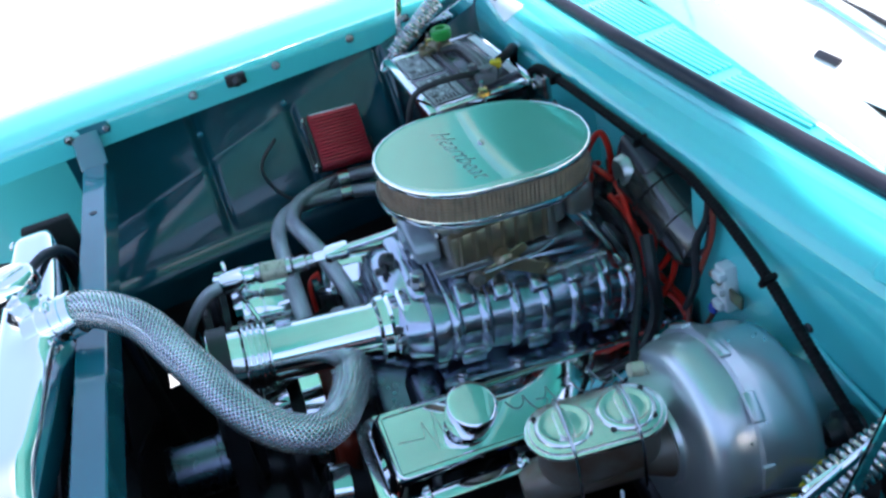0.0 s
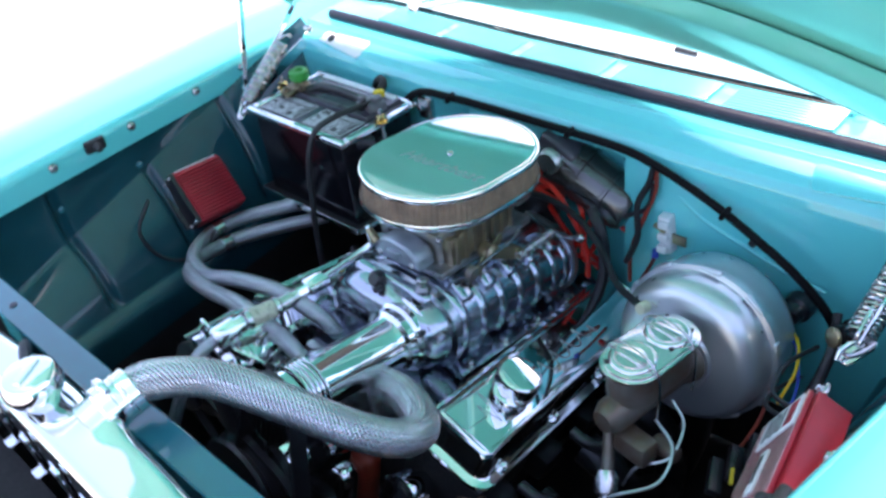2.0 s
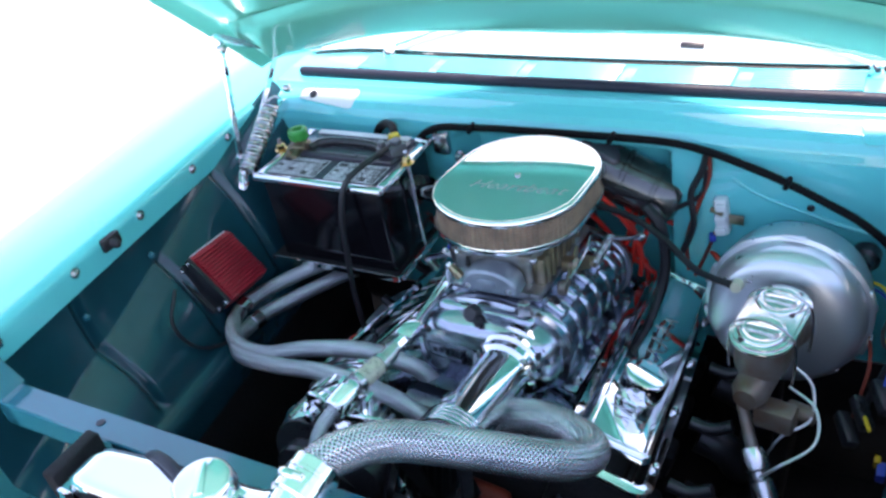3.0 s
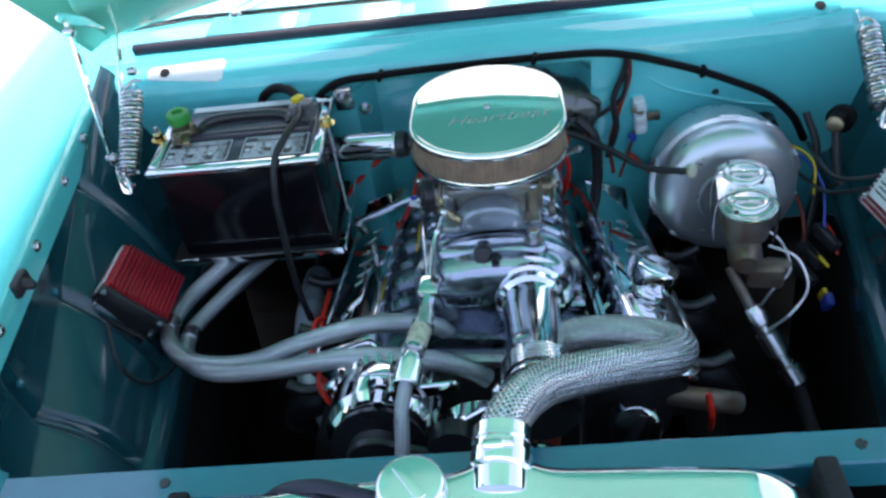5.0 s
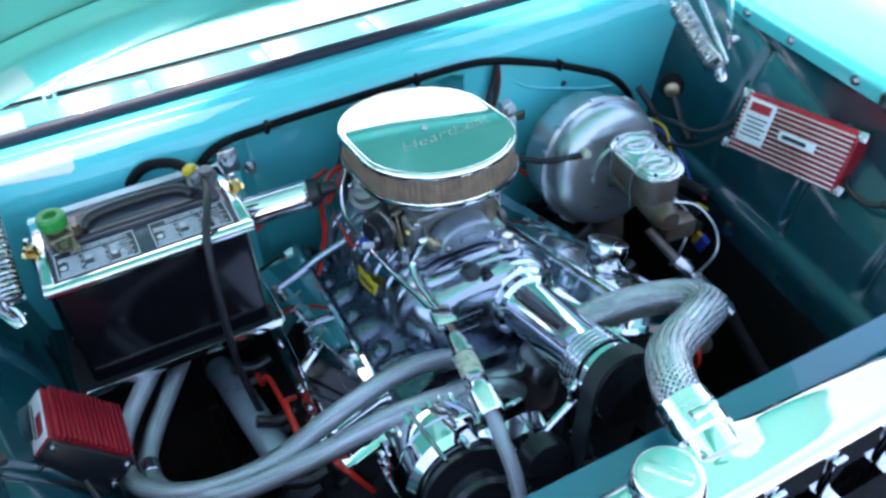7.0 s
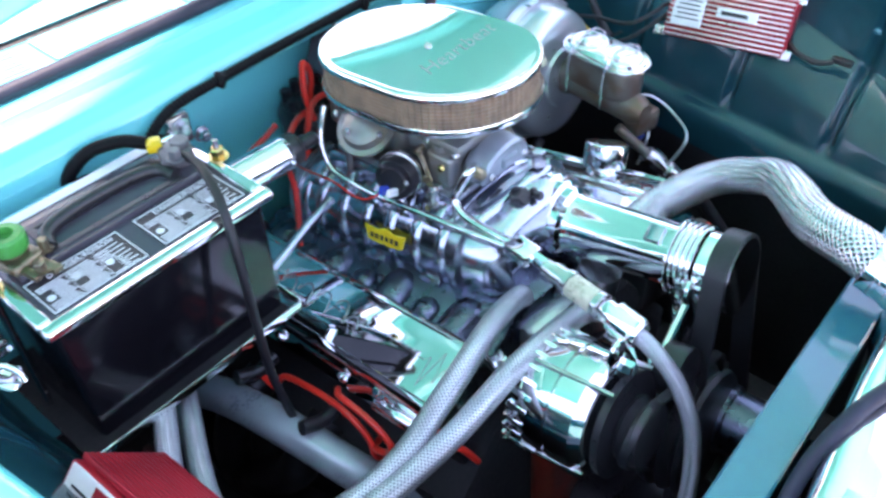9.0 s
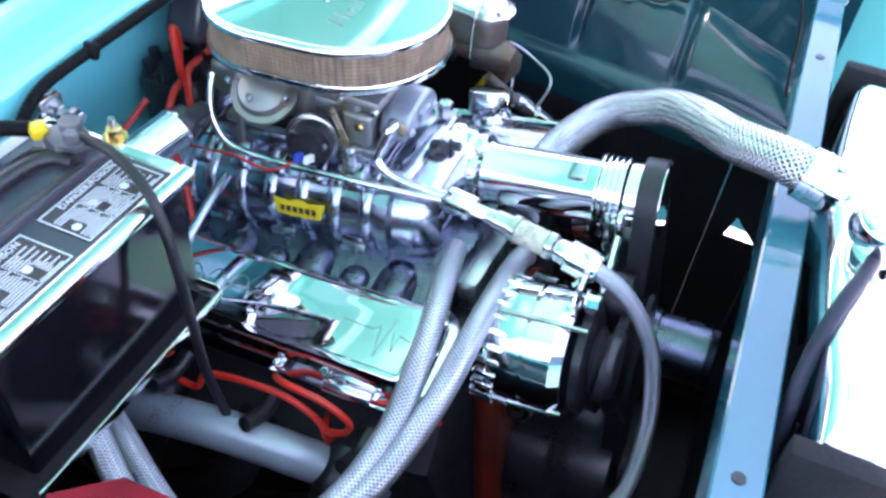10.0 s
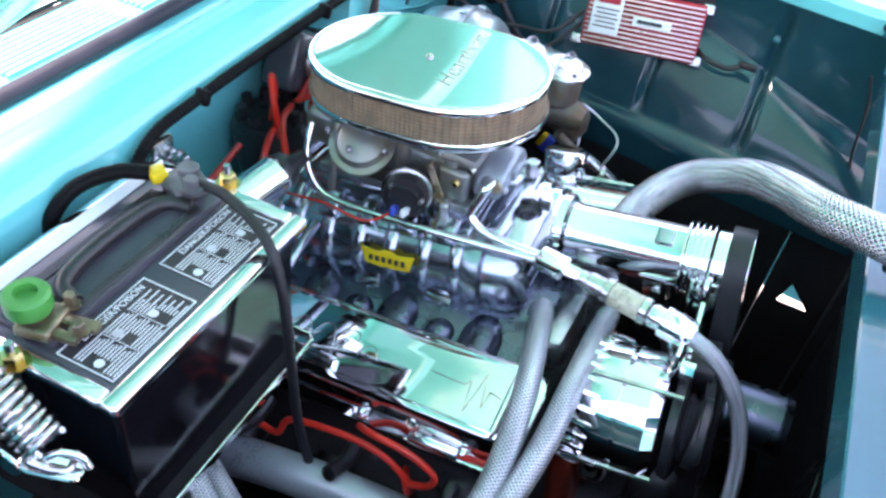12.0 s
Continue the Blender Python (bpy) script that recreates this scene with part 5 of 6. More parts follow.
bmesh.ops.recalc_face_normals(o, faces=o.faces)
absorb(b, o)
lid = air_part("lid", b, CHROME, air, "mirror chrome oval lid", 60)
b = fresh()
oval = stadium(0.197, 0.264, 40)
ring = []
o = bmesh.new()
n = len(oval)
dense = []
for k in range(n):
    p, q = oval[k], oval[(k + 1) % n]
    steps = max(1, int(math.hypot(q[0] - p[0], q[1] - p[1]) / 0.0026))
    dense += [(p[0] + (q[0] - p[0]) * i / steps, p[1] + (q[1] - p[1]) * i / steps) for i in range(steps)]
lo, hi = [], []
for k, (x, y) in enumerate(dense):
    d = Vector((x, y - max(-0.0335, min(0.0335, y)))).normalized()
    e = 0.0022 if k % 2 else 0.0
    lo.append(o.verts.new((x + d.x * e, y + d.y * e, 1.074)))
    hi.append(o.verts.new((x + d.x * e, y + d.y * e, 1.110)))
for k in range(len(dense)):
    j = (k + 1) % len(dense)
    o.faces.new((lo[k], lo[j], hi[j], hi[k]))
o.faces.new(lo[::-1])
o.faces.new(hi)
absorb(b, o)
filt = air_part("filter_element", b, FILTER, air, "tan pleated gauze filter", smooth=False)
b = fresh()
for z in [1.079 + 0.0044 * k for k in range(8)]:
    pts = [Vector((x * 1.024, y * 1.017, z)) for x, y in stadium(0.197, 0.264, 16)]
    tube(b, [*pts, pts[0]], 0.00032, 4, 0)
tagged(air_part("wire_screen", b, MESHWIRE, filt), kind="stuff")
b = fresh()
o = bmesh.new()
levels = [(0.50, 1.058), (0.70, 1.060), (0.9, 1.064), (0.985, 1.0675), (1.014, 1.070), (1.026, 1.0735), (1.028, 1.0765), (1.020, 1.0790), (0.99, 1.0765), (0.9, 1.075)]
loops = [[o.verts.new((x * k, y * (1 - (1 - k) * 0.8), z)) for x, y in stadium(0.206, 0.273, 16)] for k, z in levels]
for a, c in zip(loops[:-1], loops[1:]):
    for k in range(len(a)):
        o.faces.new((a[k], a[(k + 1) % len(a)], c[(k + 1) % len(a)], c[k]))
o.faces.new(loops[0][::-1])
o.faces.new(loops[-1])
bmesh.ops.recalc_face_normals(o, faces=o.faces)
absorb(b, o)
air_part("base_pan", b, CHROME, air, "chrome base pan", 60)
b = fresh()
lathe(b, (0, 0.0, 1.1185), (0, 0.0, 1.1225), [(0, 0.0042), (0.5, 0.0042), (0.8, 0.003), (1, 0.0012)], 12)
air_part("centre_nut", b, STEEL, lid)
lettering("engraved_script", "Heartbeat", 0.033, LID @ Matrix.Translation((0.012, -0.034, 1.1188)) @ Matrix.Rotation(radians(5), 4, "Z"), ETCH, lid, 0.00025, slant=0.45, thin=0.0005)

# ---- fuel line and filter ----
fuel = thing("fuel_line", (-0.09, -0.15, 0.98), "chrome fuel line with clear filter and braided hose", "fuel line")
b = fresh()
tube(b, [(-0.075, 0.105, 1.045), (-0.092, 0.10, 1.005), (-0.099, 0.075, 0.975), (-0.101, 0.02, 0.973), (-0.098, -0.06, 0.979), (-0.092, -0.13, 0.983), (-0.086, -0.19, 0.987)], 0.0042, 10, 6)
part("hard_line", b, CHROME, fuel)
b = fresh()
tube(b, [(-0.054, -0.110, 1.038), (-0.062, -0.108, 1.036), (-0.068, -0.102, 1.020), (-0.074, -0.098, 1.000), (-0.080, -0.120, 0.990), (-0.082, -0.16, 0.989), (-0.082, -0.19, 0.990)], 0.0054, 10, 6)
part("inlet_line", b, CHROME, fuel)
b = fresh()
box(b, (-0.084, -0.200, 0.988), (0.026, 0.034, 0.016), (0, 0, -8), 0.003)
cyl(b, (-0.084, -0.21, 0.988), (-0.087, -0.232, 0.988), 0.008, 0.0075, 6)
part("fuel_block", b, CHROME, fuel)
b = fresh()
lathe(b, (-0.086, -0.225, 0.987), (-0.0905, -0.262, 0.986), [(0, 0.0065), (0.2, 0.0065), (0.22, 0.009), (0.45, 0.009), (0.5, 0.0115), (0.95, 0.0115), (1, 0.010)], 16)
part("union", b, STEEL, fuel)
b = fresh()
lathe(b, (-0.0905, -0.262, 0.986), (-0.101, -0.312, 0.988), [(0, 0.010), (0.02, 0.0145), (0.15, 0.0145), (0.17, 0.0125), (0.83, 0.0125), (0.85, 0.0145), (0.98, 0.0145), (1, 0.010)], 24)
part("filter_cartridge", b, STEEL, fuel)
b = fresh()
lathe(b, (-0.0925, -0.2705, 0.9863), (-0.0993, -0.3035, 0.9877), [(0, 0.0133), (1, 0.0133)], 24)
part("filter_glass", b, LINEN, fuel, "clear filter showing its pale element")
b = fresh()
lathe(b, (-0.101, -0.312, 0.988), (-0.108, -0.360, 0.985), [(0, 0.010), (0.1, 0.0125), (0.3, 0.0125), (0.32, 0.0165), (0.9, 0.0165), (1, 0.014)], 24)
part("hose_end", b, CHROME, fuel, "chrome hose end")
b = fresh()
tube(b, [(-0.106, -0.350, 0.986), (-0.112, -0.385, 0.975), (-0.114, -0.415, 0.945), (-0.123, -0.440, 0.90), (-0.150, -0.458, 0.83), (-0.20, -0.455, 0.76), (-0.25, -0.40, 0.68)], 0.0088, 14, 8)
part("braided_hose", b, BRAIDGREY, fuel, "thin grey braided hose", angle=80)

# ---- alternator ----
alt = thing("alternator", (-0.148, -0.33, 0.82), "chrome alternator bolted beside the engine front", "alternator")
AC0, AC1 = Vector((-0.150, -0.283, 0.888)), Vector((-0.150, -0.372, 0.903))
b = fresh()
lathe(b, AC0, AC1, [(0, 0.03), (0.02, 0.055), (0.1, 0.064), (0.2, 0.067), (0.46, 0.067), (0.47, 0.0635), (0.50, 0.0635), (0.51, 0.0675), (0.80, 0.0675), (0.92, 0.061), (1, 0.045), (1, 0.0)], 48)
part("housing", b, CHROME, alt, "mirror chrome housing", 30)
for k in range(28):
    a = 2 * math.pi * k / 28
    b = fresh()
    c = AC0 + Vector((0.0645 * math.cos(a), -0.006, 0.0645 * math.sin(a)))
    box(b, c, (0.010, 0.024, 0.006), (0, -math.degrees(a), 0), 0.001, 1)
    part("cooling_fin", b, CHROME, alt)
for a in (20, 110, 200, 290):
    b = fresh()
    o = Vector((0.068 * math.cos(radians(a)), 0, 0.068 * math.sin(radians(a))))
    cyl(b, AC0 + o, AC1 + o * 0.97, 0.003, None, 8)
    part("through_bolt", b, STEEL, alt)
b = fresh()
d = (AC1 - AC0).normalized()
lathe(b, AC1, AC1 + d * 0.012, [(0, 0.02), (0.05, 0.056), (0.8, 0.058), (1, 0.03)], 36)
part("fan", b, BLACK, alt, "black cooling fan")
b = fresh()
lathe(b, AC1 + d * 0.012, AC1 + d * 0.038, [(0, 0.02), (0.03, 0.034), (0.2, 0.036), (0.45, 0.028), (0.7, 0.036), (0.95, 0.034), (1, 0.02), (1, 0)], 36)
part("pulley", b, BLACK, alt, "black grooved pulley")
b = fresh()
belt(b, ((AC1.x, AC1.z, 0.033), (-0.015, 0.80, 0.074)), AC1.y - 0.022, 0.010, 0.005)
part("fan_belt", b, RUBBER, alt, "black fan belt")
b = fresh()
c = (AC0 + AC1) / 2
box(b, c + Vector((-0.060, 0.018, -0.030)), (0.004, 0.016, 0.018), (0, -27, 0), 0.0005, 1)
part("sticker", b, WHITE, alt)
b = fresh()
flat_arm(b, AC1 + Vector((0.01, 0.02, 0.062)), (-0.06, -0.33, 0.945), 0.02, 0.006, (0, 1, 0))
flat_arm(b, AC1 + Vector((0.005, 0.02, 0.03)), AC1 + Vector((0.01, 0.02, 0.085)), 0.024, 0.006, (0, 1, 0))
hexbolt(b, AC1 + Vector((0.01, 0.012, 0.068)), AC1 + Vector((0.01, -0.002, 0.07)), 0.008)
part("adjusting_bracket", b, CHROME, alt)

# ---- heater hoses ----
hh = thing("heater_hose", (-0.3, -0.22, 0.86), "grey braided heater hose looping across the bay", "hose", "heater hoses")
b = fresh()
tube(b, [(-0.068, -0.196, 0.895), (-0.090, -0.204, 0.925), (-0.16, -0.219, 0.950), (-0.25, -0.235, 0.943), (-0.334, -0.238, 0.914), (-0.414, -0.218, 0.897), (-0.468, -0.172, 0.884), (-0.487, -0.122, 0.880), (-0.472, -0.065, 0.881), (-0.420, 0.022, 0.880), (-0.352, 0.14, 0.865)], 0.0125, 16, 9)
part("hose_body", b, BRAIDGREY, hh, angle=80)
hh2 = thing("heater_hose", (-0.3, -0.26, 0.86), "grey braided heater hose running beside its twin", "hose", "heater hoses")
b = fresh()
tube(b, [(-0.02, -0.268, 0.885), (-0.05, -0.272, 0.915), (-0.10, -0.271, 0.934), (-0.187, -0.270, 0.944), (-0.285, -0.266, 0.928), (-0.376, -0.246, 0.905), (-0.432, -0.204, 0.884), (-0.460, -0.150, 0.864), (-0.455, -0.090, 0.857), (-0.392, 0.028, 0.853), (-0.330, 0.14, 0.84)], 0.0125, 16, 9)
part("hose_body", b, BRAIDGREY, hh2, angle=80)
for h_, p, q in ((hh, (-0.487, -0.131, 0.880), (-0.486, -0.110, 0.880)), (hh2, (-0.4615, -0.138, 0.862), (-0.461, -0.116, 0.8595))):
    b = fresh()
    cyl(b, p, q, 0.0145, None, 20, 0.001)
    part("clip", b, STEEL, h_)

# ---- battery ----
bat = thing("battery", (-0.37, 0.095, 0.855), "black car battery in a chrome frame with warning labels", "battery")
BX0, BX1, BY0, BY1, BZ = -0.492, -0.248, 0.014, 0.178, 1.062
b = fresh()
box(b, ((BX0 + BX1) / 2, (BY0 + BY1) / 2, 0.976), (BX1 - BX0 - 0.004, BY1 - BY0 - 0.004, 0.160), (0, 0, 0), 0.006, 3)
part("case", b, CASE, bat, "glossy black case")
b = fresh()
box(b, ((BX0 + BX1) / 2, (BY0 + BY1) / 2, 1.056), (BX1 - BX0 - 0.014, BY1 - BY0 - 0.012, 0.016), (0, 0, 0), 0.005, 3)
box(b, ((BX0 + BX1) / 2, 0.128, 1.066), (BX1 - BX0 - 0.03, 0.085, 0.012), (0, 0, 0), 0.004, 2)
top = part("top_cover", b, SATIN, bat, "dark grey top cover")
# chrome frame
b = fresh()
for p, s_ in ((((BX0 + BX1) / 2, BY0, 1.060), (BX1 - BX0 + 0.016, 0.016, 0.012)), (((BX0 + BX1) / 2, BY1, 1.060), (BX1 - BX0 + 0.016, 0.016, 0.012)),
              ((BX0, (BY0 + BY1) / 2, 1.060), (0.016, BY1 - BY0 - 0.015, 0.0115)), ((BX1, (BY0 + BY1) / 2, 1.060), (0.016, BY1 - BY0 - 0.015, 0.0115))):
    box(b, p, s_, (0, 0, 0), 0.004, 3)
part("hold_down_frame", b, CHROME, bat, "chrome hold-down frame")
b = fresh()
box(b, ((BX0 + BX1) / 2 - 0.01, (BY0 + BY1) / 2, 0.8935), (BX1 - BX0 + 0.022, BY1 - BY0 + 0.022, 0.006), (0, 0, 0), 0.002)
tray = part("tray", b, GRIME, bat, "black battery tray")
b = fresh()
box(b, ((BX0 + BX1) / 2, BY0 - 0.013, 0.8965), (BX1 - BX0 + 0.022, 0.003, 0.012), (0, 0, 0), 0.0012)
part("tray_lip", b, CHROME, tray)
b = fresh()
box(b, (BX1 + 0.0135, (BY0 + BY1) / 2, 0.8965), (0.003, BY1 - BY0 + 0.018, 0.0115), (0, 0, 0), 0.0012)
part("tray_lip", b, CHROME, tray)
for x in (BX1 + 0.009, BX0 - 0.009):
    b = fresh()
    cyl(b, (x, 0.097, 0.90), (x, 0.097, 1.088), 0.0035, None, 10)
    rod_ = part("hold_down_rod", b, STEEL, bat)
    b = fresh()
    hexbolt(b, (x, 0.097, 1.066), (x, 0.097, 1.078), 0.008)
    part("rod_nut", b, BRASS, rod_, "brass nut")
# labels
for xc in (-0.430, -0.312):
    b = fresh()
    box(b, (xc, 0.052, 1.0645), (0.100, 0.052, 0.0012), (0, 0, 0), 0.0004, 1)
    lab = part("warning_label", b, INK, top, "dark label with pale warning text")
    b = fresh()
    for p, s_ in (((xc, 0.0785, 1.0654), (0.098, 0.0012, 0.0006)), ((xc, 0.0255, 1.0654), (0.098, 0.0012, 0.0006)), ((xc - 0.0485, 0.052, 1.0654), (0.0012, 0.052, 0.0006)), ((xc + 0.0485, 0.052, 1.0654), (0.0012, 0.052, 0.0006))):
        box(b, p, s_, (0, 0, 0), 0)
    for c in range(3):
        x0 = xc - 0.0455 + 0.0305 * c
        for r in range(13):
            y = 0.0280 + 0.00305 * r
            skip = 0.011 if (r + 3 * c) % 13 in (7, 8, 9) or (c != 1 and r in (4, 5, 6)) else 0.0
            wd = 0.0285 - skip - 0.0014 * ((r * 5 + c * 3) % 4)
            if (r * 3 + c) % 6 == 5:
                box(b, (x0 + skip + wd * 0.26, y, 1.0654), (wd * 0.48, 0.0011, 0.0006), (0, 0, 0), 0)
            else:
                box(b, (x0 + skip + wd / 2, y, 1.0654), (wd, 0.0011, 0.0006), (0, 0, 0), 0)
        if c:
            box(b, (x0 - 0.0012, 0.047, 1.0654), (0.0005, 0.038, 0.0006), (0, 0, 0), 0)
        yc = 0.0455 if c != 1 else 0.0545
        lathe(b, (x0 + 0.0052, yc, 1.0651), (x0 + 0.0052, yc, 1.0657), [(0, 0.0042), (1, 0.0042)], 14)
    tagged(part("print", b, LABELINK, lab, smooth=False), kind="stuff")
    lettering("lettering", "DANGER/POISON", 0.0088, Matrix.Translation((xc + 0.006, 0.0725, 1.0653)), LABELINK, lab)
b = fresh()
box(b, (-0.365, 0.163, 1.0725), (0.19, 0.014, 0.0012), (0, 0, 0), 0.0003, 1)
part("white_sticker", b, WHITE, top)
# folding handle in its recess
b = fresh()
tube(b, [(-0.437, 0.098, 1.073), (-0.430, 0.116, 1.075), (-0.41, 0.124, 1.077), (-0.365, 0.126, 1.078), (-0.32, 0.124, 1.077), (-0.30, 0.116, 1.075), (-0.293, 0.098, 1.073)], 0.0075, 12, 6)
part("handle", b, BLACK, bat, "black folding carry handle", 70)
b = fresh()
for p, s_ in (((-0.365, 0.093, 1.0722), (0.150, 0.008, 0.003)), ((-0.365, 0.140, 1.0722), (0.150, 0.010, 0.003)), ((-0.436, 0.1165, 1.0722), (0.010, 0.040, 0.0028)), ((-0.294, 0.1165, 1.0722), (0.010, 0.040, 0.0028))):
    box(b, p, s_, (0, 0, 0), 0.001, 1)
part("handle_recess", b, BLACK, top)
# terminals
b = fresh()
lathe(b, (-0.466, 0.112, 1.084), (-0.466, 0.112, 1.103), [(0, 0.012), (0.05, 0.0165), (0.2, 0.018), (0.85, 0.018), (1, 0.0155), (1, 0.009), (0.7, 0.008)], 24)
part("terminal_cover", b, GREEN, bat, "green plastic terminal ring")
b = fresh()
box(b, (-0.464, 0.104, 1.0745), (0.036, 0.030, 0.011), (0, 0, 14), 0.004, 3)
box(b, (-0.452, 0.078, 1.0735), (0.011, 0.030, 0.007), (0, 0, 14), 0.002, 2)
box(b, (-0.468, 0.080, 1.0735), (0.009, 0.026, 0.007), (0, 0, 8), 0.002, 2)
hexbolt(b, (-0.460, 0.072, 1.076), (-0.460, 0.072, 1.086), 0.0055)
hexbolt(b, (-0.442, 0.096, 1.076), (-0.442, 0.096, 1.089), 0.005)
cyl(b, (-0.466, 0.112, 1.07), (-0.466, 0.112, 1.094), 0.0125, 0.012, 20, 0.001)
part("cable_clamp", b, LEAD, bat, "brownish lead cable clamp")
b = fresh()
box(b, (-0.275, 0.118, 1.080), (0.036, 0.034, 0.018), (0, 0, -25), 0.005)
cyl(b, (-0.268, 0.118, 1.07), (-0.268, 0.118, 1.096), 0.011, 0.010, 20, 0.001)
hexbolt(b, (-0.285, 0.102, 1.088), (-0.285, 0.102, 1.10), 0.007)
part("negative_clamp", b, LEADGREY, bat, "dull grey lead cable clamp")
b = fresh()
box(b, (-0.285, 0.140, 1.088), (0.016, 0.018, 0.012), (0, 0, -30), 0.003)
part("yellow_tie", b, YELLOW, bat, "yellow crimp sleeve")

cab = thing("battery_cable", (-0.3, 0.05, 0.9), "black battery cable draped over the battery", "cable")
b = fresh()
tube(b, [(-0.275, 0.110, 1.086), (-0.278, 0.075, 1.090), (-0.290, 0.035, 1.086), (-0.303, 0.004, 1.070), (-0.311, -0.014, 1.02), (-0.314, -0.022, 0.95), (-0.315, -0.030, 0.87), (-0.305, -0.04, 0.78)], 0.0052, 12, 7)
part("cable_body", b, RUBBER, cab, angle=80)
cab = thing("ground_cable", (-0.3, 0.17, 0.95), "black cable loop behind the battery", "cable")
b = fresh()
tube(b, [(-0.288, 0.146, 1.089), (-0.305, 0.170, 1.090), (-0.335, 0.190, 1.083), (-0.36, 0.199, 1.06), (-0.36, 0.20, 1.03), (-0.34, 0.197, 1.0)], 0.0075, 12, 7)
part("cable_body", b, LOOM, cab, angle=80)

# ---- ignition boxes ----
def finned_box(name, origin, u, v, thick, lu, lv, label, fins_along_u=True, bright=False):
    """A finned electronics box. origin: a corner of its face; u and v: the face's edges."""
    u, v = Vector(u).normalized(), Vector(v).normalized()
    v = (v - u * v.dot(u)).normalized()
    n = u.cross(v)
    m = Matrix(((u.x, v.x, n.x, origin[0]), (u.y, v.y, n.y, origin[1]), (u.z, v.z, n.z, origin[2]), (0, 0, 0, 1)))
    t = thing(name, tuple(m @ Vector((lu / 2, lv / 2, -thick))), label, "ignition box", "ignition boxes")

    def put(bm, c, s, bev):
        o = bmesh.new()
        bmesh.ops.create_cube(o, size=1)
        bmesh.ops.scale(o, vec=s, verts=o.verts)
        if bev:
            bmesh.ops.bevel(o, geom=o.edges[:], offset=bev, segments=2, profile=0.5, affect="EDGES")
        absorb(bm, o, m @ Matrix.Translation(c))
    bm = fresh()
    put(bm, (lu / 2, lv / 2, -thick / 2 - 0.002), (lu, lv, thick - 0.004), 0.003)
    part("housing", bm, REDBOX, t, "red anodised housing")
    k = 0
    step = 0.0074 if bright else 0.0062
    w = lv if fins_along_u else lu
    while (k + 0.5) * step < w - 0.004:
        c = 0.004 + k * step
        bm = fresh()
        if fins_along_u:
            put(bm, (lu / 2, c, 0.0), (lu - 0.004, 0.0044, 0.006), 0.0012)
        else:
            put(bm, (c, lv / 2, 0.0), (0.0044, lv - 0.004, 0.006), 0.0012)
        fin = part("fin", bm, REDBOX, t)
        if bright:
            bm = fresh()
            put(bm, (lu / 2, c, 0.0032), (lu - 0.006, 0.0030, 0.0012), 0.0004)
            part("fin_edge", bm, FINEDGE, fin)
        k += 1
    return t, m, put


RB_BL, RB_BR, RB_TL = Vector((0.509, -0.046, 0.946)), Vector((0.538, -0.234, 0.953)), Vector((0.550, -0.042, 1.028))
RBT, RBM, rput = finned_box("ignition_box", RB_BL, RB_BR - RB_BL, RB_TL - RB_BL, 0.045, 0.188, 0.093, "red finned ignition box with white label, on the inner fender", bright=True)
bm = fresh()
rput(bm, (0.034, 0.052, 0.005), (0.048, 0.066, 0.0024), 0.0006)
lab = part("label_plate", bm, WHITE, RBT, "white printed label")
bm = fresh()
rput(bm, (0.034, 0.074, 0.0065), (0.036, 0.014, 0.001), 0)
part("label_block", bm, REDBOX, lab)
for k in range(5):
    bm = fresh()
    rput(bm, (0.034, 0.058 - 0.007 * k, 0.0065), (0.038 - 0.006 * (k % 2), 0.0022, 0.001), 0)
    part("print_bar", bm, INK, lab)
bm = fresh()
rput(bm, (0.108, 0.048, 0.005), (0.062, 0.014, 0.0024), 0.0005)
lab = part("name_strip", bm, WHITE, RBT)
bm = fresh()
rput(bm, (0.104, 0.048, 0.0065), (0.040, 0.006, 0.001), 0)
part("print_bar", bm, INK, lab)
for cx, cy in ((-0.006, 0.005), (-0.006, 0.088), (0.189, 0.005), (0.189, 0.088)):
    bm = fresh()
    rput(bm, (cx, cy, -0.010), (0.018, 0.016, 0.006), 0.002)
    c = RBM @ Vector((cx, cy, -0.007))
    hexbolt(bm, c, c + (RBM.to_3x3() @ Vector((0, 0, 0.006))), 0.004)
    part("mounting_ear", bm, STEEL, RBT)
for a, c in (((-0.004, 0.05, -0.02), [(0.495, 0.0, 0.955), (0.485, 0.06, 0.95), (0.495, 0.13, 0.93)]), ((-0.004, 0.03, -0.02), [(0.49, 0.0, 0.93), (0.48, 0.05, 0.91), (0.485, 0.12, 0.88)])):
    bm = fresh()
    p = RBM @ Vector(a)
    tube(bm, [p, *c], 0.003, 8, 6)
    part("lead", bm, RUBBER, RBT)
bm = fresh()
p = RBM @ Vector((0.183, 0.03, -0.025))
tube(bm, [p, p + Vector((-0.020, -0.025, -0.006)), p + Vector((-0.022, -0.06, -0.010)), p + Vector((-0.012, -0.085, -0.002))], 0.004, 8, 6)
q = p + Vector((-0.012, -0.09, -0.002))
box(bm, q, (0.012, 0.03, 0.009), (0, 0, 0), 0.003)
part("lead", bm, RUBBER, RBT)

RA_TL, RA_TR, RA_BL = Vector((-0.534, -0.148, 0.997)), Vector((-0.535, -0.053, 0.990)), Vector((-0.467, -0.153, 0.924))
RAT, RAM, aput = finned_box("ignition_box", RA_BL, RA_TR - RA_TL, RA_TL - RA_BL, 0.042, 0.095, 0.100, "small red finned control box bolted to the inner fender")
bm = fresh()
aput(bm, (0.048, 0.1005, -0.022), (0.085, 0.002, 0.034), 0.0005)
lab = part("label_plate", bm, WHITE, RAT, "pale printed label")
bm = fresh()
aput(bm, (0.035, 0.1018, -0.013), (0.035, 0.001, 0.010), 0)
part("label_block", bm, REDBOX, lab)
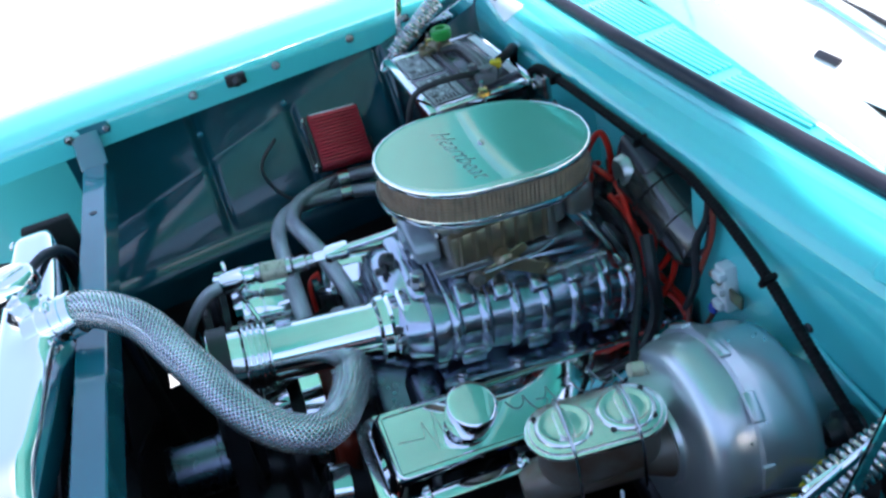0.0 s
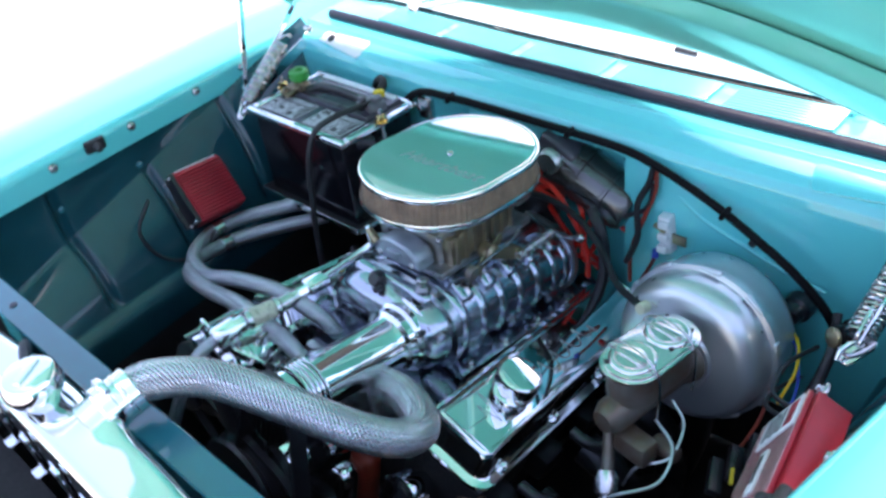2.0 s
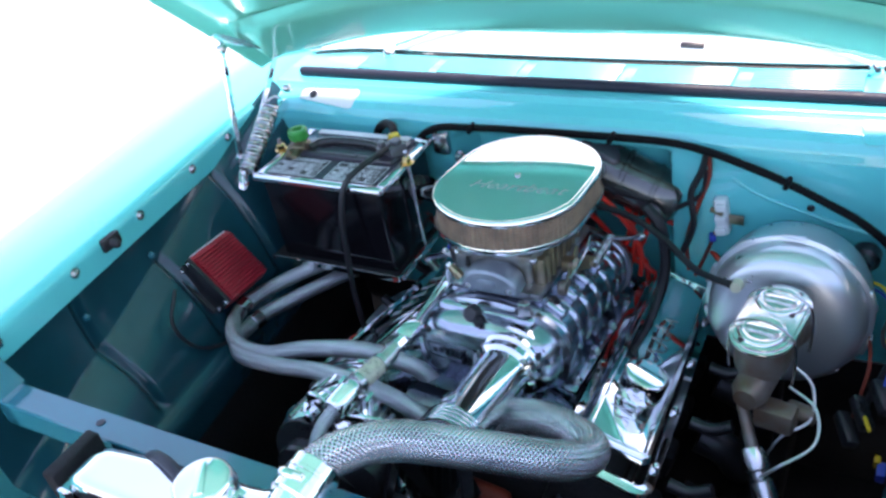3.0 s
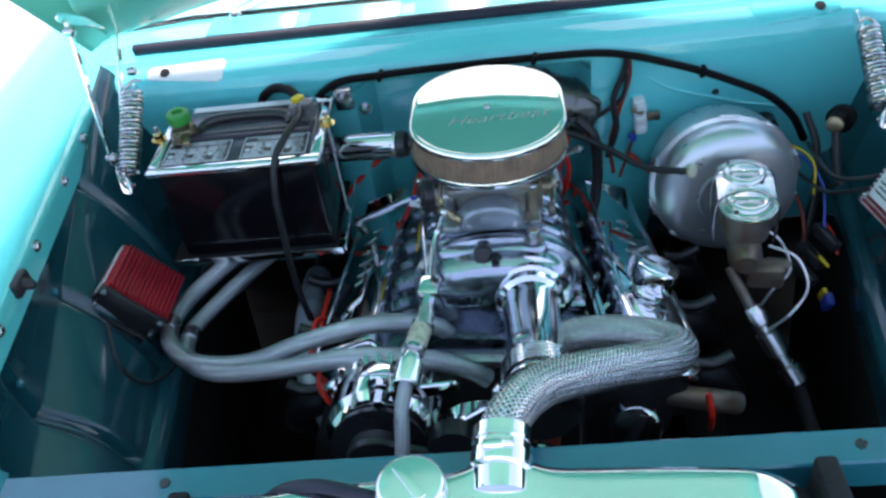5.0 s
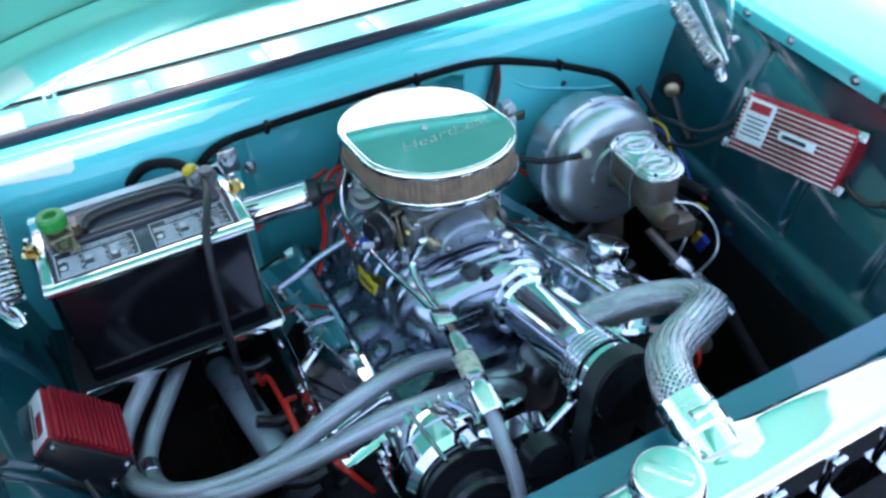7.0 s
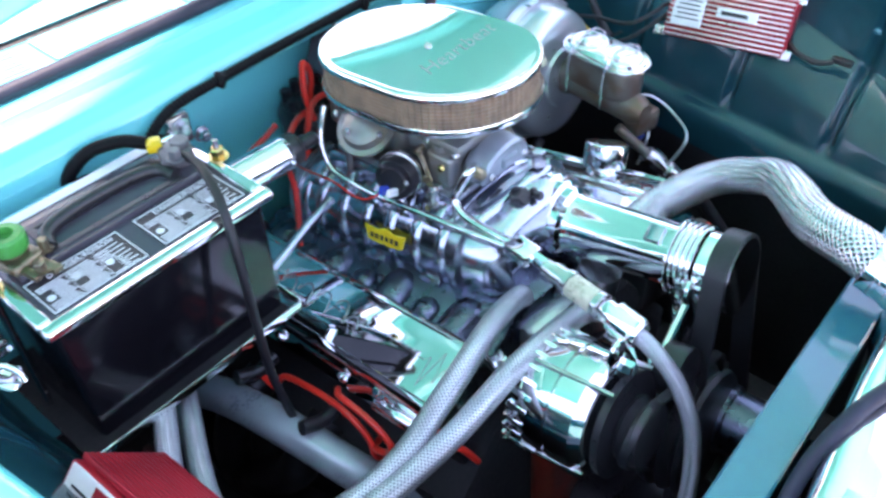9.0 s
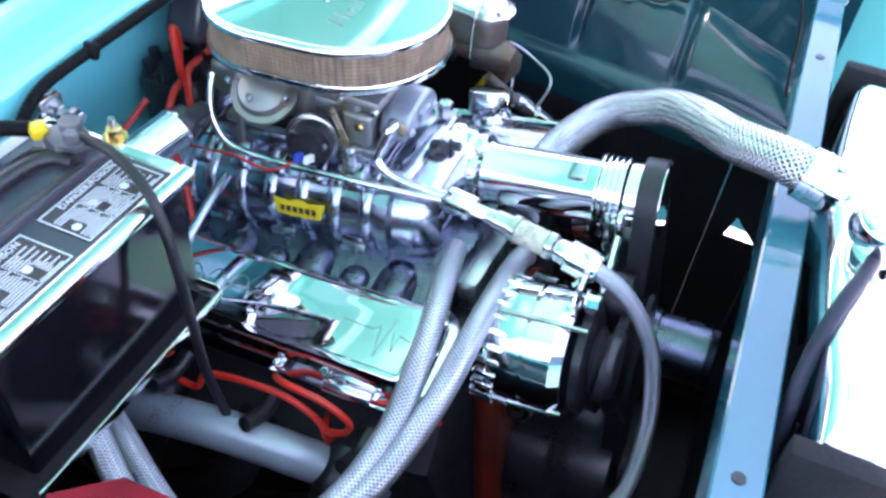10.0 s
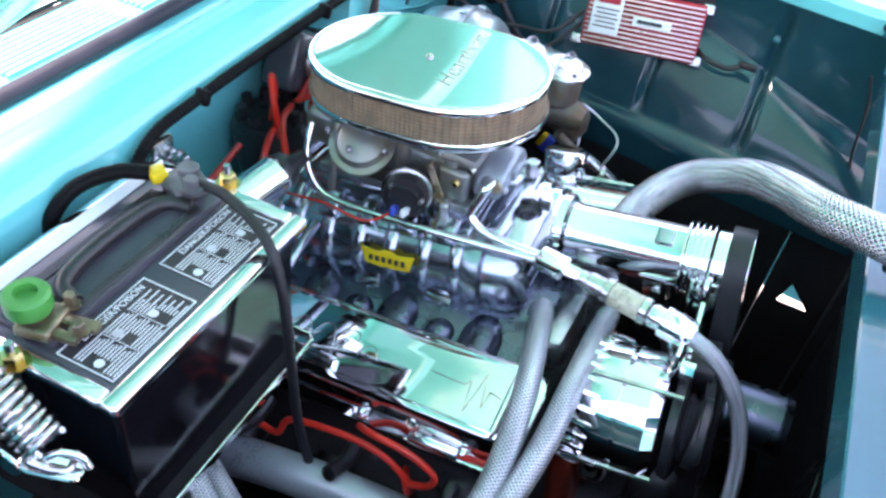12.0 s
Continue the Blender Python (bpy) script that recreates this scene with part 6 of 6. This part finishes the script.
for k in range(3):
    bm = fresh()
    aput(bm, (0.05, 0.1018, -0.022 - 0.005 * k), (0.06 - 0.012 * k, 0.001, 0.002), 0)
    part("print_bar", bm, INK, lab)
bm = fresh()
aput(bm, (-0.004, 0.05, -0.022), (0.008, 0.099, 0.040), 0.001)
plate = part("end_plate", bm, BLACK, RAT, "black end plate")
for cy, cz in ((0.006, -0.008), (0.094, -0.008), (0.094, -0.036), (0.006, -0.036)):
    bm = fresh()
    c = RAM @ Vector((-0.008, cy, cz))
    hexbolt(bm, c, c - (RAM.to_3x3() @ Vector((0.004, 0, 0))), 0.0035)
    part("screw", bm, STEEL, plate)
bm = fresh()
aput(bm, (0.047, 0.05, -0.047), (0.125, 0.085, 0.008), 0.002)
aput(bm, (0.047, 0.085, -0.062), (0.03, 0.02, 0.03), 0.002)
part("mounting_bracket", bm, BLACK, RAT)
bm = fresh()
p = RAM @ Vector((0.02, -0.02, -0.02))
tube(bm, [p, p + Vector((0.0, -0.05, -0.03)), p + Vector((-0.02, -0.10, -0.01)), p + Vector((-0.03, -0.12, 0.05)), p + Vector((-0.045, -0.08, 0.09))], 0.003, 8, 7)
part("lead", bm, RUBBER, RAT)

# ---- brake booster and master cylinder ----
boo = thing("brake_booster", (0.352, 0.16, 0.78), "grey zinc-plated brake vacuum booster on the firewall", "brake booster")
b = fresh()
B0, B1 = Vector((0.361, 0.205, 0.884)), Vector((0.355, 0.030, 0.910))
lathe(b, B0, B1, [(0, 0.0560), (0.25, 0.0560), (0.26, 0.0860), (0.275, 0.0960), (0.30, 0.1015), (0.36, 0.1045), (0.6, 0.1066), (0.61, 0.1115), (0.7, 0.1119), (0.71, 0.1055), (0.78, 0.1045), (0.85, 0.1020), (0.90, 0.0975), (0.935, 0.0890), (0.952, 0.0760), (0.962, 0.0580), (0.970, 0.0470), (1, 0.0450), (1, 0.0000)], 64)
part("shell", b, ZINC, boo, "dull grey plated shell", 40)
for k in range(10):
    a = 2 * math.pi * k / 10 + 0.3
    m, ln = axes(B0, B1)
    o = bmesh.new()
    bmesh.ops.create_cube(o, size=1)
    bmesh.ops.scale(o, vec=(0.005, 0.030, 0.014), verts=o.verts)
    bmesh.ops.bevel(o, geom=o.edges[:], offset=0.002, segments=2, profile=0.5, affect="EDGES")
    b = fresh()
    absorb(b, o, m @ Matrix.Rotation(a, 4, "Z") @ Matrix.Translation((0.1118, 0, ln * 0.69)))
    part("crimp_tab", b, ZINC, boo)
b = fresh()
lathe(b, (0.298, 0.062, 0.955), (0.296, 0.034, 0.962), [(0, 0.010), (0.4, 0.010), (0.45, 0.0085), (1, 0.0075)], 18)
part("check_valve", b, PALE, boo, "ivory check valve")
b = fresh()
tube(b, [(0.010, 0.150, 0.985), (0.06, 0.150, 0.99), (0.125, 0.139, 0.983), (0.18, 0.115, 0.965), (0.235, 0.075, 0.950), (0.296, 0.040, 0.960)], 0.0052, 12, 7)
part("vacuum_hose", b, RUBBER, boo, "black vacuum hose", angle=80)

mas = thing("master_cylinder", (0.352, -0.04, 0.90), "iron brake master cylinder with oval plated cover", "master cylinder")
MM = Matrix.Translation((0.354, -0.036, 0.005)) @ pose(0, 0, 0, 0, 0, -9)
b = fresh()
prism(b, stadium(0.066, 0.128, 10), 0.05, MM @ Matrix.Translation((0, 0, 0.918)), 0.008, 3)
lathe(b, MM @ Vector((0, 0.08, 0.905)), MM @ Vector((0, -0.085, 0.905)), [(0, 0.035), (0.1, 0.03), (0.2, 0.024), (0.9, 0.023), (1, 0.015)], 24)
part("body", b, IRON, mas, "dark rusty cast iron body")
b = fresh()
prism(b, stadium(0.078, 0.145, 14), 0.005, MM @ Matrix.Translation((0, 0, 0.9685)), 0.002, 2)
prism(b, stadium(0.070, 0.136, 14), 0.004, MM @ Matrix.Translation((0, 0, 0.973)), 0.0018, 2)
for y in (-0.032, 0.032):
    lathe(b, MM @ Vector((0, y, 0.976)), MM @ Vector((0, y, 0.984)), [(0, 0.030), (0.25, 0.0292), (0.5, 0.0275), (0.62, 0.025), (0.55, 0.0225), (0.42, 0.0205), (0.5, 0.016), (0.62, 0.008), (0.65, 0)], 32)
    prism(b, stadium(0.016, 0.040, 8), 0.004, MM @ Matrix.Translation((0, y, 0.9795)) @ pose(0, 0, 0, 0, 0, 90), 0.0015, 2)
cover = part("cover", b, COVERPLATE, mas, "bright plated oval cover")
for y in (-0.032, 0.034):
    b = fresh()
    tube(b, [MM @ Vector((-0.040, y, 0.905)), MM @ Vector((-0.042, y, 0.94)), MM @ Vector((-0.038, y, 0.975)), MM @ Vector((-0.015, y, 0.992)), MM @ Vector((0.015, y, 0.992)), MM @ Vector((0.038, y, 0.975)), MM @ Vector((0.042, y, 0.94)), MM @ Vector((0.040, y, 0.905))], 0.0018, 8, 6)
    part("bail_wire", b, STEEL, mas)
for x, y in ((0.018, -0.012), (-0.02, 0.055), (0.018, 0.055), (-0.018, -0.058), (0.022, 0.012)):
    b = fresh()
    lathe(b, MM @ Vector((x, y, 0.976)), MM @ Vector((x, y, 0.979)), [(0, 0.0032), (1, 0.003)], 10)
    part("cover_rivet", b, BLACK, cover)
for pts in ([(0.385, -0.07, 0.90), (0.42, -0.09, 0.89), (0.425, -0.13, 0.87), (0.39, -0.17, 0.86), (0.36, -0.15, 0.80)],
            [(0.385, -0.03, 0.90), (0.41, -0.045, 0.885), (0.415, -0.085, 0.865), (0.385, -0.11, 0.85), (0.365, -0.11, 0.80)]):
    b = fresh()
    tube(b, pts, 0.0021, 8, 7)
    part("brake_line", b, ZINC, mas, "bent steel brake line")
b = fresh()
box(b, (0.375, -0.10, 0.875), (0.05, 0.03, 0.035), (0, 0, -9), 0.006)
cyl(b, (0.385, -0.07, 0.86), (0.42, -0.075, 0.86), 0.014, 0.012, 16, 0.002)
part("proportioning_valve", b, IRON, mas)

# ---- steering shaft ----
ste = thing("steering_shaft", (0.40, -0.1, 0.6), "steel steering shaft with universal joint, low in the bay", "steering shaft")
b = fresh()
cyl(b, (0.330, -0.085, 0.878), (0.355, -0.130, 0.833), 0.008, None, 16)
part("upper_shaft", b, IRON, ste)
b = fresh()
lathe(b, (0.352, -0.127, 0.836), (0.405, -0.207, 0.758), [(0, 0.013), (0.1, 0.017), (0.22, 0.017), (0.25, 0.012), (0.32, 0.012), (0.35, 0.0165), (0.6, 0.0165), (0.63, 0.012), (0.75, 0.012), (0.78, 0.019), (0.97, 0.019), (1, 0.014)], 18)
part("joint", b, STEEL, ste, "ribbed bright steel joint")
b = fresh()
cyl(b, (0.405, -0.207, 0.758), (0.45, -0.30, 0.62), 0.010, None, 16)
part("lower_shaft", b, GRIME, ste)

for s in (-1, 1):
    b = fresh()
    tube(b, [(s * 0.255, 0.2005, 1.035), (s * 0.295, 0.2015, 1.008), (s * 0.368, 0.2035, 0.982), (s * 0.41, 0.2045, 0.968), (s * 0.47, 0.206, 0.955)], 0.0035, 8, 6)
    part("pressed_rib", b, PAINT, car, angle=80)

# ---- wiper motor ----
wip = thing("wiper_motor", (0.1, 0.2, 0.97), "grey metal wiper motor on the firewall", "wiper motor")
b = fresh()
W0, W1 = Vector((0.040, 0.208, 1.030)), Vector((0.181, 0.217, 0.966))
lathe(b, W0, W1, [(0, 0.030), (0.03, 0.044), (0.28, 0.044), (0.29, 0.047), (0.33, 0.047), (0.34, 0.0435), (0.62, 0.0435), (0.63, 0.0455), (0.66, 0.0455), (0.67, 0.043), (0.86, 0.042), (0.92, 0.037), (0.955, 0.024), (0.96, 0.014), (1, 0.012)], 40)
part("motor_can", b, BRONZE, wip, "dull grey motor can")
b = fresh()
box(b, (0.045, 0.205, 1.035), (0.07, 0.05, 0.075), (0, 25, 0), 0.01, 3)
part("gear_case", b, SATIN, wip)
b = fresh()
cyl(b, (0.050, 0.165, 1.04), (0.050, 0.180, 1.04), 0.02, 0.022, 20, 0.003)
part("cover_disc", b, CAST, wip)

# ---- ignition coil ----
coi = thing("ignition_coil", (-0.18, 0.12, 0.98), "chrome cylindrical ignition coil beside the battery", "ignition coil")
b = fresh()
lathe(b, (-0.250, 0.130, 1.0), (-0.139, 0.108, 1.011), [(0, 0.018), (0.02, 0.022), (0.93, 0.022), (0.96, 0.023), (1, 0.021)], 36)
part("can", b, CHROME, coi, "chrome coil can")
b = fresh()
lathe(b, (-0.139, 0.108, 1.011), (-0.098, 0.100, 1.015), [(0, 0.021), (0.1, 0.0215), (0.35, 0.019), (0.45, 0.010), (0.95, 0.009), (1, 0.006)], 24)
part("coil_tower", b, BLACK, coi)
b = fresh()
box(b, (-0.225, 0.19, 1.055), (0.03, 0.014, 0.04), (0, 0, 0), 0.004)
hexbolt(b, (-0.195, 0.195, 1.03), (-0.195, 0.182, 1.03), 0.007)
hexbolt(b, (-0.225, 0.183, 1.06), (-0.225, 0.172, 1.06), 0.007)
part("mounting_bracket", b, STEEL, coi)

# ---- terminal block on the firewall ----
ter = thing("resistor_block", (0.244, 0.2, 0.94), "white ceramic resistor with tan terminals on the firewall", "resistor")
b = fresh()
box(b, (0.244, 0.192, 0.972), (0.020, 0.02, 0.062), (0, -6, 0), 0.004)
for k in range(3):
    box(b, (0.244, 0.181, 0.950 + 0.021 * k), (0.017, 0.012, 0.012), (0, -6, 0), 0.003)
part("ceramic_body", b, WHITE, ter)
b = fresh()
box(b, (0.263, 0.189, 0.968), (0.026, 0.004, 0.016), (0, 0, 0), 0.001)
box(b, (0.238, 0.180, 0.985), (0.02, 0.004, 0.008), (0, 20, 0), 0.001)
part("terminal_tab", b, GOLD, ter)
b = fresh()
box(b, (0.232, 0.182, 0.936), (0.010, 0.012, 0.012), (0, 0, 20), 0.002)
part("blue_connector", b, BLUE, ter)

# ---- wiring ----
har = thing("wiring_harness", (0.1, 0.2, 1.0), "black corrugated wiring loom along the firewall top", "wiring harness")
b = fresh()
tube(b, [(-0.33, 0.192, 1.0), (-0.285, 0.186, 1.045), (-0.235, 0.188, 1.082), (-0.16, 0.187, 1.090), (-0.079, 0.186, 1.093), (0.08, 0.186, 1.094), (0.17, 0.186, 1.092), (0.225, 0.184, 1.083), (0.28, 0.182, 1.066), (0.332, 0.178, 1.048), (0.385, 0.172, 1.026), (0.436, 0.168, 1.0), (0.48, 0.175, 0.955), (0.51, 0.185, 0.90)], 0.0060, 12, 9, 0.0006, 0.005)
part("loom", b, LOOM, har, angle=80)
for p in ((0.335, 0.176, 1.048), (0.08, 0.183, 1.094), (-0.16, 0.184, 1.091)):
    b = fresh()
    box(b, p, (0.008, 0.018, 0.017), (0, 25, 0), 0.003)
    part("loom_clip", b, LOOM, har)
for pts, mt, r in (([(0.222, 0.184, 1.082), (0.215, 0.185, 1.05), (0.20, 0.18, 1.01), (0.205, 0.175, 0.96), (0.19, 0.17, 0.91)], RUBBER, 0.005),
                   ([(0.225, 0.186, 1.08), (0.225, 0.186, 1.04), (0.21, 0.183, 0.99), (0.195, 0.175, 0.93), (0.20, 0.165, 0.88)], ORANGE, 0.0035),
                   ([(0.236, 0.184, 0.945), (0.225, 0.178, 0.91), (0.21, 0.165, 0.87)], ORANGE, 0.003),
                   ([(0.15, 0.19, 0.96), (0.185, 0.185, 0.985), (0.215, 0.185, 1.01), (0.222, 0.186, 1.05)], RUBBER, 0.004),
                   ([(0.14, 0.15, 1.0), (0.165, 0.14, 0.97), (0.17, 0.14, 0.90), (0.16, 0.12, 0.83)], RUBBER, 0.009),
                   ([(0.455, 0.155, 0.915), (0.475, 0.12, 0.93), (0.49, 0.08, 0.925), (0.485, 0.05, 0.89)], YELLOW, 0.002),
                   ([(0.455, 0.15, 0.91), (0.48, 0.11, 0.92), (0.50, 0.06, 0.90), (0.49, 0.0, 0.86)], BLUE, 0.002),
                   ([(0.45, 0.15, 0.90), (0.46, 0.1, 0.89), (0.47, 0.04, 0.86), (0.46, -0.02, 0.82)], ORANGE, 0.0025),
                   ([(0.50, 0.17, 0.96), (0.51, 0.13, 0.92), (0.50, 0.08, 0.86), (0.47, 0.02, 0.80)], RUBBER, 0.006)):
    b = fresh()
    tube(b, pts, r, 8, 7)
    part("wire", b, mt, har)
b = fresh()
lathe(b, (0.540, 0.130, 0.972), (0.520, 0.105, 0.978), [(0, 0.021), (0.4, 0.021), (0.45, 0.016), (1, 0.014), (1, 0)], 24)
part("fender_grommet", b, LOOM, har, "round black grommet")
b = fresh()
lathe(b, (0.524, 0.110, 0.9765), (0.516, 0.100, 0.979), [(0, 0.0125), (0.9, 0.0125), (1, 0.010), (1, 0)], 20)
part("grommet_core", b, GOLD, har, "ochre grommet core")
b = fresh()
tube(b, [(0.522, 0.10, 0.965), (0.521, 0.085, 0.945), (0.520, 0.07, 0.925), (0.520, 0.05, 0.905)], 0.0065, 10, 6)
part("grommet_cable", b, RUBBER, har, angle=80)
for pts, mt in (([(0.507, 0.06, 0.80), (0.508, 0.05, 0.83), (0.507, 0.03, 0.842), (0.507, 0.0, 0.845), (0.509, -0.02, 0.825)], REDWIRE),
                ([(0.516, 0.10, 0.862), (0.510, 0.075, 0.885), (0.509, 0.05, 0.905), (0.511, 0.025, 0.925)], RUBBER)):
    b = fresh()
    tube(b, pts, 0.0026, 8, 7)
    part("wire", b, mt, har)
b = fresh()
box(b, (0.503, -0.034, 0.742), (0.012, 0.020, 0.034), (25, 0, 0), 0.002)
plug = part("connector", b, BLUE, har, "blue plug shell")
b = fresh()
box(b, (0.497, -0.026, 0.752), (0.008, 0.010, 0.030), (25, 0, 0), 0.002)
part("plug_insert", b, YELLOW, plug, "yellow insert")
b = fresh()
lathe(b, (0.365, 0.2065, 0.993), (0.365, 0.2015, 0.993), [(0, 0.0055), (0.7, 0.0055), (1, 0.004), (1, 0)], 14)
part("firewall_plug", b, BLACK, har)
b = fresh()
tube(b, [(0.515, -0.478, 1.03), (0.505, -0.492, 0.99), (0.500, -0.50, 0.93), (0.500, -0.509, 0.889), (0.500, -0.53, 0.862), (0.502, -0.56, 0.878), (0.505, -0.60, 0.89)], 0.0022, 8, 7)
part("loose_wire", b, RUBBER, har)
b = fresh()
lathe(b, (0.445, 0.20, 0.93), (0.442, 0.165, 0.928), [(0, 0.02), (0.5, 0.02), (0.6, 0.015), (1, 0.012)], 20)
part("grommet", b, BLACK, har)
b = fresh()
for p in ((0.47, -0.02, 0.83), (0.49, -0.01, 0.855), (0.455, -0.04, 0.815)):
    box(b, p, (0.018, 0.05, 0.016), (10, 20, 25), 0.003)
part("connector", b, BLACK, har)
b = fresh()
box(b, (0.478, -0.045, 0.838), (0.005, 0.024, 0.005), (10, 20, 25), 0.002)
part("connector_yellow", b, YELLOW, har)

# ---- overflow hose over the radiator and low pipes ----
ov = thing("overflow_hose", (-0.15, -0.57, 0.9), "grey rubber overflow hose from the radiator neck", "hose")
b = fresh()
tube(b, [(-0.090, -0.580, 1.090), (-0.125, -0.570, 1.094), (-0.165, -0.556, 1.088), (-0.21, -0.545, 1.06), (-0.25, -0.545, 1.0), (-0.27, -0.545, 0.88), (-0.27, -0.545, 0.76)], 0.0065, 12, 8)
part("hose_body", b, GASKET, ov, angle=80)
low = thing("lower_pipe", (-0.3, -0.1, 0.6), "grey metal pipe running low beside the engine", "pipe")
b = fresh()
tube(b, [(-0.33, 0.13, 0.73), (-0.323, 0.055, 0.758), (-0.314, -0.045, 0.770), (-0.300, -0.13, 0.757), (-0.27, -0.18, 0.715), (-0.245, -0.19, 0.66)], 0.023, 18, 8)
part("pipe_body", b, PIPEGREY, low, angle=80)
rod = thing("dipstick_tube", (-0.15, 0.08, 0.9), "thin chrome tube beside the supercharger", "tube")
b = fresh()
tube(b, [(-0.220, 0.074, 0.894), (-0.185, 0.074, 0.907), (-0.150, 0.076, 0.920), (-0.106, 0.078, 0.932)], 0.0062, 12, 6)
part("tube_body", b, POLISHED, rod)
b = fresh()
cyl(b, (-0.222, 0.073, 0.896), (-0.214, 0.080, 0.868), 0.0095, 0.0085, 14, 0.001)
part("tube_end", b, STEEL, rod)
